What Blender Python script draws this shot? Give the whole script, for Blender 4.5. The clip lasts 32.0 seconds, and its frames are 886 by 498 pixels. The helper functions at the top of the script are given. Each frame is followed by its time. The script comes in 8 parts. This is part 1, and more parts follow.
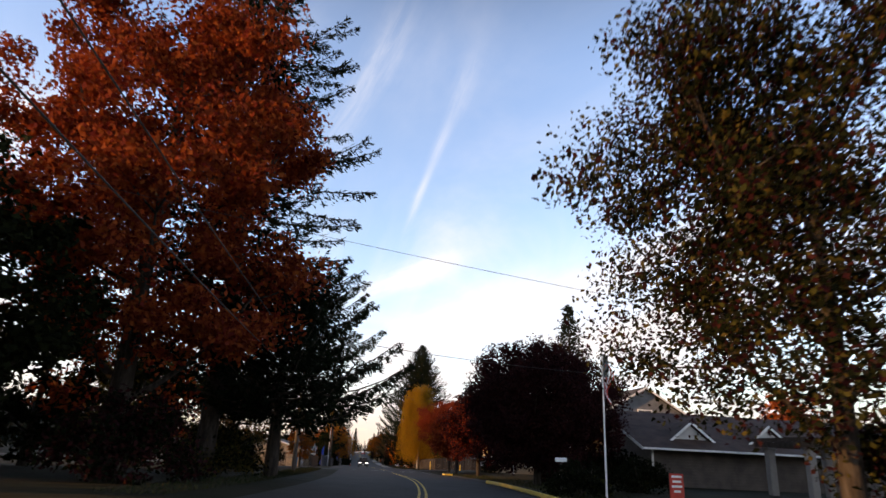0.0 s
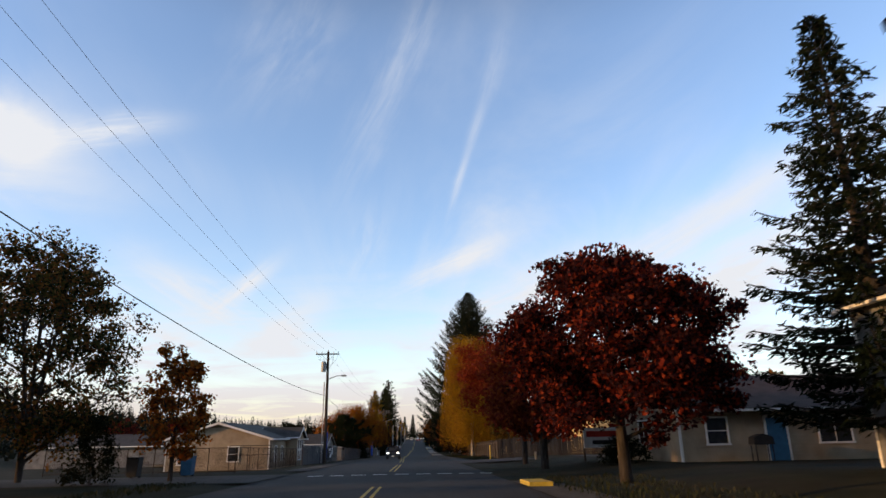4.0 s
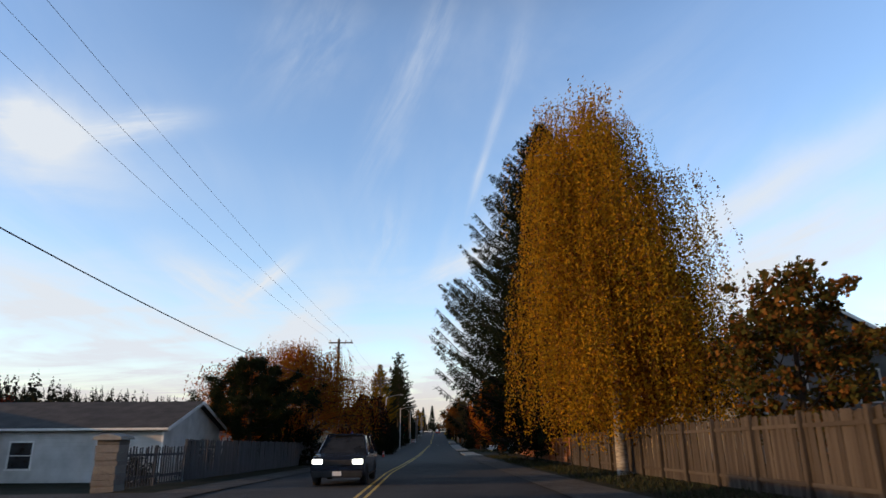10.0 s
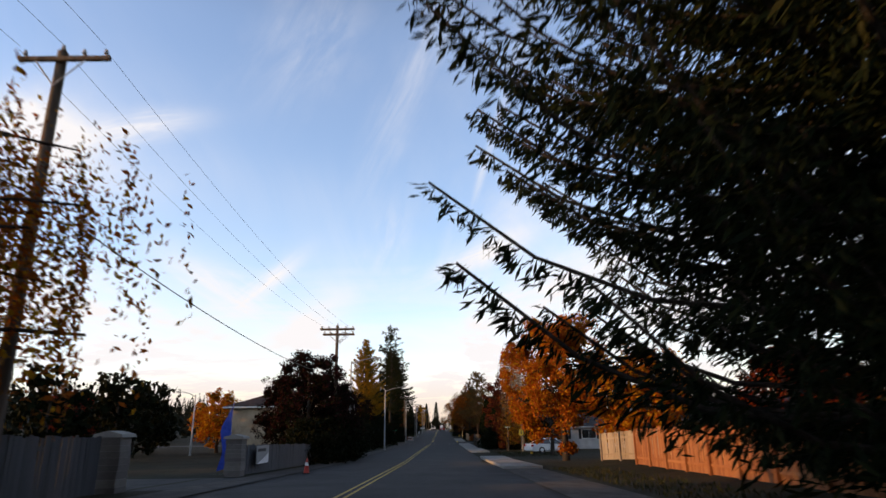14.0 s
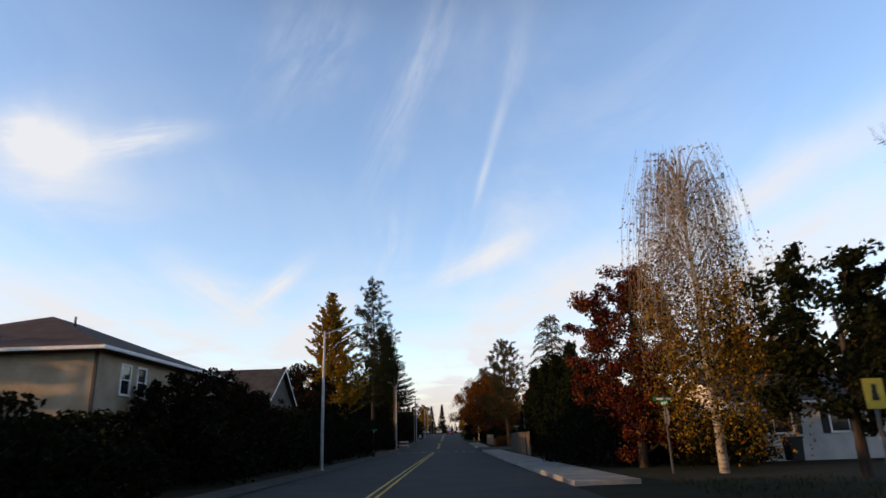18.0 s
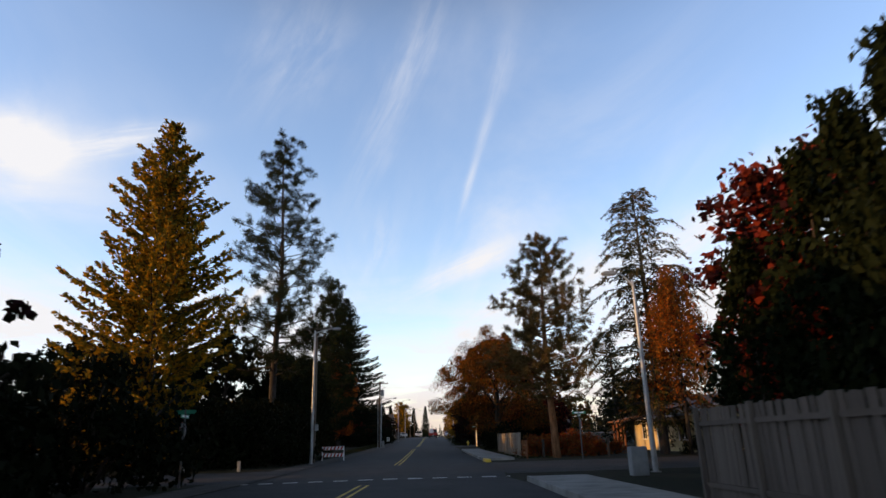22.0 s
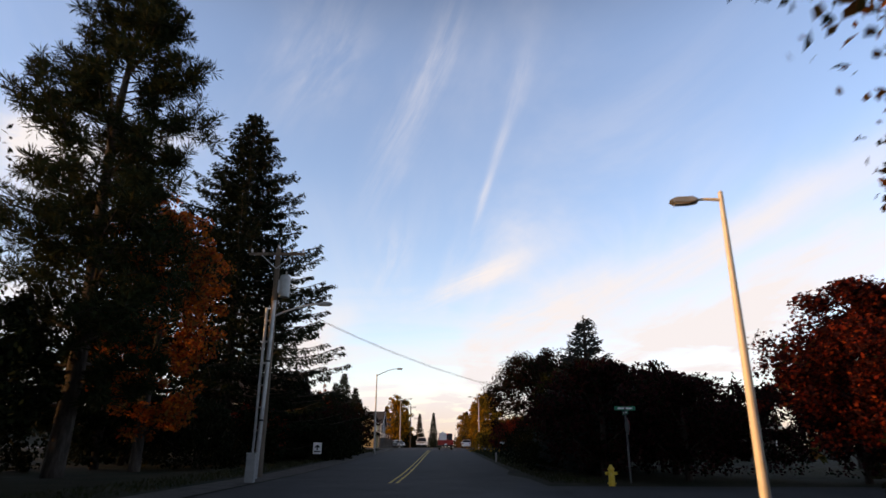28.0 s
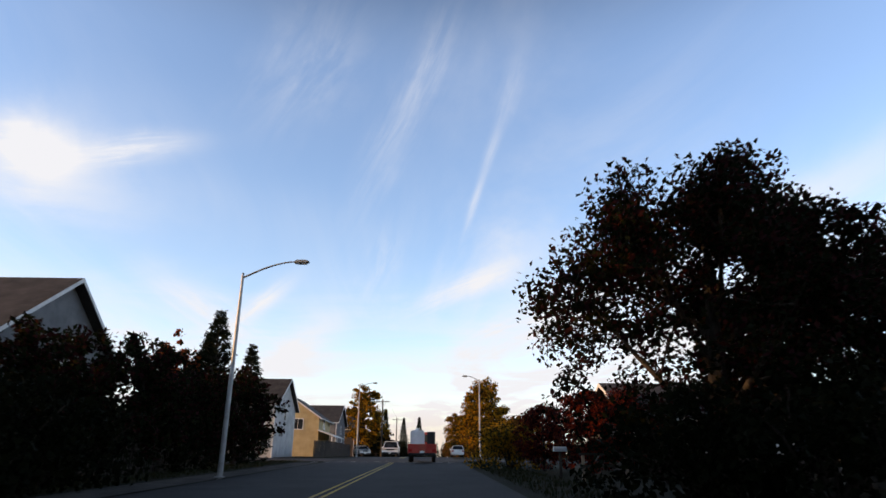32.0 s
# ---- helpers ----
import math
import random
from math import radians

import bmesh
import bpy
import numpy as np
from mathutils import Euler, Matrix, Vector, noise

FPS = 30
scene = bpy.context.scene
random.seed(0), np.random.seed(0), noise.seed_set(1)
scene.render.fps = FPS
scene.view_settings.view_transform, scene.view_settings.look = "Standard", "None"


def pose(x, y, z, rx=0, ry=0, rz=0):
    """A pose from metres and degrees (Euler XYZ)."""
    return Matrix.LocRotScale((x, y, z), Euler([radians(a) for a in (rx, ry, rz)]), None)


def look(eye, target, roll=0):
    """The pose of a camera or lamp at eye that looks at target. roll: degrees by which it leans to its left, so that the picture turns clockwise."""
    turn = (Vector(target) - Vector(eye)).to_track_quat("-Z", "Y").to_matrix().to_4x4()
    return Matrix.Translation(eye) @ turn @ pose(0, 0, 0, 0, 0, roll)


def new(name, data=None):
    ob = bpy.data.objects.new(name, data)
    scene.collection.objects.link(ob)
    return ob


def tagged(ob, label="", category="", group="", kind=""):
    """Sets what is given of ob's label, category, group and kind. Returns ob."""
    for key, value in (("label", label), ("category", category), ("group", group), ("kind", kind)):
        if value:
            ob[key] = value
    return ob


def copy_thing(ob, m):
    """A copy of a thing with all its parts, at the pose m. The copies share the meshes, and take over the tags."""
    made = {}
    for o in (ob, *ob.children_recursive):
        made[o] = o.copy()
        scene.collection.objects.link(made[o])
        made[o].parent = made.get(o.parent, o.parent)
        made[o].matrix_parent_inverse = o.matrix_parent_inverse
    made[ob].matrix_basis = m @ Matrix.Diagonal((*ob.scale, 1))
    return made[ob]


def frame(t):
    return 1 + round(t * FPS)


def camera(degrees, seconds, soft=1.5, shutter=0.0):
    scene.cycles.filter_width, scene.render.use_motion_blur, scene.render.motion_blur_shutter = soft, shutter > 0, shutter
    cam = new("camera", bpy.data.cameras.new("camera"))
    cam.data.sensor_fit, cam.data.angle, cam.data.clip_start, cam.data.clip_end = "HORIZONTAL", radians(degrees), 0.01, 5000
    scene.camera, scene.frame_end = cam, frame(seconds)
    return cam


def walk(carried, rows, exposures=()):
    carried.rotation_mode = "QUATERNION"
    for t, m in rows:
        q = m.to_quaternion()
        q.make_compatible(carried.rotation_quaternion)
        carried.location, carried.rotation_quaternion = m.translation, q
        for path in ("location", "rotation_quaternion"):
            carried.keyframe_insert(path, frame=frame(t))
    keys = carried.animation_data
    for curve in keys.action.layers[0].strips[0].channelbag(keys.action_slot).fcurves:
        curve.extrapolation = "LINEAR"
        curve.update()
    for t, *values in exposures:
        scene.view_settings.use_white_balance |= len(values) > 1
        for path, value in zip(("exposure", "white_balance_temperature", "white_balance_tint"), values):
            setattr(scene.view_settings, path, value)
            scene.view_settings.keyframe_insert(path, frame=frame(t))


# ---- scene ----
cam = camera(71.0, 32.0, soft=1.5, shutter=0.22)
PATH = [
    (0, (-3.942, 1.222, 2.735), (-3.715, 3.107, 3.366), 2.8),
    (0.5, (-2.959, 6.562, 2.738), (-2.727, 8.447, 3.366), 2.8),
    (1, (-2.035, 11.87, 2.676), (-1.793, 13.753, 3.303), 2.3),
    (1.5, (-1.36, 16.911, 2.651), (-1.102, 18.794, 3.272), 1.6),
    (2, (-0.653, 22.258, 2.737), (-0.38, 24.143, 3.349), 0.1),
    (2.5, (-0.021, 27.667, 2.616), (0.217, 29.556, 3.228), 0.2),
    (3, (0.54, 32.86, 2.573), (0.73, 34.756, 3.18), -0.3),
    (3.5, (0.949, 38.083, 2.528), (1.093, 39.988, 3.12), -1.4),
    (4, (1.369, 43.488, 2.45), (1.454, 45.399, 3.033), -1.0),
    (4.5, (1.697, 48.572, 2.382), (1.748, 50.486, 2.962), -1.3),
    (6.5, (1.282, 70.361, 2.286), (1.296, 72.28, 2.847), 1.6),
    (7, (1.419, 75.989, 2.155), (1.433, 77.909, 2.713), 2.0),
    (7.5, (1.551, 81.567, 1.943), (1.568, 83.487, 2.501), 1.9),
    (8, (1.599, 87.394, 1.901), (1.619, 89.314, 2.46), 1.9),
    (8.5, (1.744, 93.0, 1.761), (1.762, 94.92, 2.322), 1.7),
    (9, (1.769, 98.523, 1.754), (1.784, 100.444, 2.313), 1.2),
    (9.5, (1.68, 103.931, 1.679), (1.694, 105.85, 2.242), 0.7),
    (10, (1.471, 109.357, 1.59), (1.492, 111.275, 2.157), -0.4),
    (10.5, (1.483, 114.384, 1.49), (1.512, 116.303, 2.054), -0.1),
    (11, (1.623, 119.462, 1.435), (1.656, 121.38, 2.0), -0.0),
    (11.5, (1.709, 124.822, 1.324), (1.739, 126.74, 1.892), -0.3),
    (12, (1.72, 130.522, 1.232), (1.745, 132.44, 1.798), -0.5),
    (12.5, (1.784, 136.095, 1.138), (1.802, 138.013, 1.705), -1.0),
    (13, (1.759, 141.8, 1.065), (1.773, 143.718, 1.63), -1.0),
    (13.5, (1.758, 147.354, 0.896), (1.769, 149.272, 1.461), -0.8),
    (14, (1.714, 153.091, 0.761), (1.724, 155.01, 1.325), -0.7),
    (14.5, (1.672, 159.158, 0.541), (1.678, 161.077, 1.107), -0.2),
    (16.5, (1.399, 185.645, 0.218), (1.395, 187.561, 0.793), -0.1),
    (17, (1.318, 191.889, 0.064), (1.314, 193.804, 0.641), -0.1),
    (17.5, (1.249, 198.055, -0.063), (1.246, 199.97, 0.514), -0.7),
    (18, (1.173, 204.202, 0.034), (1.176, 206.116, 0.615), -1.9),
    (18.5, (1.169, 210.52, -0.097), (1.177, 212.433, 0.486), -2.0),
    (19, (1.001, 216.899, -0.163), (1.019, 218.811, 0.422), -1.9),
    (19.5, (1.018, 223.08, -0.217), (1.052, 224.991, 0.371), -2.3),
    (20, (1.215, 229.516, -0.166), (1.255, 231.427, 0.424), -2.2),
    (20.5, (1.368, 235.802, -0.193), (1.414, 237.713, 0.398), -2.5),
    (21, (1.526, 242.165, -0.238), (1.573, 244.074, 0.355), -1.7),
    (21.5, (1.644, 248.569, -0.259), (1.695, 250.479, 0.334), -2.0),
    (22, (1.785, 254.937, -0.257), (1.833, 256.846, 0.337), -1.8),
    (22.5, (1.874, 261.21, -0.298), (1.92, 263.117, 0.301), -1.3),
    (23, (1.928, 267.502, -0.239), (1.973, 269.408, 0.364), -1.5),
    (23.5, (1.896, 273.769, -0.244), (1.933, 275.674, 0.363), -0.9),
    (24, (1.831, 280.609, -0.255), (1.856, 282.515, 0.352), -0.5),
    (24.5, (1.995, 286.628, -0.191), (2.014, 288.532, 0.419), -0.7),
    (26.5, (1.251, 311.272, 0.043), (1.262, 313.171, 0.671), -0.6),
    (27, (1.217, 317.191, 0.095), (1.224, 319.091, 0.721), 0.0),
    (27.5, (1.191, 322.91, 0.073), (1.193, 324.81, 0.697), 0.1),
    (28, (1.171, 328.441, 0.165), (1.177, 330.339, 0.794), 0.2),
    (28.5, (1.307, 333.904, 0.208), (1.317, 335.801, 0.841), 0.3),
    (29, (1.448, 339.292, 0.272), (1.474, 341.188, 0.906), -0.1),
    (29.5, (1.61, 344.648, 0.404), (1.65, 346.544, 1.041), 0.1),
    (30, (1.679, 350.048, 0.455), (1.724, 351.942, 1.096), 0.6),
    (30.5, (1.826, 355.102, 0.532), (1.875, 356.995, 1.175), 0.5),
    (31, (1.957, 360.233, 0.642), (2.007, 362.126, 1.288), 0.4),
    (31.5, (2.171, 365.01, 0.694), (2.218, 366.902, 1.341), -0.1),
    (32, (2.334, 369.99, 0.793), (2.373, 371.881, 1.444), 0.4),
]
EXPOSURES = [  # seconds, stops, kelvin, tint
    (0, 0.36, 7400, 18), (1, 0.27, 7400, 19), (2, 0.12, 7400, 18), (3, 0.09, 7250, 17), (4, -0.05, 6750, 12), (7, -0.12, 6500, 10), (9, -0.15, 6450, 9), (11, -0.03, 6600, 11),
    (13, 0.17, 7450, 18), (14, 0.13, 7250, 16), (17, -0.06, 6800, 12), (19, -0.02, 6800, 12), (22, 0.06, 7000, 14), (23, 0.10, 7450, 18), (24, 0.19, 7700, 20),
    (26.5, 0.20, 7800, 21), (28, 0.04, 7550, 19), (30, 0.06, 7300, 17), (32, 0.04, 6950, 14),
]
walk(cam, [(t, look(eye, target, roll)) for t, eye, target, roll in PATH], EXPOSURES)
PROFILE_Y = list(range(-40, 720, 40))
PROFILE_Z = [1.61, 1.47, 1.23, 0.74, 0.12, -0.68, -1.33, -1.54, -1.55, -1.24, -0.69, 0.32, 1.32, 1.7, 1.9, 2.0, 2.1, 2.2, 2.3]
BEND, BEND_END = 0.0022, 50.0

# ---- world, sun, exposure ----
SUN_EL, SUN_AZ = radians(8.0), radians(-104.0)  # azimuth clockwise from +y: low sun behind the western gardens
world = bpy.data.worlds.new("sky")
scene.world = world
world.use_nodes = True
wn, wl = world.node_tree.nodes, world.node_tree.links
wn.clear()
w_out, w_bg = wn.new("ShaderNodeOutputWorld"), wn.new("ShaderNodeBackground")
w_sky = wn.new("ShaderNodeTexSky")
w_sky.sky_type, w_sky.sun_disc = "NISHITA", False
w_sky.sun_elevation, w_sky.sun_rotation = SUN_EL, SUN_AZ
w_sky.air_density, w_sky.dust_density, w_sky.ozone_density = 1.0, 0.25, 1.4
w_tc = wn.new("ShaderNodeTexCoord")


def wnode(kind, **kw):
    n = wn.new(kind)
    for k, v in kw.items():
        n.inputs[k].default_value = v
    return n


def wmath(op, a, b=None, clamp=False):
    n = wn.new("ShaderNodeMath")
    n.operation, n.use_clamp = op, clamp
    for i, v in enumerate((a, b)):
        if v is None:
            continue
        if isinstance(v, (int, float)):
            n.inputs[i].default_value = v
        else:
            wl.new(v, n.inputs[i])
    return n.outputs[0]


def wramp(value, lo, hi):
    n = wn.new("ShaderNodeMapRange")
    n.interpolation_type = "SMOOTHSTEP"
    wl.new(value, n.inputs["Value"])
    n.inputs["From Min"].default_value, n.inputs["From Max"].default_value = min(lo, hi), max(lo, hi)
    if lo > hi:
        n.inputs["To Min"].default_value, n.inputs["To Max"].default_value = 1.0, 0.0
    return n.outputs["Result"]


w_sep = wn.new("ShaderNodeSeparateXYZ")
wl.new(w_tc.outputs["Generated"], w_sep.inputs[0])
up = wmath("MAXIMUM", w_sep.outputs["Z"], 0.02)
# project the view direction on a high cloud layer: streaks of thin cirrus
px, py = wmath("DIVIDE", w_sep.outputs["X"], wmath("ADD", up, 0.12)), wmath("DIVIDE", w_sep.outputs["Y"], wmath("ADD", up, 0.12))
w_comb = wn.new("ShaderNodeCombineXYZ")
wl.new(px, w_comb.inputs[0]), wl.new(py, w_comb.inputs[1])
w_map = wnode("ShaderNodeMapping", Rotation=(0, 0, radians(24)), Scale=(1.7, 0.55, 1))
wl.new(w_comb.outputs[0], w_map.inputs[0])
w_n1 = wnode("ShaderNodeTexNoise", Scale=0.9, Detail=8.0, Roughness=0.58, Distortion=0.9)
wl.new(w_map.outputs[0], w_n1.inputs["Vector"])
w_n2 = wnode("ShaderNodeTexNoise", Scale=0.35, Detail=3.0, Roughness=0.5)
wl.new(w_comb.outputs[0], w_n2.inputs["Vector"])
cirrus = wmath("MULTIPLY", wramp(w_n1.outputs["Fac"], 0.38, 0.74), wramp(w_n2.outputs["Fac"], 0.36, 0.62))


def wdot(v):
    n = wn.new("ShaderNodeVectorMath")
    n.operation = "DOT_PRODUCT"
    wl.new(w_tc.outputs["Generated"], n.inputs[0])
    n.inputs[1].default_value = v
    return n.outputs["Value"]


def streak(az, el, length, width, lean, fibre=0.5, wander=1.0):
    """Soft mask of one cloud towards az (right of +y), el, drawn out along an axis that leans to the right, with fibres along it."""
    az, el, lean = radians(az), radians(el), radians(lean)
    d = Vector((math.sin(az) * math.cos(el), math.cos(az) * math.cos(el), math.sin(el)))
    right = d.cross(Vector((0, 0, 1))).normalized()
    top = right.cross(d).normalized()
    axis = (top * math.cos(lean) + right * math.sin(lean)).normalized()
    a, c = wdot(axis), wdot(d.cross(axis).normalized())
    stretched = wn.new("ShaderNodeCombineXYZ")
    wl.new(wmath("MULTIPLY", a, 0.45 / length), stretched.inputs[0]), wl.new(wmath("MULTIPLY", c, 0.9 / width), stretched.inputs[1])
    stretched.inputs[2].default_value = az * 9 + el * 5
    n = wnode("ShaderNodeTexNoise", Scale=1.6, Detail=6.0, Roughness=0.6, Distortion=0.4)
    wl.new(stretched.outputs[0], n.inputs["Vector"])
    c = wmath("ADD", c, wmath("MULTIPLY", wmath("SUBTRACT", w_n3.outputs["Fac"], 0.5), width * 1.6 * wander))
    a = wmath("ADD", a, wmath("MULTIPLY", wmath("SUBTRACT", n.outputs["Fac"], 0.5), length * 0.8))
    r2 = wmath("ADD", wmath("POWER", wmath("DIVIDE", wmath("ABSOLUTE", a), length), 2.0), wmath("POWER", wmath("DIVIDE", wmath("ABSOLUTE", c), width), 2.0))
    m = wmath("POWER", 2.7183, wmath("MULTIPLY", r2, -1.0))
    grain = wmath("ADD", 1.0 - fibre, wmath("MULTIPLY", wramp(n.outputs["Fac"], 0.3, 0.68), fibre))
    return wmath("MULTIPLY", wmath("MULTIPLY", m, grain), wmath("GREATER_THAN", wdot(d), 0.3))


w_n3 = wnode("ShaderNodeTexNoise", Scale=9.0, Detail=8.0, Roughness=0.58)
wl.new(w_tc.outputs["Generated"], w_n3.inputs["Vector"])
clouds = [
    (streak(-35.2, 23.2, 0.065, 0.042, 80, 0.25), 1.25),
    (streak(-33.0, 20.0, 0.11, 0.045, 84, 0.5), 0.5),
    (streak(-27.5, 25.0, 0.07, 0.017, 70, 0.5), 0.8),
    (streak(4.4, 23.6, 0.045, 0.0055, 19, 0.3, 0.8), 0.52),
    (streak(6.2, 28.4, 0.04, 0.008, 20, 0.4, 0.8), 0.32),
    (streak(8.4, 33.2, 0.05, 0.014, 19, 0.6, 0.8), 0.2),
    (streak(-3.4, 29.5, 0.13, 0.030, 27, 0.9, 1.6), 0.22),
    (streak(-0.6, 35.5, 0.09, 0.022, 22, 0.9, 1.6), 0.26),
    (streak(-13.0, 35.0, 0.10, 0.06, 30, 0.9, 1.6), 0.24),
    (streak(27.0, 18.0, 0.26, 0.030, 66, 0.3), 0.95),
    (streak(33.0, 14.0, 0.28, 0.055, 70, 0.4), 0.9),
    (streak(-15.4, 13.6, 0.05, 0.014, 48, 0.5), 0.9),
    (streak(-11.6, 9.8, 0.055, 0.030, 60, 0.4), 0.8),
    (streak(-20.5, 12.6, 0.09, 0.026, -62, 0.5), 0.8),
    (streak(-30.0, 9.0, 0.20, 0.05, -75, 0.5), 0.8),
    (streak(4.2, 15.8, 0.085, 0.018, 68, 0.5), 0.8),
    (streak(10.0, 12.5, 0.15, 0.035, 64, 0.5), 0.9),
    (streak(-5.0, 18.0, 0.06, 0.035, 15, 0.8), 0.3),
    (streak(18.0, 9.5, 0.2, 0.03, 72, 0.6), 0.5),
]
total = wmath("MULTIPLY", cirrus, 0.75)
for mask, amount in clouds:
    total = wmath("ADD", total, wmath("MULTIPLY", mask, amount))
# whitish veil towards the horizon
low = wn.new("ShaderNodeMapRange")
low.interpolation_type = "SMOOTHERSTEP"
wl.new(w_sep.outputs["Z"], low.inputs["Value"])
low.inputs["From Min"].default_value, low.inputs["From Max"].default_value = 0.36, 0.0
low.inputs["To Max"].default_value = 0.95
# the veil is uneven: long soft drifts with clearer sky between
w_n4 = wnode("ShaderNodeTexNoise", Scale=1.5, Detail=7.0, Roughness=0.56, Distortion=0.7)
w_map2 = wnode("ShaderNodeMapping", Rotation=(0, 0, radians(-28)), Scale=(0.8, 1.5, 1))
wl.new(w_comb.outputs[0], w_map2.inputs[0])
wl.new(w_map2.outputs[0], w_n4.inputs["Vector"])
drifts = wmath("ADD", wmath("MULTIPLY", wramp(w_n4.outputs["Fac"], 0.34, 0.66), 0.75), wmath("MULTIPLY", wramp(w_sep.outputs["Z"], 0.16, 0.0), 0.8), clamp=True)
total = wmath("ADD", total, wmath("MULTIPLY", low.outputs["Result"], drifts), clamp=True)
w_mix = wn.new("ShaderNodeMix")
w_mix.data_type = "RGBA"
veil = wn.new("ShaderNodeMix")
veil.data_type = "RGBA"
wl.new(wramp(w_sep.outputs["Z"], 0.0, 0.11), veil.inputs[0])
veil.inputs[6].default_value = (8.2, 7.2, 6.1, 1)
veil.inputs[7].default_value = (8.3, 8.8, 9.5, 1)
w_boost = wn.new("ShaderNodeMix")
w_boost.data_type, w_boost.blend_type = "RGBA", "MULTIPLY"
w_boost.inputs[0].default_value = 1.0
w_boost.inputs[7].default_value = (3.5, 3.6, 4.25, 1)
wl.new(w_sky.outputs[0], w_boost.inputs[6])
wl.new(total, w_mix.inputs[0])
wl.new(w_boost.outputs[2], w_mix.inputs[6])
wl.new(veil.outputs[2], w_mix.inputs[7])
# the low-sun sky deepens towards the zenith, overdone out of view to cut skylight
zenith = wn.new("ShaderNodeMapRange")
zenith.interpolation_type = "SMOOTHSTEP"
wl.new(w_sep.outputs["Z"], zenith.inputs["Value"])
zenith.inputs["From Min"].default_value, zenith.inputs["From Max"].default_value = 0.56, 0.82
zenith.inputs["To Min"].default_value, zenith.inputs["To Max"].default_value = 1.0, 0.10
w_deep = wn.new("ShaderNodeMix")
w_deep.data_type, w_deep.blend_type = "RGBA", "MULTIPLY"
w_deep.inputs[0].default_value = 1.0
wl.new(w_mix.outputs[2], w_deep.inputs[6])
wl.new(zenith.outputs["Result"], w_deep.inputs[7])
wl.new(w_deep.outputs[2], w_bg.inputs["Color"])
w_bg.inputs["Strength"].default_value = 0.10
wl.new(w_bg.outputs[0], w_out.inputs[0])

sun = new("sun", bpy.data.lights.new("sun", "SUN"))
sun.data.energy, sun.data.angle, sun.data.color = 5.0, radians(0.6), (1.0, 0.57, 0.22)
sun_dir = Vector((math.sin(SUN_AZ) * math.cos(SUN_EL), math.cos(SUN_AZ) * math.cos(SUN_EL), math.sin(SUN_EL)))
sun.matrix_world = look(sun_dir * 300, (0, 0, 0))


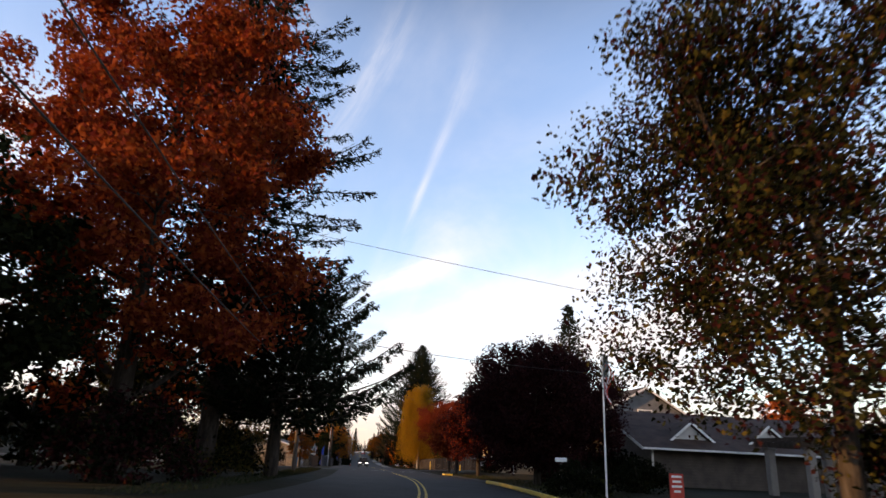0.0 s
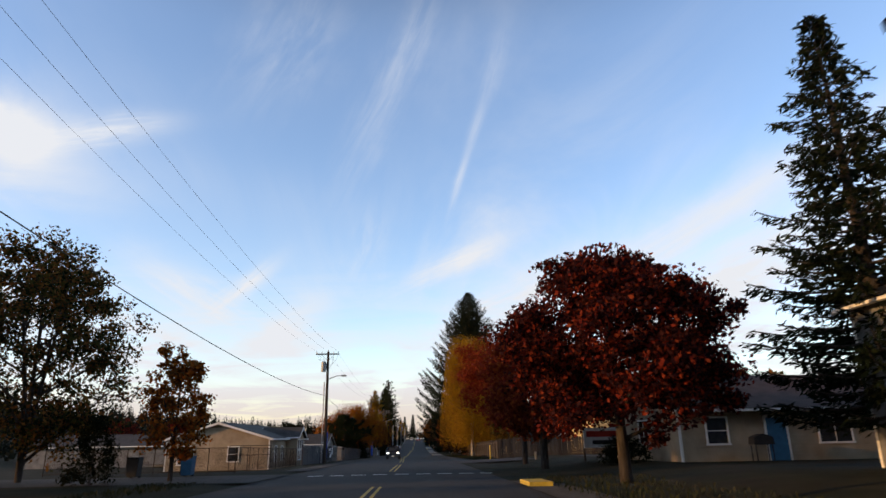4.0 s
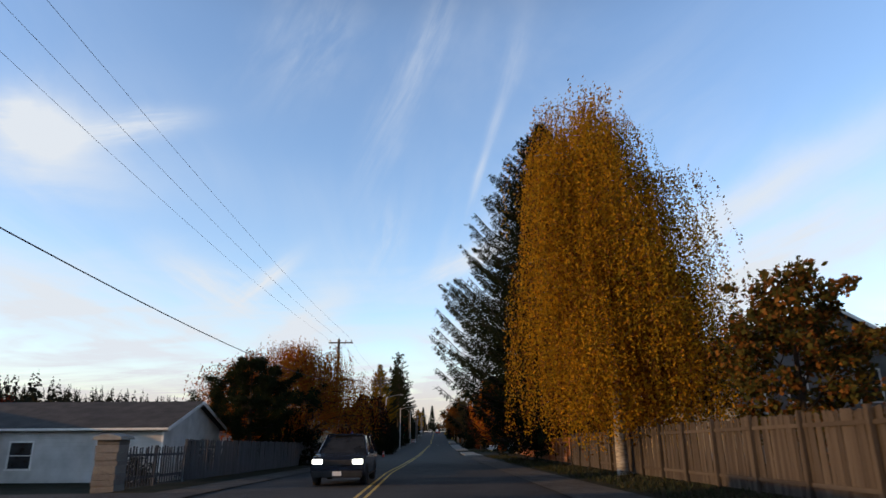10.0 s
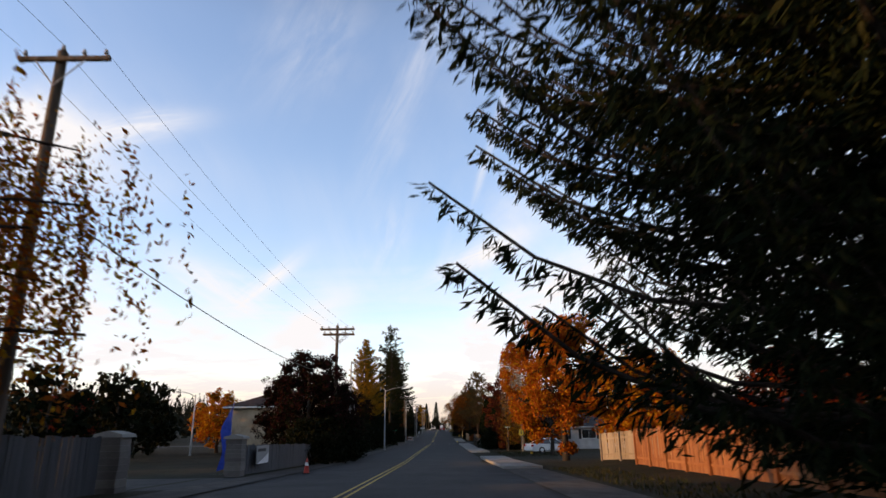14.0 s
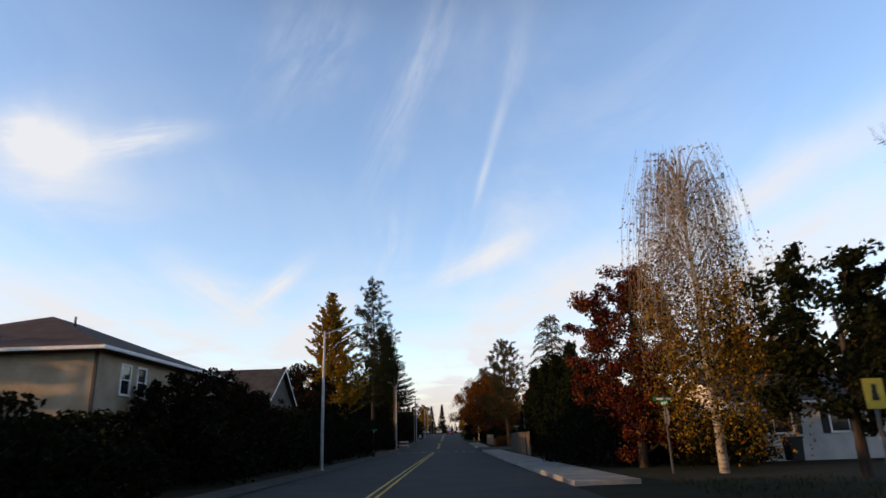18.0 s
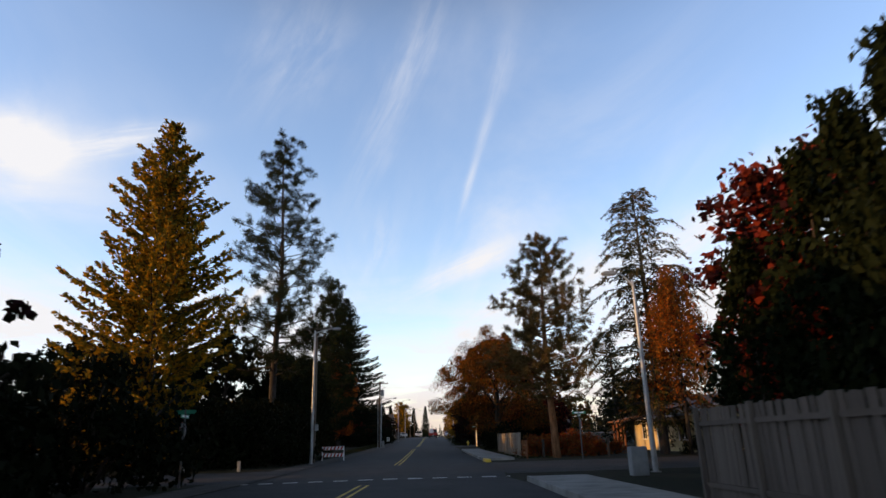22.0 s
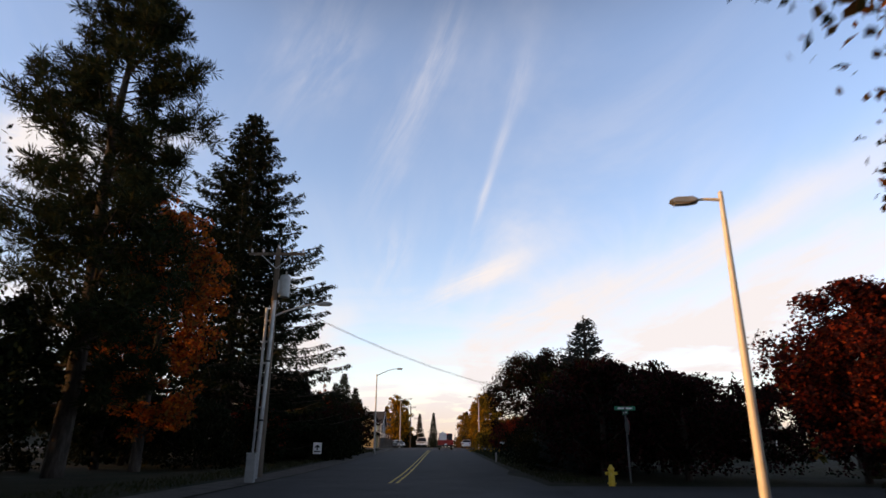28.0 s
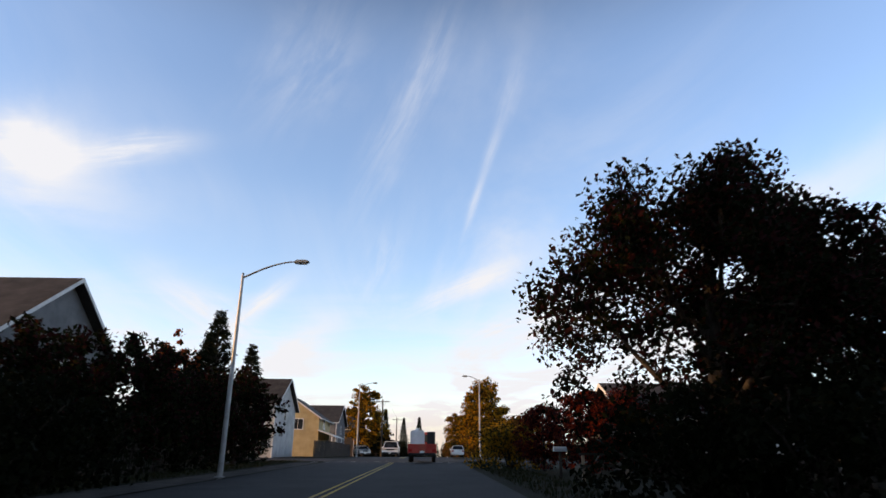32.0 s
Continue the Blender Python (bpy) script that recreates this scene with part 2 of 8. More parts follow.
# ---- materials ----
def material(name, colours, rough=0.8, metal=0.0, scale=6.0, bump=0.15, fine=60.0, random="none", translucent=0.0, stretch=(1, 1, 1), spec=0.3, stains=0.0, coat=0.0):
    """Node material: a ramp of colours by noise, or by a random value per object or per island, with grain and bump."""
    m = bpy.data.materials.new(name)
    m.use_nodes = True
    n, l = m.node_tree.nodes, m.node_tree.links
    bsdf = n["Principled BSDF"]
    bsdf.inputs["Roughness"].default_value, bsdf.inputs["Metallic"].default_value = rough, metal
    bsdf.inputs["Specular IOR Level"].default_value = spec
    bsdf.inputs["Coat Weight"].default_value = coat
    tc = n.new("ShaderNodeTexCoord")
    mp = n.new("ShaderNodeMapping")
    mp.inputs["Scale"].default_value = stretch
    l.new(tc.outputs["Object"], mp.inputs[0])
    big = n.new("ShaderNodeTexNoise")
    big.inputs["Scale"].default_value, big.inputs["Detail"].default_value = scale, 6
    l.new(mp.outputs[0], big.inputs["Vector"])
    small = n.new("ShaderNodeTexNoise")
    small.inputs["Scale"].default_value, small.inputs["Detail"].default_value = fine, 3
    l.new(mp.outputs[0], small.inputs["Vector"])
    ramp = n.new("ShaderNodeValToRGB")
    while len(ramp.color_ramp.elements) < len(colours):
        ramp.color_ramp.elements.new(0.5)
    lo, hi = (0.0, 1.0) if random != "none" else (0.3, 0.7)
    for i, (e, c) in enumerate(zip(ramp.color_ramp.elements, colours)):
        e.position, e.color = lo + (hi - lo) * i / max(1, len(colours) - 1), (*c, 1)
    mixv = n.new("ShaderNodeMath")
    mixv.operation = "MULTIPLY_ADD"
    if random == "object":
        src = n.new("ShaderNodeObjectInfo").outputs["Random"]
    elif random == "island":
        src = n.new("ShaderNodeNewGeometry").outputs["Random Per Island"]
    else:
        src = None
    if src is not None:
        l.new(src, mixv.inputs[0])
        mixv.inputs[1].default_value = 0.75
        off = n.new("ShaderNodeMath")
        off.operation = "MULTIPLY_ADD"
        l.new(big.outputs["Fac"], off.inputs[0])
        off.inputs[1].default_value, off.inputs[2].default_value = 0.7, -0.22
        l.new(off.outputs[0], mixv.inputs[2])
    else:
        l.new(small.outputs["Fac"], mixv.inputs[0])
        mixv.inputs[1].default_value = 0.35
        off = n.new("ShaderNodeMath")
        off.operation = "MULTIPLY_ADD"
        l.new(big.outputs["Fac"], off.inputs[0])
        off.inputs[1].default_value, off.inputs[2].default_value = 1.0, -0.17
        l.new(off.outputs[0], mixv.inputs[2])
    l.new(mixv.outputs[0], ramp.inputs[0])
    colour = ramp.outputs[0]
    if stains > 0:
        st = n.new("ShaderNodeTexNoise")
        st.inputs["Scale"].default_value, st.inputs["Detail"].default_value = 0.7, 5
        l.new(tc.outputs["Object"], st.inputs["Vector"])
        mr = n.new("ShaderNodeMapRange")
        l.new(st.outputs["Fac"], mr.inputs["Value"])
        mr.inputs["From Min"].default_value, mr.inputs["From Max"].default_value = 0.35, 0.68
        mr.inputs["To Min"].default_value, mr.inputs["To Max"].default_value = 1.0, 1.0 - stains
        mul = n.new("ShaderNodeMix")
        mul.data_type, mul.blend_type = "RGBA", "MULTIPLY"
        mul.inputs[0].default_value = 1.0
        l.new(colour, mul.inputs[6]), l.new(mr.outputs["Result"], mul.inputs[7])
        colour = mul.outputs[2]
    l.new(colour, bsdf.inputs["Base Color"])
    if bump > 0:
        b = n.new("ShaderNodeBump")
        b.inputs["Strength"].default_value, b.inputs["Distance"].default_value = bump, 0.02
        l.new(small.outputs["Fac"], b.inputs["Height"])
        l.new(b.outputs[0], bsdf.inputs["Normal"])
    if translucent > 0:
        tr, mx = n.new("ShaderNodeBsdfTranslucent"), n.new("ShaderNodeMixShader")
        l.new(colour, tr.inputs["Color"])
        mx.inputs[0].default_value = translucent
        l.new(bsdf.outputs[0], mx.inputs[1]), l.new(tr.outputs[0], mx.inputs[2])
        l.new(mx.outputs[0], n["Material Output"].inputs[0])
    return m


def banded(name, colours, pitch, axis="Z", depth=0.6, rough=0.75, stains=0.25):
    """Lap siding or shingle courses: noise colour with a saw-tooth relief of the given pitch."""
    m = material(name, colours, rough, scale=1.5, bump=0.0, fine=40, stains=stains)
    n, l = m.node_tree.nodes, m.node_tree.links
    tc = n.new("ShaderNodeTexCoord")
    w = n.new("ShaderNodeTexWave")
    w.wave_type, w.bands_direction, w.wave_profile = "BANDS", axis, "SAW"
    w.inputs["Scale"].default_value = 1 / pitch / 3.1831
    l.new(tc.outputs["Object"], w.inputs["Vector"])
    b = n.new("ShaderNodeBump")
    b.inputs["Strength"].default_value, b.inputs["Distance"].default_value = depth, 0.03
    l.new(w.outputs["Fac"], b.inputs["Height"])
    l.new(b.outputs[0], n["Principled BSDF"].inputs["Normal"])
    return m


def leaf(name, *colours, tr=0.30, spec=0.02):
    return material(name, colours, rough=0.65, scale=0.35, bump=0.0, fine=5, random="island", translucent=tr, spec=spec)


MAT = {}
MAT["asphalt"] = material("asphalt", [(0.016, 0.016, 0.0175), (0.025, 0.025, 0.0265), (0.036, 0.0355, 0.035)], 0.85, scale=0.5, bump=0.5, fine=90, stains=0.35)
MAT["paint_yellow"] = material("road paint yellow", [(0.55, 0.36, 0.05), (0.70, 0.47, 0.08)], 0.7, scale=4, bump=0.2, stains=0.4)
MAT["paint_white"] = material("road paint white", [(0.55, 0.55, 0.53), (0.75, 0.75, 0.73)], 0.7, scale=4, bump=0.2, stains=0.4)
MAT["concrete"] = material("concrete", [(0.20, 0.193, 0.18), (0.27, 0.26, 0.24), (0.32, 0.31, 0.285)], 0.85, scale=1.5, bump=0.3, fine=60, stains=0.35)
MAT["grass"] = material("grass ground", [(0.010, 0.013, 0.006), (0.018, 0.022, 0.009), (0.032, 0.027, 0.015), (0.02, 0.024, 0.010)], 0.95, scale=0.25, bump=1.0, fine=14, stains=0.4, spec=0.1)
MAT["gravel"] = material("gravel", [(0.040, 0.035, 0.031), (0.065, 0.058, 0.051), (0.09, 0.081, 0.072)], 0.95, scale=2.0, bump=0.9, fine=45, stains=0.35)
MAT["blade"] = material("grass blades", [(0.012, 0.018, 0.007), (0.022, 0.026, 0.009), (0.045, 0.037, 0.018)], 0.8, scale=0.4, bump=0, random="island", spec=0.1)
MAT["bark"] = material("bark", [(0.018, 0.014, 0.012), (0.035, 0.028, 0.023), (0.06, 0.05, 0.042)], 0.95, scale=5, bump=1.0, fine=22, stretch=(1, 1, 0.25), spec=0.1)
# reddish pine bark, with the low sun's orange put into its tone
MAT["bark_red"] = material("bark of pine", [(0.07, 0.032, 0.015), (0.16, 0.074, 0.034), (0.24, 0.12, 0.06)], 0.95, scale=4, bump=1.0, fine=18, stretch=(1, 1, 0.3), spec=0.1)
MAT["bark_birch"] = material("bark of birch", [(0.07, 0.06, 0.05), (0.20, 0.18, 0.16), (0.30, 0.28, 0.25)], 0.8, scale=6, bump=0.4, fine=18, stretch=(0.4, 0.4, 1.6))
MAT["orange"] = leaf("leaves orange", (0.20, 0.04, 0.008), (0.33, 0.085, 0.012), (0.42, 0.13, 0.016), tr=0.38)
MAT["orange_red"] = leaf("leaves orange red", (0.1170, 0.0198, 0.0108), (0.2340, 0.0450, 0.0135), (0.3060, 0.0810, 0.0180), tr=0.35)
MAT["red"] = leaf("leaves red", (0.0750, 0.0090, 0.0075), (0.1500, 0.0210, 0.0120), (0.2100, 0.0413, 0.0150))
MAT["purple"] = leaf("leaves purple", (0.0134, 0.0048, 0.0062), (0.0264, 0.0077, 0.0086), (0.0408, 0.0125, 0.0106), tr=0.2)
MAT["gold"] = leaf("leaves gold", (0.20, 0.09, 0.006), (0.38, 0.19, 0.010), (0.46, 0.22, 0.014), (0.28, 0.18, 0.02), tr=0.45)
MAT["birch_gold"] = leaf("birch leaves gold", (0.13, 0.085, 0.008), (0.27, 0.165, 0.011), (0.37, 0.20, 0.012), (0.20, 0.155, 0.02), tr=0.45)
MAT["gold_green"] = leaf("leaves yellow green", (0.055, 0.055, 0.010), (0.12, 0.095, 0.014), (0.20, 0.13, 0.016), tr=0.3)
MAT["olive"] = leaf("leaves olive", (0.0240, 0.0270, 0.0090), (0.0480, 0.0450, 0.0120), (0.0900, 0.0600, 0.0150))
MAT["rust"] = leaf("leaves rust", (0.0675, 0.0263, 0.0112), (0.1350, 0.0562, 0.0150), (0.1800, 0.0900, 0.0225))
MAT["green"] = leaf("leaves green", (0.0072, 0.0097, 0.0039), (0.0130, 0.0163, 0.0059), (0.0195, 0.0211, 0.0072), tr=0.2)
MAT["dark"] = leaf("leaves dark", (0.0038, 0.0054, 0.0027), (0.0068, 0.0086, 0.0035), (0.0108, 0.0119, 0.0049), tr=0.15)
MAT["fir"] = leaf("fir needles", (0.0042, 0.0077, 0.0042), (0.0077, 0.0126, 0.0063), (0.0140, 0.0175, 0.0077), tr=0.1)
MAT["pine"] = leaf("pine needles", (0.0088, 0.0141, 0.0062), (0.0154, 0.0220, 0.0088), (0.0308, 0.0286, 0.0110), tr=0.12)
# rust of low sun on the needles, put into their colour
MAT["pine_rust"] = leaf("pine needles sun toned", (0.05, 0.05, 0.02), (0.10, 0.07, 0.025), (0.17, 0.09, 0.03), tr=0.15)
MAT["blue"] = leaf("spruce needles", (0.0165, 0.0248, 0.0248), (0.0275, 0.0374, 0.0374), (0.0440, 0.0550, 0.0523), tr=0.1)
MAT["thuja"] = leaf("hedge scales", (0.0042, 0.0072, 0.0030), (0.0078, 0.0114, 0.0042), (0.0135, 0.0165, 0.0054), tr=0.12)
MAT["thuja_gold"] = leaf("golden hedge scales", (0.0300, 0.0330, 0.0072), (0.0540, 0.0540, 0.0108), (0.0780, 0.0720, 0.0150), tr=0.15)
MAT["wood_grey"] = material("weathered boards", [(0.030, 0.0245, 0.0205), (0.050, 0.041, 0.035), (0.074, 0.062, 0.053)], 0.9, scale=3, bump=0.7, fine=30, stretch=(3, 3, 0.3), random="object", spec=0.15)
MAT["wood_red"] = material("cedar boards", [(0.17, 0.062, 0.026), (0.25, 0.10, 0.042), (0.31, 0.14, 0.062)], 0.85, scale=3, bump=0.6, fine=30, stretch=(3, 3, 0.3), random="object", spec=0.2)
MAT["wood_tan"] = material("tan boards", [(0.19, 0.15, 0.11), (0.25, 0.20, 0.15), (0.30, 0.245, 0.19)], 0.85, scale=3, bump=0.6, fine=30, stretch=(3, 3, 0.3), random="object", spec=0.2)
MAT["wood_brown"] = material("brown grey boards", [(0.075, 0.060, 0.049), (0.105, 0.085, 0.070), (0.135, 0.110, 0.090)], 0.88, scale=3, bump=0.6, fine=30, stretch=(3, 3, 0.3), random="object", spec=0.15)
MAT["fence_blue"] = material("painted grey boards", [(0.043, 0.045, 0.050), (0.058, 0.060, 0.066), (0.074, 0.076, 0.083)], 0.8, scale=3, bump=0.3, fine=30, random="object", stretch=(3, 3, 0.3))
MAT["pole_wood"] = material("pole timber", [(0.0600, 0.0450, 0.0330), (0.1020, 0.0780, 0.0600), (0.1380, 0.1110, 0.0870)], 0.9, scale=3, bump=0.8, fine=24, stretch=(2, 2, 0.15), spec=0.15)
MAT["pole_dark"] = material("creosoted timber", [(0.0248, 0.0193, 0.0154), (0.0413, 0.0319, 0.0253), (0.0605, 0.0468, 0.0385)], 0.9, scale=3, bump=0.8, fine=24, stretch=(2, 2, 0.15), spec=0.15)
MAT["galv"] = material("galvanised steel", [(0.24, 0.24, 0.24), (0.31, 0.31, 0.31), (0.37, 0.37, 0.37)], 0.5, 0.55, scale=3, bump=0.05, fine=25)
MAT["dull_steel"] = material("weathered sign steel", [(0.085, 0.085, 0.088), (0.12, 0.12, 0.123)], 0.6, 0.2, scale=5, bump=0.05, stains=0.3)
MAT["cream_steel"] = material("cream painted steel", [(0.55, 0.50, 0.40), (0.66, 0.60, 0.49)], 0.5, 0.1, scale=3, bump=0.05)
MAT["black"] = material("black plastic", [(0.012, 0.012, 0.013), (0.022, 0.022, 0.023)], 0.6, scale=4, bump=0.05)
MAT["porcelain"] = material("porcelain", [(0.30, 0.27, 0.24), (0.40, 0.37, 0.33)], 0.3, scale=5, bump=0.02)
MAT["trans_grey"] = material("transformer paint", [(0.24, 0.25, 0.25), (0.31, 0.32, 0.32)], 0.5, 0.2, scale=4, bump=0.05, stains=0.3)
MAT["wire"] = material("cable", [(0.015, 0.015, 0.016), (0.03, 0.03, 0.03)], 0.7, scale=1, bump=0)
MAT["shingle"] = banded("roof shingles", [(0.0315, 0.0280, 0.0266), (0.0490, 0.0434, 0.0406), (0.0700, 0.0630, 0.0574)], 0.14, "Z")
MAT["shingle_brown"] = banded("brown roof shingles", [(0.038, 0.020, 0.014), (0.058, 0.032, 0.023), (0.078, 0.046, 0.034)], 0.14, "Z")
MAT["side_tan"] = banded("tan lap siding", [(0.29, 0.22, 0.15), (0.35, 0.27, 0.185), (0.40, 0.315, 0.225)], 0.18)
MAT["side_yellow"] = banded("pale yellow lap siding", [(0.42, 0.32, 0.165), (0.48, 0.375, 0.20), (0.53, 0.42, 0.24)], 0.18, stains=0.08)
MAT["side_grey"] = banded("grey lap siding", [(0.1275, 0.1275, 0.1312), (0.1650, 0.1650, 0.1688), (0.2025, 0.2025, 0.2025)], 0.18)
MAT["side_white"] = banded("white lap siding", [(0.46, 0.445, 0.42), (0.54, 0.52, 0.50), (0.60, 0.58, 0.56)], 0.2)
MAT["side_brown"] = banded("brown lap siding", [(0.0500, 0.0400, 0.0350), (0.0750, 0.0600, 0.0500), (0.0950, 0.0775, 0.0650)], 0.18)
MAT["trim"] = material("white trim", [(0.66, 0.64, 0.61), (0.78, 0.77, 0.74)], 0.6, scale=3, bump=0.05, stains=0.15)
MAT["glass"] = material("window glass", [(0.012, 0.014, 0.017), (0.03, 0.033, 0.038)], 0.06, scale=1.5, bump=0.01, fine=3, spec=0.6)
MAT["stone"] = material("stone veneer", [(0.0910, 0.0840, 0.0770), (0.1400, 0.1295, 0.1190), (0.1960, 0.1820, 0.1645)], 0.9, scale=5, bump=1.0, fine=12, random="object")
MAT["white"] = material("white enamel", [(0.70, 0.70, 0.69), (0.80, 0.80, 0.79)], 0.4, scale=4, bump=0.02, stains=0.1)
MAT["red_paint"] = material("red enamel", [(0.42, 0.03, 0.02), (0.52, 0.045, 0.028)], 0.4, scale=4, bump=0.02, stains=0.2)
MAT["sign_green"] = material("green sign sheet", [(0.015, 0.16, 0.09), (0.02, 0.20, 0.115)], 0.45, scale=4, bump=0.02)
MAT["yellow_paint"] = material("yellow enamel", [(0.62, 0.42, 0.04), (0.74, 0.52, 0.07)], 0.5, scale=6, bump=0.05, stains=0.3)
MAT["blue_cloth"] = material("blue cloth", [(0.02, 0.05, 0.30), (0.035, 0.08, 0.42)], 0.8, scale=6, bump=0.2, translucent=0.3)
MAT["car_silver"] = material("silver car paint", [(0.50, 0.51, 0.52), (0.58, 0.59, 0.60)], 0.3, 0.5, scale=2, bump=0, coat=0.6)
MAT["car_white"] = material("white car paint", [(0.68, 0.68, 0.67), (0.76, 0.76, 0.75)], 0.3, 0.0, scale=2, bump=0, coat=0.6)
MAT["car_dark"] = material("dark blue car paint", [(0.012, 0.016, 0.028), (0.02, 0.026, 0.042)], 0.25, 0.4, scale=2, bump=0, coat=0.8)
MAT["car_red"] = material("red truck paint", [(0.33, 0.025, 0.02), (0.42, 0.035, 0.025)], 0.35, 0.1, scale=2, bump=0, coat=0.5, stains=0.15)
MAT["car_teal"] = material("grey green car paint", [(0.10, 0.13, 0.14), (0.14, 0.17, 0.18)], 0.3, 0.4, scale=2, bump=0, coat=0.6)
MAT["tyre"] = material("tyre rubber", [(0.014, 0.014, 0.014), (0.028, 0.028, 0.028)], 0.9, scale=8, bump=0.3)
MAT["chrome"] = material("chrome", [(0.60, 0.60, 0.61), (0.70, 0.70, 0.71)], 0.2, 0.9, scale=3, bump=0)
MAT["wood_hill"] = leaf("far woods", (0.0081, 0.0108, 0.0081), (0.0135, 0.0162, 0.0108), (0.0225, 0.0203, 0.0126), tr=0.05)
MAT["blue_door"] = material("blue door paint", [(0.02, 0.09, 0.17), (0.03, 0.12, 0.22)], 0.5, scale=4, bump=0.05)


def glowing(name, colour, strength):
    m = bpy.data.materials.new(name)
    m.use_nodes = True
    b = m.node_tree.nodes["Principled BSDF"]
    b.inputs["Base Color"].default_value = (*colour, 1)
    b.inputs["Emission Color"].default_value = (*colour, 1)
    b.inputs["Emission Strength"].default_value = strength
    return m


MAT["headlight"] = glowing("headlight glow", (1.0, 0.96, 0.85), 4.0)
MAT["taillight"] = material("tail light", [(0.30, 0.01, 0.01), (0.4, 0.015, 0.01)], 0.25, scale=4, bump=0, spec=0.6)


# ---- mesh helpers ----
def mesh_from(name, verts, quads, mat, smooth=False):
    """One mesh out of arrays of corners and quads."""
    verts, quads = np.asarray(verts, np.float32).reshape(-1, 3), np.asarray(quads, np.int32).reshape(-1, 4)
    me = bpy.data.meshes.new(name)
    me.vertices.add(len(verts)), me.loops.add(4 * len(quads)), me.polygons.add(len(quads))
    me.vertices.foreach_set("co", verts.ravel())
    me.loops.foreach_set("vertex_index", quads.ravel())
    me.polygons.foreach_set("loop_start", np.arange(0, 4 * len(quads), 4, dtype=np.int32))
    me.polygons.foreach_set("loop_total", np.full(len(quads), 4, np.int32))
    if smooth:
        me.polygons.foreach_set("use_smooth", np.ones(len(quads), bool))
    me.update(calc_edges=True)
    me.materials.append(mat)
    return me


def bm_mesh(name, bm, mat, smooth=False):
    me = bpy.data.meshes.new(name)
    if smooth:
        for f in bm.faces:
            f.smooth = True
    bm.to_mesh(me)
    bm.free()
    me.materials.append(mat)
    return me


def part(name, bm, mat, parent, label="", smooth=False):
    """A bmesh, or a finished mesh, as one object under a thing or a part."""
    me = bm_mesh(name, bm, mat, smooth) if isinstance(bm, bmesh.types.BMesh) else bm
    ob = new(name, me)
    ob.parent = parent
    return tagged(ob, label)


def thing(name, label, category, at=(0, 0, 0), turn=0.0, group="", kind=""):
    ob = new(name)
    ob.empty_display_size = 0.2
    ob.matrix_world = pose(*at, 0, 0, turn)
    return tagged(ob, label, category, group, kind)


def solid(name, bm, mat, label, category, at=(0, 0, 0), turn=0.0, group="", kind="", smooth=False):
    """A top-level thing that is one mesh."""
    me = bm_mesh(name, bm, mat, smooth) if isinstance(bm, bmesh.types.BMesh) else bm
    ob = new(name, me)
    ob.matrix_world = pose(*at, 0, 0, turn)
    return tagged(ob, label, category, group, kind)


def box(x0, x1, y0, y1, z0, z1, bevel=0.0, bm=None):
    bm = bm or bmesh.new()
    made = bmesh.ops.create_cube(bm, size=1.0, matrix=Matrix.Translation(((x0 + x1) / 2, (y0 + y1) / 2, (z0 + z1) / 2)) @ Matrix.Diagonal((x1 - x0, y1 - y0, z1 - z0, 1)))
    if bevel > 0:
        edges = list({e for v in made["verts"] for e in v.link_edges})
        bmesh.ops.bevel(bm, geom=edges, offset=bevel, segments=2, affect="EDGES")
    return bm


def rod(a, b, r0, r1=None, sides=10, bm=None, caps=True):
    bm = bm or bmesh.new()
    a, b = Vector(a), Vector(b)
    m = Matrix.Translation((a + b) / 2) @ (b - a).to_track_quat("Z", "Y").to_matrix().to_4x4()
    bmesh.ops.create_cone(bm, cap_ends=caps, segments=sides, radius1=r0, radius2=r0 if r1 is None else r1, depth=(b - a).length, matrix=m)
    return bm


def prism(outline, y0, y1, axis="y", bm=None, bevel=0.0):
    """An outline of (u, z) pushed from y0 to y1 along an axis."""
    bm = bm or bmesh.new()
    put = (lambda u, w, z: (u, w, z)) if axis == "y" else (lambda u, w, z: (w, u, z))
    a = [bm.verts.new(put(u, y0, z)) for u, z in outline]
    b = [bm.verts.new(put(u, y1, z)) for u, z in outline]
    k = len(outline)
    fs = [bm.faces.new(a), bm.faces.new(b[::-1])]
    for i in range(k):
        fs.append(bm.faces.new((a[i], b[i], b[(i + 1) % k], a[(i + 1) % k])))
    bmesh.ops.recalc_face_normals(bm, faces=fs)
    if bevel > 0:
        bmesh.ops.bevel(bm, geom=list({e for f in fs for e in f.edges}), offset=bevel, segments=2, affect="EDGES")
    return bm


def tube_arrays(path, radii, sides=6):
    """Corners and quads of a tapered tube along a path."""
    path = np.asarray(path, float)
    tang = np.gradient(path, axis=0)
    tang /= np.linalg.norm(tang, axis=1, keepdims=True) + 1e-9
    ref = np.where(np.abs(tang[:, 2:3]) > 0.9, [[1.0, 0, 0]], [[0, 0, 1.0]])
    u = np.cross(tang, ref)
    u /= np.linalg.norm(u, axis=1, keepdims=True) + 1e-9
    v = np.cross(tang, u)
    ang = np.linspace(0, 2 * np.pi, sides, endpoint=False)
    ring = u[:, None] * np.cos(ang)[None, :, None] + v[:, None] * np.sin(ang)[None, :, None]
    verts = (path[:, None] + ring * np.asarray(radii, float)[:, None, None]).reshape(-1, 3)
    k = np.arange(sides)
    quads = [np.stack([i * sides + k, i * sides + (k + 1) % sides, (i + 1) * sides + (k + 1) % sides, (i + 1) * sides + k], 1) for i in range(len(path) - 1)]
    return verts, np.concatenate(quads)


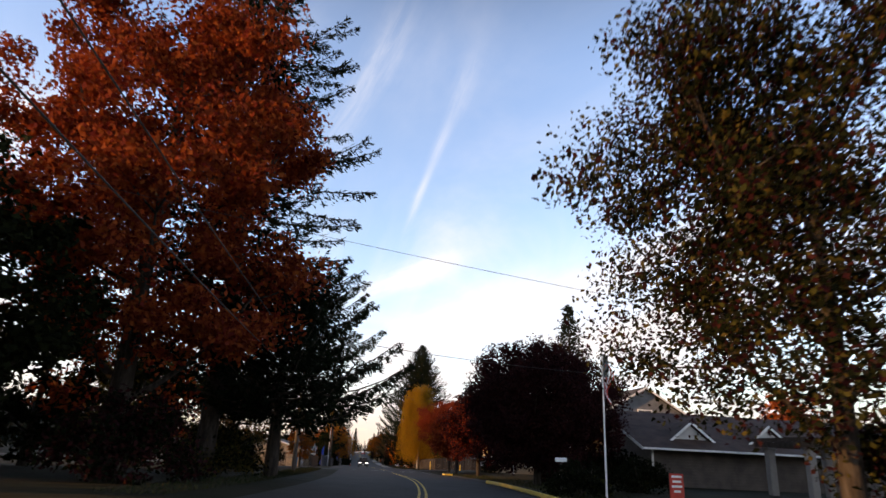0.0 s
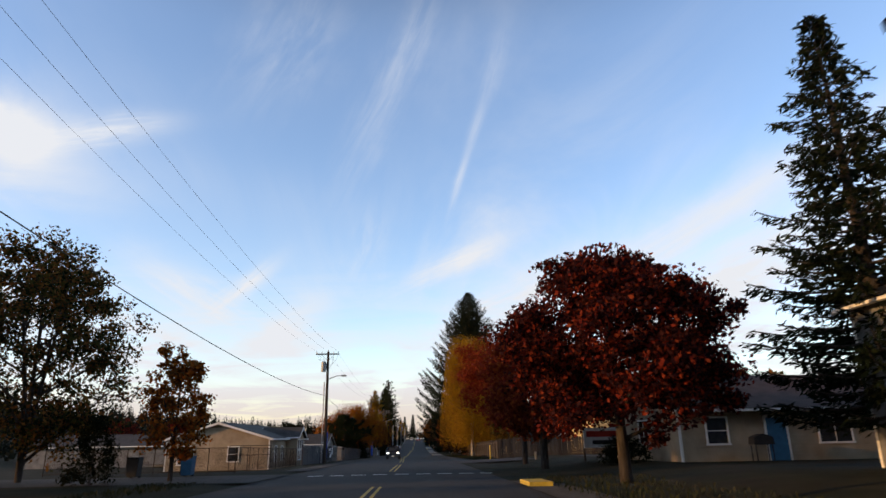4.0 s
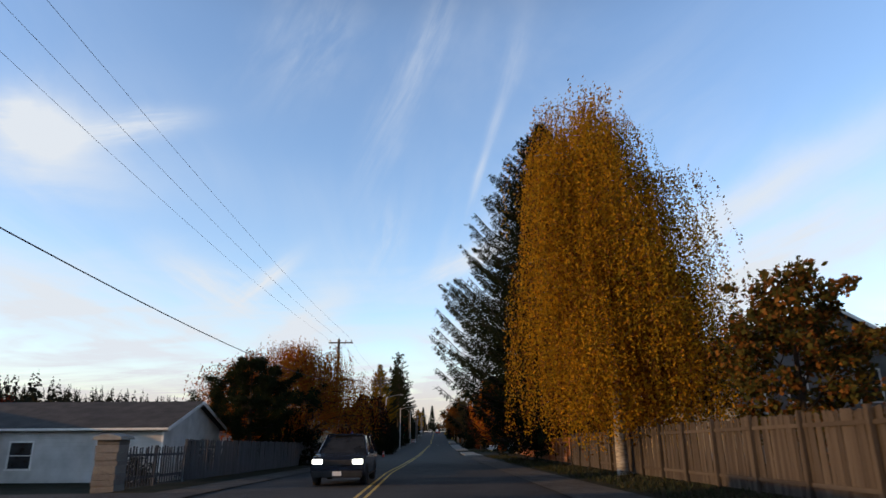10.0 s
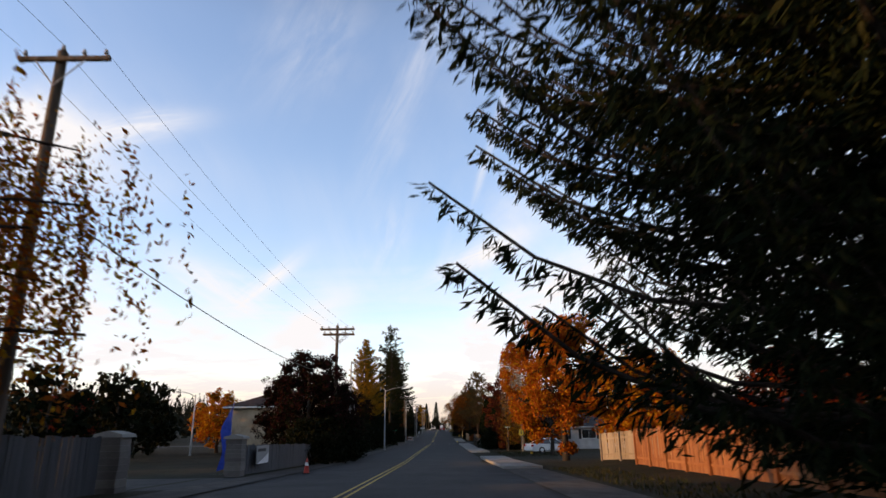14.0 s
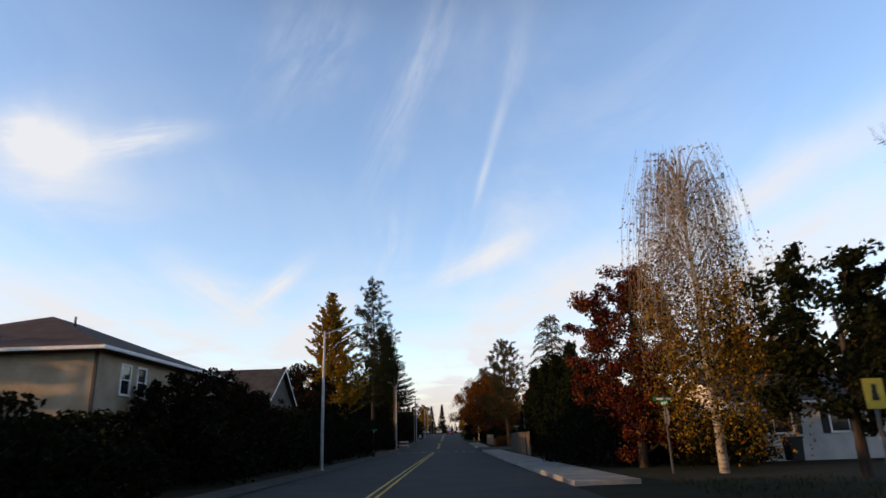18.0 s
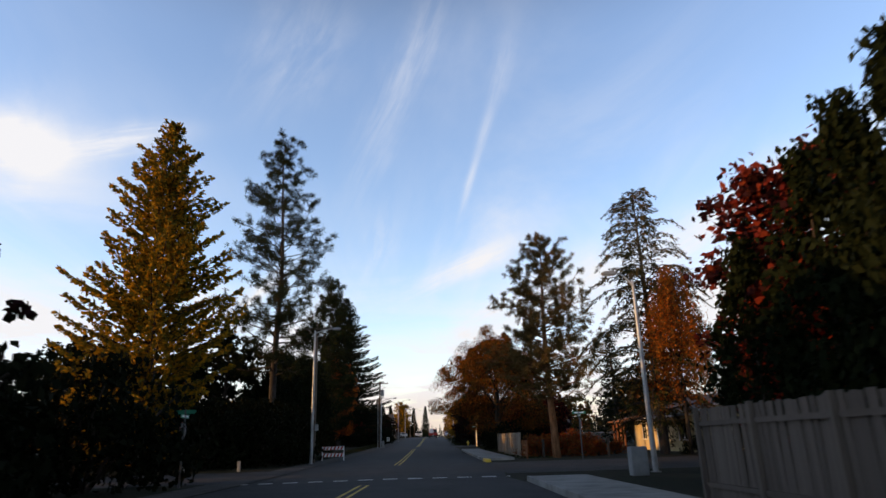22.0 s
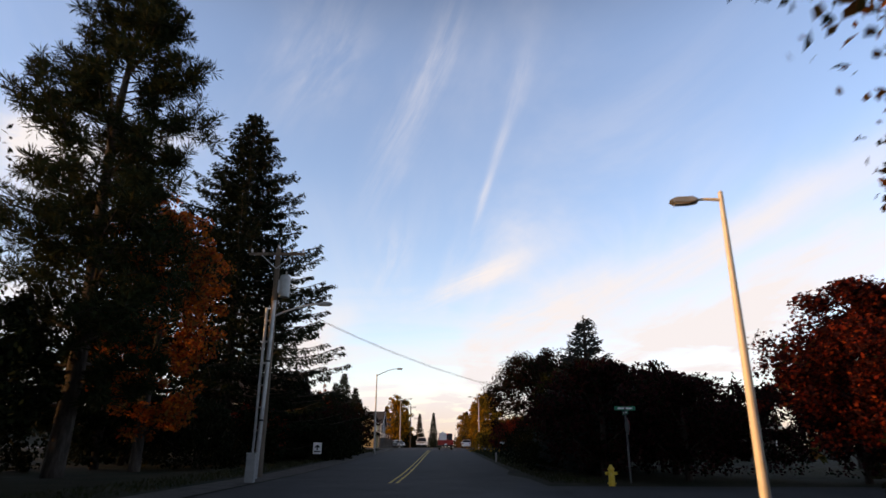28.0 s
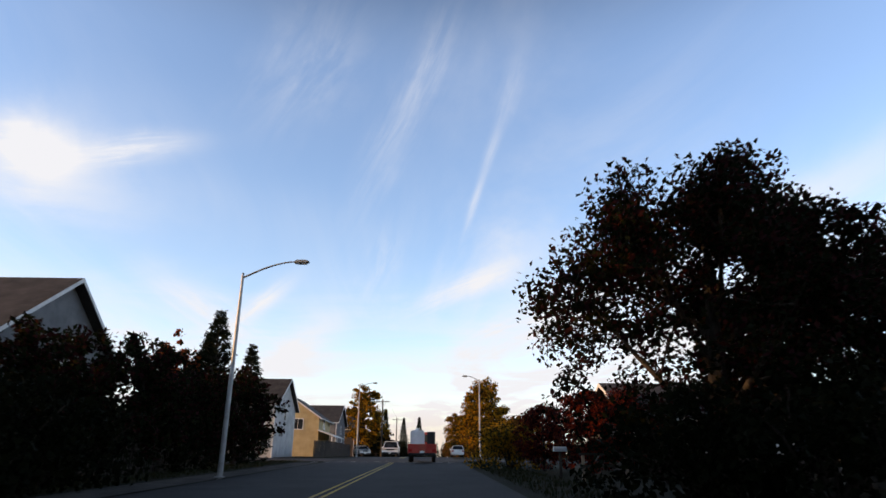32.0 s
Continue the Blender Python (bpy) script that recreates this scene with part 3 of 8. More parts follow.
class Wood:
    """Gathers tubes into one mesh."""

    def __init__(self):
        self.v, self.q, self.n = [], [], 0

    def tube(self, path, radii, sides=6):
        v, q = tube_arrays(path, radii, sides)
        self.v.append(v), self.q.append(q + self.n)
        self.n += len(v)

    def mesh(self, name, mat):
        return mesh_from(name, np.concatenate(self.v), np.concatenate(self.q), mat, smooth=True)


def leaf_mesh(name, centre, along, size, width, mat, rng):
    """Many small folded leaves: at each centre a pointed quad along a direction, turned at random about it."""
    centre, along = np.asarray(centre, float), np.asarray(along, float)
    along = along / (np.linalg.norm(along, axis=1, keepdims=True) + 1e-9)
    side = np.cross(along, rng.normal(size=along.shape))
    side /= np.linalg.norm(side, axis=1, keepdims=True) + 1e-9
    lift = np.cross(along, side)
    s = np.asarray(size, float).reshape(-1, 1) * np.ones((len(centre), 1))
    w = s * width
    mid = centre + along * s * 0.05
    verts = np.stack([centre - along * s * 0.5, mid + side * w * 0.5 + lift * w * 0.18, centre + along * s * 0.5, mid - side * w * 0.5 + lift * w * 0.18], 1)
    return mesh_from(name, verts.reshape(-1, 3), np.arange(4 * len(centre)).reshape(-1, 4), mat)


def unit(v):
    return v / (np.linalg.norm(v, axis=-1, keepdims=True) + 1e-9)


def spread(rng, n):
    return unit(rng.normal(size=(n, 3)))


# ---- trees and bushes ----
def broadleaf(name, label, mats, h, r, trunk=0.25, leaves=9000, size=0.16, seed=1, low=0.22, limbs=8, fuzz=0.5, bark="bark", top=1.0, sparse=0.0, stems=1, belly=0.0, dense=1.0):
    """A deciduous tree: tapered trunk, limbs, branchlets, and a crown of many leaves gathered in clumps."""
    rng = np.random.default_rng(seed)
    wood = Wood()
    centre = np.array([0, 0, h * (low + (1 - low) * 0.5)])
    half = np.array([r, r, h * (1 - low) * 0.5])
    tips = []
    for s in range(stems):
        lean = rng.normal(0, 0.03, 2) * h + (0 if stems == 1 else 1) * np.array([math.cos(6.28 * s / stems), math.sin(6.28 * s / stems)]) * r * 0.25
        top_z = h * 0.86
        ts = np.linspace(0, 1, 8)
        trunk_path = np.stack([lean[0] * ts**1.5 + rng.normal(0, 0.03, 8) * ts, lean[1] * ts**1.5 + rng.normal(0, 0.03, 8) * ts, top_z * ts], 1)
        wood.tube(np.vstack([[trunk_path[0] - [0, 0, 0.25]], trunk_path]), np.r_[trunk * 1.5, trunk * (1.15 - 0.95 * ts)] / stems**0.4, 8)
        for i in range(limbs):
            f = low * 0.8 + (0.9 - low * 0.8) * (i + rng.uniform(0, 0.8)) / limbs
            k = f * 7
            j = min(int(k), 6)
            start = trunk_path[j] + (trunk_path[j + 1] - trunk_path[j]) * (k - j)
            a = i * 2.4 + rng.uniform(-0.5, 0.5)
            el = rng.uniform(0.1, 0.75) + f * 0.5
            d = np.array([math.cos(a) * math.cos(el), math.sin(a) * math.cos(el), math.sin(el)])
            rel = (start - centre) / half
            b, c = (rel @ (d / half)), rel @ rel - 1
            aa = (d / half) @ (d / half)
            reach = max(0.4, (-b + math.sqrt(max(0.0, b * b - aa * c))) / aa) * rng.uniform(0.68, 0.90)
            high = min(1.0, max(0.0, ((start[2] + d[2] * reach) / h - low) / (1 - low)))
            reach *= min(1.0, 1 + belly * (1 - 2 * high))
            us = np.linspace(0, 1, 6)
            bend = rng.normal(0, 0.06, 3) * reach
            path = start + d * reach * us[:, None] + bend * (us * (1 - us))[:, None] * 3 + np.array([0, 0, 0.10 * reach]) * (us**2)[:, None]
            rad = trunk * (1 - 0.6 * f) * 0.42 * (1.02 - 0.9 * us)
            wood.tube(path, rad + 0.006, 6)
            tips.append(path[-1])
            for _ in range(6):
                u = rng.uniform(0.3, 0.95)
                p0 = start + d * reach * u + bend * (u * (1 - u)) * 3 + np.array([0, 0, 0.10 * reach * u * u])
                d2 = unit(d + rng.normal(0, 0.75, 3) + [0, 0, 0.15])
                l2 = reach * rng.uniform(0.25, 0.5)
                vs = np.linspace(0, 1, 4)
                p2 = p0 + d2 * l2 * vs[:, None] + rng.normal(0, 0.03, (4, 3)) * l2
                p2[0] = p0
                wood.tube(p2, trunk * 0.12 * (1.0 - 0.8 * vs) + 0.005, 4)
                tips.append(p2[-1]), tips.append(p2[2])
    tips = np.array(tips)
    # leaf clumps near the branch ends, and over the outer shell of the crown
    leaves, size = int(leaves * 1.45), size * 1.22
    n_shell = max(10, int(150 * (1 - sparse) * dense))
    d = spread(rng, n_shell)
    shell = centre + d * half * (rng.uniform(0.3, 1.0, (n_shell, 1)) ** 0.6 * (1 + 0.12 * np.sin(3 * d[:, :1] * 3 + seed)))
    if top != 1.0:
        shell[:, :2] *= (1 - (1 - top) * np.clip((shell[:, 2:3] / h - low) / (1 - low), 0, 1))
    seeds = np.vstack([tips, shell])
    pick = rng.integers(0, len(seeds), leaves)
    clump = rng.uniform(0.35, 1.0, len(seeds)) * r * 0.24 * (0.5 + fuzz)
    pos = seeds[pick] + spread(rng, leaves) * (rng.uniform(0, 1, (leaves, 1)) ** 0.5) * clump[pick][:, None] * [1, 1, 0.75]
    rel = (pos - centre) / half
    over = np.linalg.norm(rel, axis=1)
    pos = np.where((over > 1.18)[:, None], centre + (pos - centre) / over[:, None] * rng.uniform(0.9, 1.12, (leaves, 1)), pos)
    pos[:, :2] *= 1 + belly * (1 - 2 * np.clip((pos[:, 2:3] / h - low) / (1 - low), 0, 1))
    pos = pos[pos[:, 2] > 0.25]
    along = spread(rng, len(pos)) + [0, 0, -0.35]
    sizes = size * rng.uniform(0.6, 1.35, len(pos))
    root = thing(name, label, "tree")
    part("trunk", wood.mesh("trunk", MAT[bark]), None, root)
    split = rng.permutation(len(pos))
    share = np.array_split(split, len(mats))
    for m, idx in zip(mats, share):
        part("crown", leaf_mesh("crown", pos[idx], along[idx], sizes[idx], 0.62, MAT[m], rng), None, root)
    return root


def fir(name, label, mat, h, r, seed=1, base=0.06, droop=0.30, step=0.36, per=6, trunk=0.35, size=0.42, lift=0.35, profile=0.85, ragged=0.25, mat2=None, skirt=(0.75, 0.1), spray=(-0.75, 0.12), fine=2, thin=None):
    """A conifer: straight trunk, whorls of sagging branches with upturned ends, clothed in needle sprays."""
    rng = np.random.default_rng(seed)
    wood = Wood()
    zs = np.linspace(-0.3, h, 12)
    wood.tube(np.stack([0 * zs, 0 * zs, zs], 1), trunk * np.clip(1.05 - zs / h, 0.03, 1.2), 8)
    cs, al, ss = [], [], []
    z = h * base
    while z < h - 0.15:
        f = (z / h - base) / (1 - base)
        full = r * (1 - f) ** profile * (skirt[0] + (1 - skirt[0]) * min(1.0, f / skirt[1])) + 0.12
        a0 = rng.uniform(0, 6.28)
        for k in range(per):
            a = a0 + 6.283 * k / per + rng.normal(0, 0.25)
            ln = full * rng.uniform(1 - 2 * ragged, 1.05)
            if ln < 0.1:
                continue
            d = np.array([math.cos(a), math.sin(a), 0])
            us = np.linspace(0, 1, 6)
            sag = -droop * ln * us + lift * ln * us**2.6
            path = np.array([0, 0, z + rng.normal(0, 0.1)]) + d * ln * us[:, None] + np.array([0, 0, 1.0]) * (sag + 0.25 * f * ln * us)[:, None]
            wood.tube(path, 0.02 + trunk * 0.14 * (1 - f) * (1 - 0.9 * us), 4)
            n = max(8, int(ln * 8.0 / size * (0.55 + 0.07 * min(ln, 7.0))))
            u = rng.uniform(0.08, 1.0, n) ** 0.8
            p = np.stack([np.interp(u, us, path[:, i]) for i in range(3)], 1)
            sidew = np.cross(d, [0, 0, 1.0])
            sgn = rng.choice([-1.0, 1.0], n)[:, None]
            aside = rng.uniform(0, 1, (n, 1)) * 0.17 * ln * (1.08 - u[:, None])
            p = p + sidew * sgn * aside - np.array([0, 0, 1.0]) * aside * rng.uniform(0.1, 0.9, (n, 1)) + d * aside * 0.6
            out = d * rng.uniform(0.4, 1.0, (n, 1)) + sidew * sgn * rng.uniform(0.2, 1.0, (n, 1)) * (1.1 - u[:, None] * 0.6) + np.array([0, 0, 1.0]) * rng.uniform(spray[0], spray[1], (n, 1))
            reach = size * rng.uniform(0.6, 1.25, n) * (1.15 - 0.35 * u)
            cs.append(p + unit(out) * reach[:, None] * 0.45), al.append(out), ss.append(reach)
        z += step * rng.uniform(0.7, 1.2) * (1.15 - 0.45 * f)
    tipz = rng.uniform(h - 1.0, h + 0.1, 26)
    cs.append(np.stack([rng.normal(0, 0.06, 26), rng.normal(0, 0.06, 26), tipz], 1)), al.append(spread(rng, 26) * [0.6, 0.6, 0.3] + [0, 0, 0.8]), ss.append(np.full(26, size * 0.7))
    cs, al, ss = np.concatenate(cs), np.concatenate(al), np.concatenate(ss)
    thin = thin or (0.42 if fine == 1 else 0.26)
    if fine > 1:
        cs = np.repeat(cs, fine, 0) + rng.normal(0, 0.16, (len(cs) * fine, 3)) * size
        al = unit(np.repeat(al, fine, 0)) + rng.normal(0, 0.36, (len(al) * fine, 3))
        ss = np.repeat(ss, fine) * rng.uniform(0.6, 1.0, len(ss) * fine)
    root = thing(name, label, "tree")
    part("trunk", wood.mesh("trunk", MAT["bark"]), None, root)
    if mat2:
        half = rng.random(len(cs)) < 0.4
        part("crown", leaf_mesh("crown", cs[half], al[half], ss[half] * 1.2, thin, MAT[mat2], rng), None, root)
        cs, al, ss = cs[~half], al[~half], ss[~half]
    part("crown", leaf_mesh("crown", cs, al, ss * 1.2, thin, MAT[mat], rng), None, root)
    return root


def pine(name, label, mat, h, r, seed=1, base=0.3, limbs=44, tuft=0.42, trunk=0.32, bark="bark_red", needles=46, up=0.25):
    """A pine: tall trunk, open irregular limbs that carry round tufts of long needles."""
    rng = np.random.default_rng(seed)
    wood = Wood()
    zs = np.linspace(-0.3, h, 14)
    sway = np.stack([0.12 * np.sin(zs * 0.35 + seed), 0.12 * np.cos(zs * 0.3 + seed), 0 * zs], 1)
    core = np.stack([0 * zs, 0 * zs, zs], 1) + sway - sway[0]
    wood.tube(core, trunk * np.clip(1.08 - 0.98 * zs / h, 0.05, 1.2), 9)
    ends = []
    for i in range(limbs):
        f = base + (1 - base) * (i + rng.uniform(0, 1)) / limbs
        z = f * h
        g = (f - base) / (1 - base)
        ln = r * (1.05 - 0.8 * g**1.3) * rng.uniform(0.5, 1.1) * (0.6 + 0.4 * min(1, g * 5))
        a = i * 2.4 + rng.uniform(-0.6, 0.6)
        d = np.array([math.cos(a), math.sin(a), rng.uniform(-0.15, up) + 0.35 * g])
        us = np.linspace(0, 1, 6)
        p0 = np.array([np.interp(z, zs, core[:, 0]), np.interp(z, zs, core[:, 1]), z])
        path = p0 + d * ln * us[:, None] + rng.normal(0, 0.05, (6, 3)) * ln * us[:, None] + np.array([0, 0, 0.16 * ln]) * (us**2)[:, None]
        wood.tube(path, 0.012 + trunk * 0.22 * (1.05 - g) * (1 - 0.85 * us), 5)
        for _ in range(max(3, int(ln * 3.2))):
            u = rng.uniform(0.3, 1.0)
            q0 = np.array([np.interp(u, us, path[:, k]) for k in range(3)])
            q1 = q0 + unit(d * [1, 1, 0] * 0.5 + rng.normal(0, 0.6, 3) + [0, 0, 0.35]) * ln * rng.uniform(0.12, 0.34)
            wood.tube(np.stack([q0, (q0 + q1) / 2 + [0, 0, 0.03], q1]), [0.016, 0.012, 0.007], 4)
            ends.append(q1), ends.append(q0 * 0.4 + q1 * 0.6)
        ends.append(path[-1])
    ends.append(np.array([core[-1, 0], core[-1, 1], h]))
    ends = np.array(ends)
    d = spread(rng, len(ends) * needles) + [0, 0, 0.35]
    pos = np.repeat(ends, needles, 0) + unit(d) * tuft * rng.uniform(0.25, 0.75, (len(d), 1))
    root = thing(name, label, "tree")
    part("trunk", wood.mesh("trunk", MAT[bark]), None, root)
    part("crown", leaf_mesh("crown", pos, d, np.full(len(d), tuft * 0.8), 0.12, MAT[mat], rng), None, root)
    return root


def weeping(name, label, mats, h, r, seed=1, strands=330, drop=0.62, leaf_len=0.20, trunk=0.3, bottom=1.2, bark="bark", step=0.13, width=0.3, bald=None):
    """A weeping tree: limbs that arch outwards and let long leafy strands hang."""
    rng = np.random.default_rng(seed)
    wood = Wood()
    ts = np.linspace(0, 1, 8)
    core = np.stack([rng.normal(0, 0.12, 8) * ts, rng.normal(0, 0.12, 8) * ts, -0.3 + (h * 0.9 + 0.3) * ts], 1)
    wood.tube(core, trunk * (1.15 - 1.05 * ts), 8)
    pos, al = [], []
    for i in range(52):
        f = rng.uniform(0.26, 0.97)
        a = i * 2.4 + rng.uniform(-0.4, 0.4)
        out = np.array([math.cos(a), math.sin(a), 0.0])
        reach = r * math.sqrt(max(0.05, 1 - (max(0, f - 0.55) / 0.47) ** 2)) * rng.uniform(0.6, 1.0)
        p0 = np.array([np.interp(f, ts, core[:, 0]), np.interp(f, ts, core[:, 1]), core[0, 2] + (core[-1, 2] - core[0, 2]) * f])
        us = np.linspace(0, 1, 7)
        rise = h * rng.uniform(0.08, 0.16)
        path = p0 + out * reach * us[:, None] + np.array([0, 0, rise]) * (np.sin(us * 2.3))[:, None]
        path[:, 2] = np.minimum(path[:, 2], h * rng.uniform(0.92, 1.0))
        wood.tube(path[:6], (0.015 + trunk * 0.28 * (1.05 - f) * (1 - 0.95 * us))[:6], 5)
        for _ in range(strands // 52):
            u = rng.uniform(0.12, 1.0)
            q = np.array([np.interp(u, us, path[:, k]) for k in range(3)]) + rng.normal(0, 0.09, 3) * r * [1, 1, 0.5]
            length = min(q[2] - bottom * rng.uniform(0.6, 1.8), h * drop * rng.uniform(0.25, 1.0))
            if length < 0.4:
                continue
            k = int(length / step)
            s = np.linspace(0, 1, k)
            sway = out * 0.10 * length * np.sin(s * 2.2)[:, None] + rng.normal(0, 0.035, 3) * length * s[:, None]
            line = q + sway - np.array([0, 0, 1.0]) * (length * s)[:, None]
            if bald and q[2] > h * bald:
                if k > 3:
                    wood.tube(line[::3], np.linspace(0.007, 0.003, len(line[::3])), 3)
                line = line[rng.random(k) < 0.12]
            pos.append(line + rng.normal(0, 0.07, line.shape))
            al.append(rng.normal(0, 0.75, line.shape) + [0, 0, -0.8])
    pos, al = np.concatenate(pos), np.concatenate(al)
    root = thing(name, label, "tree")
    part("trunk", wood.mesh("trunk", MAT[bark]), None, root)
    for m, idx in zip(mats, np.array_split(rng.permutation(len(pos)), len(mats))):
        part("crown", leaf_mesh("crown", pos[idx], al[idx], leaf_len * rng.uniform(0.7, 1.4, len(idx)), width, MAT[m], rng), None, root)
    return root


def bush(name, label, mats, h, r, seed=1, leaves=3500, size=0.14, category="bush", squash=1.0, col=False):
    """A bush or hedge plant: several stems from the ground and leaves in uneven clumps down to the foot."""
    rng = np.random.default_rng(seed)
    wood = Wood()
    seeds = []
    for i in range(1 if col else 9):
        a, el = i * 2.4 + rng.uniform(-0.3, 0.3), 1.56 if col else rng.uniform(0.5, 1.45)
        d = np.array([math.cos(a) * math.cos(el) * r, math.sin(a) * math.cos(el) * r * squash, math.sin(el) * h * 0.9])
        us = np.linspace(0, 1, 5)
        path = d * us[:, None] + rng.normal(0, 0.04, (5, 3)) * r * us[:, None]
        path[0, 2] = -0.1
        wood.tube(path, 0.02 + 0.03 * (1 - us), 5)
        seeds += list(path[2:])
    d = spread(rng, 60)
    d[:, 2] = np.abs(d[:, 2]) if not col else d[:, 2]
    if col:
        zz = rng.uniform(0.04, 0.98, 60)
        ang = rng.uniform(0, 6.28, 60)
        rr = r * np.clip(1.0 - zz**3.0, 0.12, 1) * rng.uniform(0.55, 0.95, 60)
        shell = np.stack([np.cos(ang) * rr, np.sin(ang) * rr * squash, zz * h], 1)
    else:
        shell = d * [r, r * squash, h] * rng.uniform(0.6, 1.0, (60, 1))
    seeds = np.vstack([np.array(seeds), shell])
    pick = rng.integers(0, len(seeds), leaves)
    spreadr = (r * 0.24 if not col else r * 0.3) * rng.uniform(0.6, 1.3, len(seeds))
    pos = seeds[pick] + spread(rng, leaves) * rng.uniform(0, 1, (leaves, 1)) ** 0.5 * spreadr[pick][:, None] * ([1, 1, 0.8] if not col else [1, 1, 1.8])
    pos = pos[(pos[:, 2] > 0.03) & (pos[:, 2] < h * 1.06)]
    al = spread(rng, len(pos)) + ([0, 0, 0.2] if not col else [0, 0, 0.9])
    root = thing(name, label, category)
    part("stem", wood.mesh("stem", MAT["bark"]), None, root)
    for m, idx in zip(mats, np.array_split(rng.permutation(len(pos)), len(mats))):
        part("foliage", leaf_mesh("foliage", pos[idx], al[idx], size * rng.uniform(0.6, 1.4, len(idx)), 0.6, MAT[m], rng), None, root)
    return root


def bare(name, label, h, r, seed=1, trunk=0.2, bark="bark", depth=4):
    """A leafless tree, branching again and again down to twigs."""
    rng = np.random.default_rng(seed)
    wood = Wood()

    def grow(p, d, ln, rad, level):
        us = np.linspace(0, 1, 5)
        path = p + d * ln * us[:, None] + rng.normal(0, 0.06, (5, 3)) * ln * us[:, None]
        path[0] = p
        wood.tube(path, rad * (1 - 0.45 * us), 7 if level == 0 else 4)
        if level >= depth:
            return
        for k in range(3 if level else 6):
            u = rng.uniform(0.45, 1.0) if level else rng.uniform(0.4, 1.0)
            q = np.array([np.interp(u, us, path[:, i]) for i in range(3)])
            nd = unit(d * 0.75 + rng.normal(0, 0.62, 3) * [r / h * 2, r / h * 2, 0.6] + [0, 0, 0.15])
            grow(q, nd, ln * rng.uniform(0.5, 0.72), max(0.006, rad * 0.5), level + 1)

    grow(np.array([0, 0, -0.2]), np.array([0.03, 0, 1.0]), h * 0.5, trunk, 0)
    root = thing(name, label, "tree")
    part("trunk", wood.mesh("trunk", MAT[bark]), None, root)
    return root


def stand(ob, x, y, turn=0.0, scale=1.0, z=None, tall=1.0):
    """Puts a finished plant on the ground."""
    ob.matrix_world = pose(x, y, ground(x, y) if z is None else z, 0, 0, turn) @ Matrix.Diagonal((scale, scale, scale * tall, 1))
    return ob


def again(ob, x, y, turn=0.0, scale=1.0, tall=1.0, label="", z=None):
    m = pose(x, y, ground(x, y) if z is None else z, 0, 0, turn)
    made = copy_thing(ob, Matrix.Identity(4))
    made.matrix_world = m @ Matrix.Diagonal((scale, scale, scale * tall, 1))
    return tagged(made, label)


# ---- ground and road ----
def height(y):
    """Long profile of the road."""
    return float(np.interp(y, PROFILE_Y, PROFILE_Z))


def smooth(a, b, v):
    s = min(1.0, max(0.0, (v - a) / (b - a)))
    return s * s * (3 - 2 * s)


def middle(y):
    """The road's centre line: a gentle bend at the start, then straight."""
    return -BEND * max(0.0, BEND_END - max(y, -60.0)) ** 2


def ground(x, y):
    """Height of the open ground: level with the road near it, a little lower behind the western fence."""
    z = height(y)
    off = x - middle(y)
    z -= 0.35 * smooth(-8.5, -12.0, off) * smooth(84, 96, y) * (1 - smooth(176, 200, y))
    z += 0.35 * smooth(8.0, 13.0, off) * (1 - smooth(188, 205, y)) * smooth(20, 40, y)
    z += 17.0 * smooth(-120, -330, x)
    return z


def sheet(name, mat, xs, ys, lift, label, category="ground", kind="structure", rel=True, shift=None):
    """A strip of ground between offsets xs, sampled along ys."""
    verts, quads = [], []
    for y in ys:
        for x in xs:
            wx = x + (middle(y) if rel else 0) + (shift(y) if shift else 0)
            verts.append((wx, y, lift(wx, y)))
    k = len(xs)
    for j in range(len(ys) - 1):
        for i in range(k - 1):
            quads.append((j * k + i, j * k + i + 1, (j + 1) * k + i + 1, (j + 1) * k + i))
    ob = new(name, mesh_from(name, verts, quads, mat, smooth=True))
    return tagged(ob, label, category, kind=kind)


WEST, EAST = -5.4, 4.9  # road edges from the centre line
ys_ground = [-1500, -600, -250] + list(range(-100, 720, 8)) + [800, 1000, 1400, 2500]
xs_ground = [-2500, -900, -600, -420, -300, -200, -120, -70, -40, -25, -16, -12, -10, -8.5, -7, -5.5, -4.4, -2, 0, 2.5, 5.3, 6.5, 8, 9.5, 11, 13, 20, 35, 70, 150, 400, 1000, 2500]
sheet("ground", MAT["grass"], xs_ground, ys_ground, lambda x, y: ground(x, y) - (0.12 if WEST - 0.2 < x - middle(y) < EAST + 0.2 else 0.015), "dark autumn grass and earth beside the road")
ys_road = list(range(-100, 720, 4))
sheet("road", MAT["asphalt"], [WEST, -2, 0, 2.6, EAST], ys_road, lambda x, y: height(y) - 0.006 * abs(x - middle(y)), "worn dark asphalt two lane road", "road")


def side_street(y0, y1, x0, x1, name="road"):
    ys = np.linspace(y0, y1, 4)
    xs = np.linspace(x0, x1, 10)
    return sheet(name, MAT["asphalt"], xs, ys, lambda x, y: max(ground(x, y), height(y) - 0.03) + 0.008, "side street of dark asphalt meeting the road", "road", rel=False)


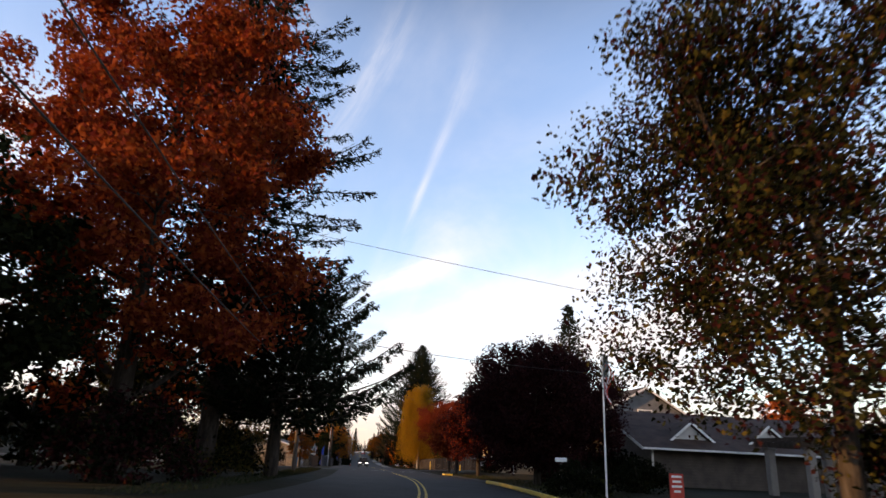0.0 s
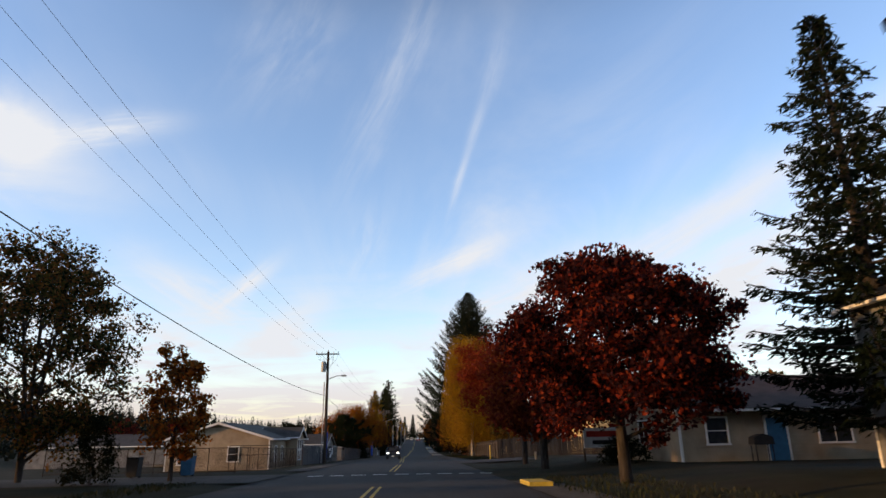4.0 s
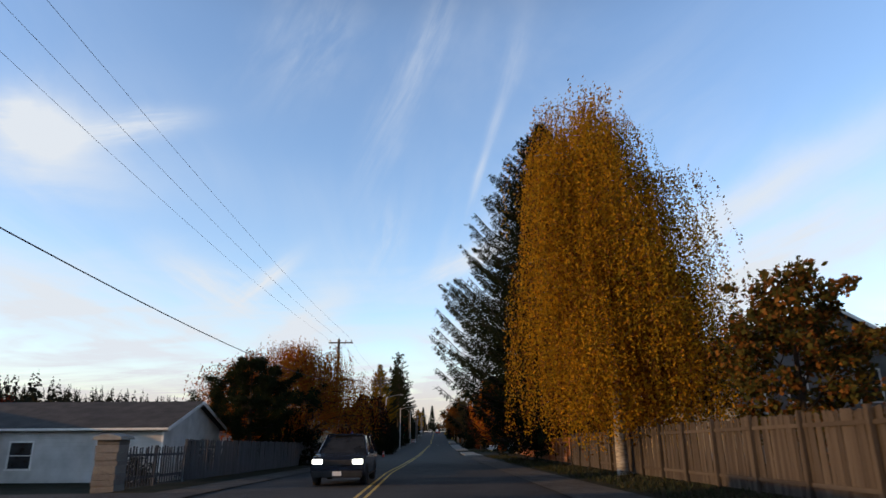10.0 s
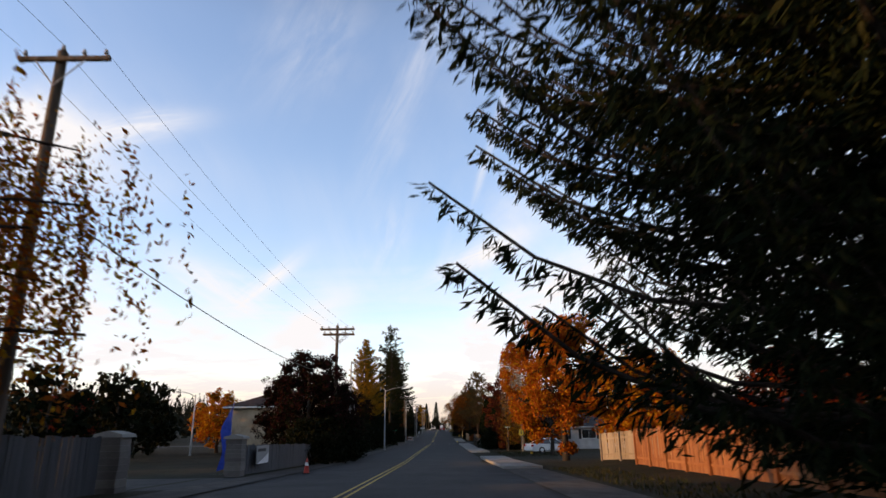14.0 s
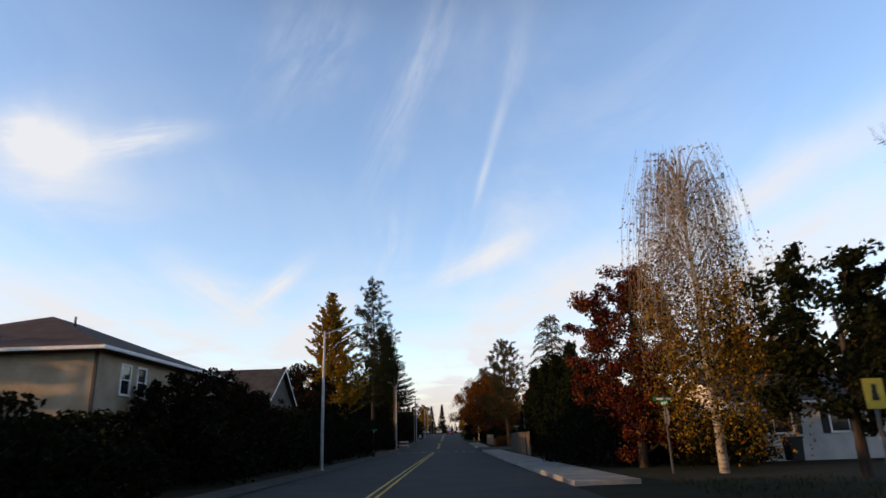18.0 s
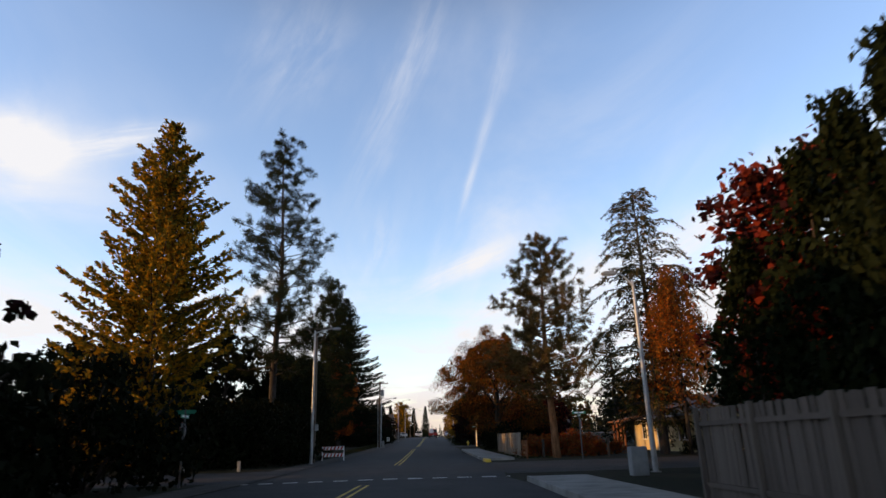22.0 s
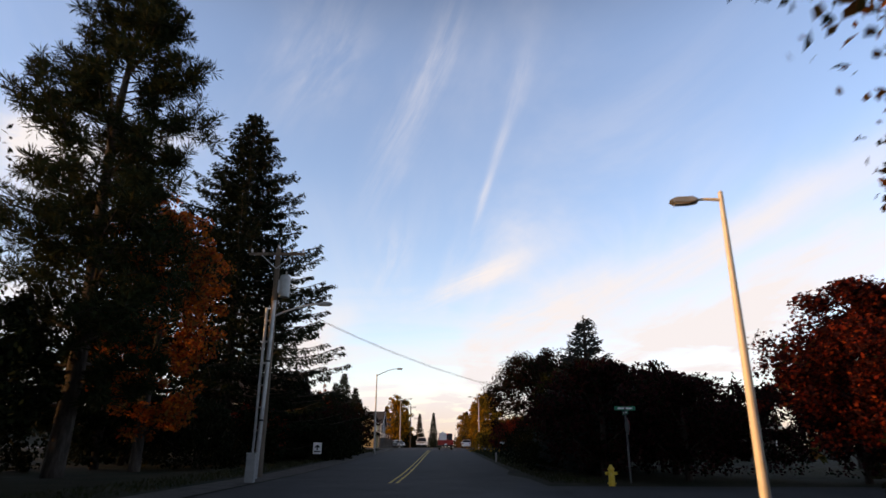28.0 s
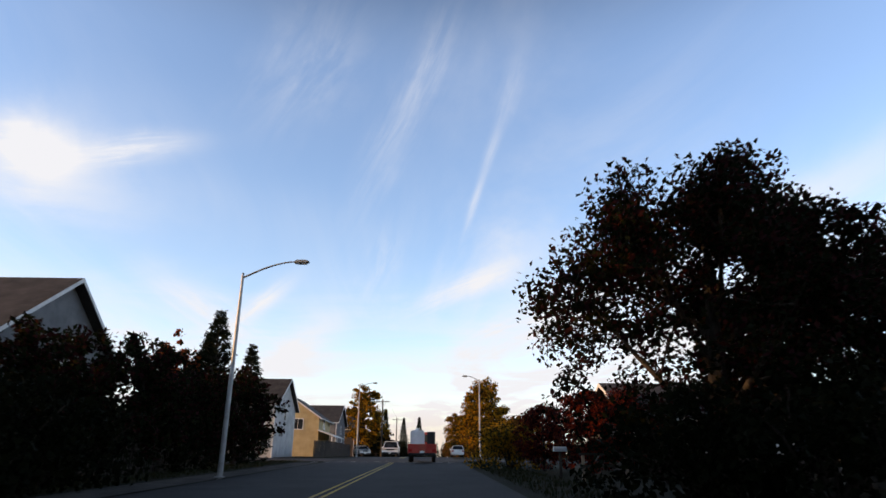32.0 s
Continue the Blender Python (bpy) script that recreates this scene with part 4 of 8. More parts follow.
def slab(x0, x1, ya, yb, top, name, mat, label, category, step=4.0, skew=0.0, kind="structure"):
    """A raised slab such as a pavement or kerb that follows the road, cut in bays with joints."""
    root = thing(name, label, category, kind=kind)
    n = max(1, int(round((yb - ya) / step)))
    for i in range(n):
        a, b = ya + (yb - ya) * i / n, ya + (yb - ya) * (i + 1) / n
        bm = bmesh.new()
        vs = []
        for z_off in (-0.15, top):
            for y in (a + 0.008, b - 0.008):
                for x in (x0, x1):
                    vs.append(bm.verts.new((x + middle(y), y, height(y) + z_off)))
        for f in ((0, 1, 3, 2), (4, 6, 7, 5), (0, 4, 5, 1), (2, 3, 7, 6), (0, 2, 6, 4), (1, 5, 7, 3)):
            bm.faces.new([vs[k] for k in f])
        bmesh.ops.recalc_face_normals(bm, faces=bm.faces)
        bmesh.ops.bevel(bm, geom=[e for e in bm.edges if min(v.co.z for v in e.verts) > height(e.verts[0].co.y)], offset=0.012, segments=1, affect="EDGES")
        part("slab", bm, mat, root)
    return root


def drift(y):
    """How far the painted centre line lies west of the crown."""
    return float(np.interp(y, (60, 100, 120, 142, 240, 275, 297, 335, 370, 420), (0.0, -0.08, -0.35, -0.95, -0.93, -0.55, -0.3, -0.6, -0.4, -0.3)))


def line(x, ya, yb, width, mat, label, name="road_line", step=3.0):
    ys = np.arange(ya, yb + 0.01, step) if yb - ya > step else [ya, yb]
    return sheet(name, mat, [x - width / 2, x + width / 2], ys, lambda wx, y: height(y) - 0.006 * abs(wx - middle(y)) + 0.006, label, "road marking", shift=drift)


def crossbar(y, x0, x1, width, mat, label, slant=0.0):
    """A painted bar across the road."""
    n = 6
    verts, quads = [], []
    for i in range(n + 1):
        x = x0 + (x1 - x0) * i / n
        yy = y + slant * (x - x0)
        for dy in (-width / 2, width / 2):
            verts.append((x + middle(y), yy + dy, height(yy + dy) - 0.006 * abs(x) + 0.007))
    for i in range(n):
        quads.append((2 * i, 2 * i + 2, 2 * i + 3, 2 * i + 1))
    return tagged(new("road_line", mesh_from("road_line", verts, quads, mat)), label, "road marking", kind="structure")


# ---- fences ----
def fence(name, label, points, h, mat, board=0.14, gap=0.012, posts=2.4, seed=1, uneven=0.04, proud=0.018, top="flat", picket=False, rails=2, sink=0.05, limit=300, wave=None):
    """A board fence along a polyline: posts, rails and every board on its own."""
    rng = random.Random(seed)
    root = thing(name, label, "fence")
    kinds = []
    for k in range(4):
        hh = h + rng.uniform(-uneven, uneven)
        w = board * (0.55 if picket else 1.0)
        if top == "dog":
            bm = prism([(-w / 2, 0), (w / 2, 0), (w / 2, hh - 0.04), (w / 2 - 0.03, hh), (-w / 2 + 0.03, hh), (-w / 2, hh - 0.04)], -proud / 2, proud / 2)
        else:
            bm = box(-w / 2, w / 2, -proud / 2, proud / 2, 0, hh)
        kinds.append(bm_mesh("board", bm, MAT[mat]))
    post_me = bm_mesh("post", box(-0.05, 0.05, -0.05, 0.05, -0.3, h + 0.03, 0.008), MAT[mat])
    rail_me = bm_mesh("rail", box(0, 1, -0.02, 0.02, -0.045, 0.045), MAT[mat])
    rest_v, rest_q, made = [], [], 0
    for (xa, ya), (xb, yb) in zip(points[:-1], points[1:]):
        ln = math.hypot(xb - xa, yb - ya)
        ang = math.degrees(math.atan2(yb - ya, xb - xa))
        n = max(1, int(ln / (board + gap)))
        for i in range(n):
            f = (i + 0.5) / n
            x, y = xa + (xb - xa) * f, ya + (yb - ya) * f
            z = ground(x, y) - sink
            ex = wave(x, y) if wave else 0.0
            m = pose(x, y, z + 0.05, rng.uniform(-1.2, 1.2), rng.uniform(-1.0, 1.0), ang) @ Matrix.Diagonal((1, 1, 1 + ex + rng.uniform(-0.012, 0.012), 1))
            if made < limit:
                ob = new("board", kinds[rng.randrange(4)])
                ob.parent = root
                ob.matrix_world = m
            else:
                w = board / 2
                b = len(rest_v)
                for zz in (0, h):
                    for (u, v) in ((-w, -proud / 2), (w, -proud / 2), (w, proud / 2), (-w, proud / 2)):
                        rest_v.append(m @ Vector((u, v, zz)))
                rest_q += [(b, b + 1, b + 5, b + 4), (b + 1, b + 2, b + 6, b + 5), (b + 2, b + 3, b + 7, b + 6), (b + 3, b, b + 4, b + 7), (b + 4, b + 5, b + 6, b + 7)]
            made += 1
        m_posts = max(1, int(round(ln / posts)))
        for i in range(m_posts + 1):
            f = i / m_posts
            x, y = xa + (xb - xa) * f, ya + (yb - ya) * f
            ob = new("post", post_me)
            ob.parent = root
            ob.matrix_world = pose(x, y, ground(x, y), 0, 0, ang) @ Matrix.Translation((0, 0.07, 0))
            if i < m_posts:
                x2, y2 = xa + (xb - xa) * (i + 1) / m_posts, ya + (yb - ya) * (i + 1) / m_posts
                for k in range(rails):
                    zr = 0.3 + (h - 0.6) * k / max(1, rails - 1)
                    a, b = Vector((x, y, ground(x, y) + zr)), Vector((x2, y2, ground(x2, y2) + zr))
                    ob = new("rail", rail_me)
                    ob.parent = root
                    q = (b - a).to_track_quat("X", "Z").to_matrix().to_4x4()
                    ob.matrix_world = Matrix.Translation(a) @ q @ Matrix.Translation((0, 0.035, 0)) @ Matrix.Diagonal(((b - a).length, 1, 1, 1))
    if rest_v:
        ob = part("board_rest", mesh_from("board_rest", [tuple(v) for v in rest_v], rest_q, MAT[mat]), None, root)
        ob["kind"] = "stuff"
    return root


# ---- buildings ----
def gable_outline(a, b, base, eave, ridge, at=None):
    mid = (a + b) / 2 if at is None else at
    return [(a, base), (b, base), (b, eave), (mid, ridge), (a, eave)]


def window(root, face, u, w, z, h, at, split="v", mat="glass", frame="trim", fw=0.09):
    """A window on a wall: a frame of four bars, a sill, mullion and recessed panes. face: x-, x+, y-, y+; at: the wall's place."""
    sgn = -1 if face[1] == "-" else 1

    def put(u0, u1, d0, d1, z0, z1):
        d0, d1 = sorted((at + sgn * d0, at + sgn * d1))
        return box(u0, u1, d0, d1, z0, z1) if face[0] == "y" else box(d0, d1, u0, u1, z0, z1)

    win = new("window")
    win.parent = root
    a, b = u - w / 2, u + w / 2
    part("sill", put(a - fw - 0.03, b + fw + 0.03, 0.0, 0.09, z - fw, z), MAT[frame], win)
    part("window_frame", put(a - fw, a, 0.0, 0.05, z, z + h), MAT[frame], win)
    part("window_frame", put(b, b + fw, 0.0, 0.05, z, z + h), MAT[frame], win)
    part("window_frame", put(a - fw, b + fw, 0.0, 0.055, z + h, z + h + fw), MAT[frame], win)
    cuts = [(a, b)] if split != "v" else [(a, (a + b) / 2 - 0.02), ((a + b) / 2 + 0.02, b)]
    for c, d in cuts:
        if split == "h":
            part("pane", put(c, d, 0.003, 0.012, z, z + h / 2 - 0.02), MAT[mat], win)
            part("pane", put(c, d, 0.003, 0.020, z + h / 2 + 0.02, z + h), MAT[mat], win)
        else:
            part("pane", put(c, d, 0.003, 0.015, z, z + h), MAT[mat], win)
    if split == "v":
        part("mullion", put((a + b) / 2 - 0.02, (a + b) / 2 + 0.02, 0.0, 0.035, z, z + h), MAT[frame], win)
    elif split == "h":
        part("mullion", put(a, b, 0.0, 0.035, z + h / 2 - 0.02, z + h / 2 + 0.02), MAT[frame], win)
    return win


def roof_pair(root, axis, a, b, c0, c1, eave, ridge, over, mat, thick=0.16, name="roof"):
    """Two roof slopes over walls a..b across and c0..c1 along the ridge, with fascia and gutters."""
    mid = (a + b) / 2
    rise = (ridge - eave) / (mid - a)
    for sgn, edge in ((-1, a), (1, b)):
        out = edge + sgn * over
        zo = eave - rise * over
        outline = [(out, zo), (mid, ridge), (mid, ridge + thick), (out, zo + thick)]
        part(name, prism(outline, c0 - over, c1 + over, axis), MAT[mat], root)
        part("gutter", prism([(out + sgn * 0.002, zo + thick - 0.16), (out + sgn * 0.11, zo + thick - 0.13), (out + sgn * 0.12, zo + thick - 0.02), (out + sgn * 0.002, zo + thick - 0.02)], c0 - over, c1 + over, axis), MAT["trim"], root)
        for c, s in ((c0 - over, -1), (c1 + over, 1)):
            d0, d1 = sorted((c + s * 0.002, c + s * 0.035))
            part("fascia", prism([(out, zo - 0.04), (mid, ridge - 0.04), (mid, ridge + thick - 0.01), (out, zo + thick - 0.01)], d0, d1, axis), MAT["trim"], root)


def house(name, label, x0, x1, y0, y1, eave, ridge, wall, roof, axis="y", over=0.4, windows=(), doors=(), base=None, group="", corners=True):
    """A gabled house. Windows: (face, u, w, z, h, split); doors: (face, u, w, h, material)."""
    z0 = ground((x0 + x1) / 2, (y0 + y1) / 2) if base is None else base
    root = thing(name, label, "house", at=(0, 0, z0), group=group)
    if axis == "y":
        bm = prism(gable_outline(x0, x1, -0.6, eave, ridge - 0.03), y0, y1, "y")
    else:
        bm = prism(gable_outline(y0, y1, -0.6, eave, ridge - 0.03), x0, x1, "x")
    part("wall", bm, MAT[wall], root)
    if axis == "y":
        roof_pair(root, "y", x0, x1, y0, y1, eave + 0.02, ridge, over, roof)
    else:
        roof_pair(root, "x", y0, y1, x0, x1, eave + 0.02, ridge, over, roof)
    if corners:
        for x, sx in ((x0, -1), (x1, 1)):
            for y, sy in ((y0, -1), (y1, 1)):
                part("corner_board", box(*sorted((x - sx * 0.09, x + sx * 0.02)), *sorted((y - sy * 0.09, y + sy * 0.02)), -0.4, eave - 0.1), MAT["trim"] if wall != "side_yellow" else MAT[wall], root)
    walls = {"x-": x0, "x+": x1, "y-": y0, "y+": y1}
    for face, u, w, z, h, split in windows:
        window(root, face, u, w, z, h, walls[face], split)
    for face, u, w, h, mat in doors:
        sgn = -1 if face[1] == "-" else 1
        at = walls[face]
        d0, d1 = sorted((at, at + sgn * 0.05))
        f0, f1 = sorted((at, at + sgn * 0.07))
        put = (lambda a, b, c, d, e, f: box(a, b, c, d, e, f)) if face[0] == "y" else (lambda a, b, c, d, e, f: box(c, d, a, b, e, f))
        door = part("door", put(u - w / 2, u + w / 2, d0, d1, 0.02, h), MAT[mat], root)
        part("door_frame", put(u - w / 2 - 0.1, u - w / 2, f0, f1, 0.02, h + 0.1), MAT["trim"], door)
        part("door_frame", put(u + w / 2, u + w / 2 + 0.1, f0, f1, 0.02, h + 0.1), MAT["trim"], door)
        part("door_frame", put(u - w / 2, u + w / 2, f0, f1, h, h + 0.1), MAT["trim"], door)
        if w > 2:
            for k in range(1, 4):
                e0, e1 = sorted((at + sgn * 0.05, at + sgn * 0.06))
                part("panel_joint", put(u - w / 2, u + w / 2, e0, e1, h * k / 4 - 0.01, h * k / 4 + 0.01), MAT["trans_grey"], door)
    return root


def hip_house(name, label, x0, x1, y0, y1, eave, ridge, wall, roof, over=0.5, windows=()):
    """A house with a hipped roof whose ridge runs along y."""
    z0 = ground((x0 + x1) / 2, (y0 + y1) / 2)
    root = thing(name, label, "house", at=(0, 0, z0))
    part("wall", box(x0, x1, y0, y1, -0.6, eave), MAT[wall], root)
    half = (x1 - x0) / 2 + over
    mid = (x0 + x1) / 2
    rim = [(x0 - over, y0 - over), (x1 + over, y0 - over), (x1 + over, y1 + over), (x0 - over, y1 + over)]
    bm = bmesh.new()
    low = [bm.verts.new((x, y, eave - 0.02)) for x, y in rim]
    up_ = [bm.verts.new((x, y, eave + 0.16)) for x, y in rim]
    a, b = bm.verts.new((mid, y0 - over + half, ridge)), bm.verts.new((mid, y1 + over - half, ridge))
    bm.faces.new(low[::-1])
    for k in range(4):
        bm.faces.new((low[k], low[(k + 1) % 4], up_[(k + 1) % 4], up_[k]))
    bm.faces.new((up_[0], up_[1], a)), bm.faces.new((up_[2], up_[3], b))
    bm.faces.new((up_[1], up_[2], b, a)), bm.faces.new((up_[3], up_[0], a, b))
    part("roof", bm, MAT[roof], root)
    gx0, gx1, gy0, gy1 = x0 - over, x1 + over, y0 - over, y1 + over
    for g in ((gx0 - 0.12, gx1 + 0.12, gy0 - 0.12, gy0 - 0.003), (gx0 - 0.12, gx1 + 0.12, gy1 + 0.003, gy1 + 0.12), (gx0 - 0.12, gx0 - 0.003, gy0, gy1), (gx1 + 0.003, gx1 + 0.12, gy0, gy1)):
        part("gutter", box(*g, eave, eave + 0.14, 0.015), MAT["trim"], root)
    for x, sx in ((x0, -1), (x1, 1)):
        part("corner_board", box(*sorted((x - sx * 0.09, x + sx * 0.02)), y0 - 0.02, y0 + 0.09, -0.4, eave - 0.02), MAT["side_brown"], root)
    part("roof_vent", rod((mid + 2.0, y0 + 4.0, ridge - 1.4), (mid + 2.0, y0 + 4.0, ridge - 0.35), 0.05), MAT["black"], root)
    walls = {"x-": x0, "x+": x1, "y-": y0, "y+": y1}
    for face, u, w, z, h, split in windows:
        window(root, face, u, w, z, h, walls[face], split)
    return root


# ---- poles, lamps and cables ----
def lamp_arm(root, z, reach, rise, mat, turn=0.0, head=True):
    """A curved bracket with a cobra head, towards +x of the pole, turned."""
    ts = np.linspace(0, 1, 9)
    c, s = math.cos(turn), math.sin(turn)
    path = np.stack([reach * ts * c, reach * ts * s, z + rise * np.sin(ts * 1.45)], 1)
    v, q = tube_arrays(path, 0.045 - 0.012 * ts, 8)
    arm = part("lamp_arm", mesh_from("lamp_arm", v, q, MAT[mat], smooth=True), None, root)
    if head:
        zt = z + rise
        bm = prism([(0, -0.05), (0.12, -0.09), (0.55, -0.07), (0.66, 0.0), (0.5, 0.07), (0.1, 0.06)], -0.13, 0.13, bevel=0.02)
        bmesh.ops.transform(bm, matrix=Matrix.Translation((reach * c, reach * s, zt)) @ Matrix.Rotation(turn, 4, "Z"), verts=bm.verts)
        hd = part("lamp_head", bm, MAT["trans_grey"], root)
        bm = box(0.2, 0.56, -0.09, 0.09, -0.105, -0.078, 0.01)
        bmesh.ops.transform(bm, matrix=Matrix.Translation((reach * c, reach * s, zt)) @ Matrix.Rotation(turn, 4, "Z"), verts=bm.verts)
        part("lens", bm, MAT["porcelain"], hd)
    return arm


def street_lamp(x, y, h, reach, label, turn=0.0, mat="galv", rise=0.55, lean=0.0):
    root = thing("street_lamp", label, "street lamp", at=(x, y, ground(x, y)), group="street lamps")
    root.matrix_world = root.matrix_world @ pose(0, 0, 0, 0, lean, 0)
    v, q = tube_arrays([(0, 0, -0.3), (0, 0, 0), (0, 0, h * 0.5), (0, 0, h)], [0.11, 0.11, 0.085, 0.055], 12)
    part("pole", mesh_from("pole", v, q, MAT[mat], smooth=True), None, root)
    part("base_plate", box(-0.16, 0.16, -0.16, 0.16, 0.0, 0.04, 0.01), MAT[mat], root)
    part("pole_cap", rod((0, 0, h), (0, 0, h + 0.05), 0.062, 0.02), MAT[mat], root)
    lamp_arm(root, h - 0.18, reach, rise, mat, turn)
    return root


def insulator(root, x, y, z, size=1.0):
    bm = rod((x, y, z), (x, y, z + 0.07 * size), 0.02 * size, sides=6)
    rod((x, y, z + 0.07 * size), (x, y, z + 0.13 * size), 0.06 * size, 0.045 * size, 8, bm)
    rod((x, y, z + 0.13 * size), (x, y, z + 0.19 * size), 0.045 * size, 0.025 * size, 8, bm)
    part("insulator", bm, MAT["porcelain"], root)


def utility_pole(x, y, h, label, arms=((0.35, 1.25, 1.25),), trans=None, lamp=None, mat="pole_wood", lean=0.0, double=False, conduit=False, turn=0.0, box_z=None, loops=0):
    """A timber pole with cross-arms (drop from the top, reach left, reach right), transformer, lamp bracket and riser."""
    root = thing("utility_pole", label, "utility pole", at=(x, y, ground(x, y)), turn=turn, group="utility poles")
    root.matrix_world = root.matrix_world @ pose(0, 0, 0, 0, lean, 0)
    v, q = tube_arrays([(0, 0, -0.5), (0, 0, 0), (0, 0, h * 0.6), (0, 0, h)], [0.175, 0.17, 0.14, 0.115], 12)
    part("pole", mesh_from("pole", v, q, MAT[mat], smooth=True), None, root)
    part("pole_top", rod((0, 0, h), (0, 0, h + 0.03), 0.115, 0.09, 12), MAT[mat], root)
    for drop, left, right in arms:
        z = h - drop
        for side in ((-1, 1) if double else (-1,)):
            part("crossarm", box(-left, right, side * 0.18 - 0.05, side * 0.18 + 0.05, z - 0.06, z + 0.06, 0.01), MAT[mat], root)
            for s, ln in ((-1, left), (1, right)):
                if ln > 0.5:
                    part("brace", rod((s * ln * 0.55, side * 0.2, z - 0.05), (0, side * 0.16, z - 0.7), 0.018, sides=6), MAT["galv"], root)
                    insulator(root, s * (ln - 0.12), side * 0.18, z + 0.06)
                    if ln > 0.9:
                        insulator(root, s * ln * 0.5, side * 0.18, z + 0.06)
    insulator(root, 0, 0, h + 0.02)
    for k in range(loops):
        drop, left, right = arms[0]
        a, b = Vector((right * (0.92 - 0.4 * k), -0.26, h - drop)), Vector((0.16, -0.1, h - drop - 1.15 - 0.2 * k))
        ts = np.linspace(0, 1, 10)
        path = np.stack([a.x + (b.x - a.x) * ts, a.y + (b.y - a.y) * ts, a.z + (b.z - a.z) * ts**1.4 - 0.28 * np.sin(ts * 3.14)], 1)
        path[:, 0] += 0.12 * np.sin(ts * 3.14)
        v, q = tube_arrays(path, np.full(10, 0.013), 5)
        part("jumper_wire", mesh_from("jumper_wire", v, q, MAT["wire"]), None, root)
    if trans:
        zt, side = trans
        bm = rod((side * 0.42, 0, zt), (side * 0.42, 0, zt + 0.95), 0.24, sides=16)
        rod((side * 0.42, 0, zt + 0.95), (side * 0.42, 0, zt + 1.02), 0.24, 0.18, 16, bm)
        tr = part("transformer", bm, MAT["trans_grey"], root, "grey drum transformer")
        part("bracket", box(*sorted((side * 0.12, side * 0.2)), -0.08, 0.08, zt + 0.2, zt + 0.8), MAT["galv"], tr)
        part("bushing", rod((side * 0.42, 0.08, zt + 1.0), (side * 0.42, 0.1, zt + 1.25), 0.04, 0.025, 8), MAT["porcelain"], tr)
        for k, (dx, dz) in enumerate(((0.95, 0.9), (0.6, 1.05))):
            ts = np.linspace(0, 1, 9)
            path = np.stack([side * (0.42 + (dx - 0.42) * ts + 0.25 * np.sin(ts * 3.14)), 0.1 - 0.28 * ts, zt + 1.2 + (h - arms[0][0] - zt - 1.2) * ts - 0.25 * np.sin(ts * 3.14)], 1)
            v, q = tube_arrays(path, np.full(9, 0.011), 5)
            part("lead", mesh_from("lead", v, q, MAT["wire"]), None, root)
    if lamp:
        zl, reach, rise, ang = lamp
        lamp_arm(root, zl, reach, rise, "galv", ang)
    if conduit:
        for k in range(3):
            part("conduit", rod((-0.32 - 0.02 * k, -0.05 + 0.1 * k, 0), (-0.30, -0.05 + 0.06 * k, h * 0.72), 0.045, sides=8), MAT["galv"], root, "grey riser conduit")
        for k in range(7):
            part("standoff", box(-0.36, -0.1, -0.1, 0.14, 0.9 + k * h * 0.095, 0.94 + k * h * 0.095), MAT["galv"], root)
    if box_z:
        part("meter_box", box(0.12, 0.36, -0.3, -0.14, box_z, box_z + 0.45, 0.02), MAT["trans_grey"], root)
    return root


def cable(a, b, sag, label, radius=0.016, name="cable"):
    ts = np.linspace(0, 1, 25)
    a, b = np.array(a, float), np.array(b, float)
    path = a + (b - a) * ts[:, None] - np.array([0, 0, 1.0]) * (4 * sag * ts * (1 - ts))[:, None]
    v, q = tube_arrays(path, np.full(25, radius), 5)
    return tagged(new(name, mesh_from(name, v, q, MAT["wire"], smooth=True)), label, "cable")


# ---- vehicles ----
def wheel(root, x, y, r, w, side):
    """A wheel with its axle along x."""
    bm = bmesh.new()
    prof = [(0.62 * r, -w / 2), (0.93 * r, -w / 2), (r, -w * 0.36), (r, w * 0.36), (0.93 * r, w / 2), (0.62 * r, w / 2)]
    n = 24
    rings = [[bm.verts.new((x + d, y + p * math.cos(6.2832 * k / n), r + p * math.sin(6.2832 * k / n))) for p, d in prof] for k in range(n)]
    for k in range(n):
        for i in range(len(prof)):
            bm.faces.new((rings[k][i], rings[(k + 1) % n][i], rings[(k + 1) % n][(i + 1) % 6], rings[k][(i + 1) % 6]))
    bmesh.ops.recalc_face_normals(bm, faces=bm.faces)
    wh = new("wheel")
    wh.parent = root
    part("tyre", bm, MAT["tyre"], wh, smooth=True)
    bm = rod((x - w * 0.3, y, r), (x + w * 0.3, y, r), 0.63 * r, sides=24)
    for k in range(5):
        a = 6.2832 * k / 5
        bmesh.ops.create_cube(bm, size=1, matrix=Matrix.Translation((x + side * w * 0.32, y + 0.3 * r * math.cos(a), r + 0.3 * r * math.sin(a))) @ Matrix.Rotation(a, 4, "X") @ Matrix.Diagonal((0.03, 0.5 * r, 0.16 * r, 1)))
    part("rim", bm, MAT["chrome"], wh)


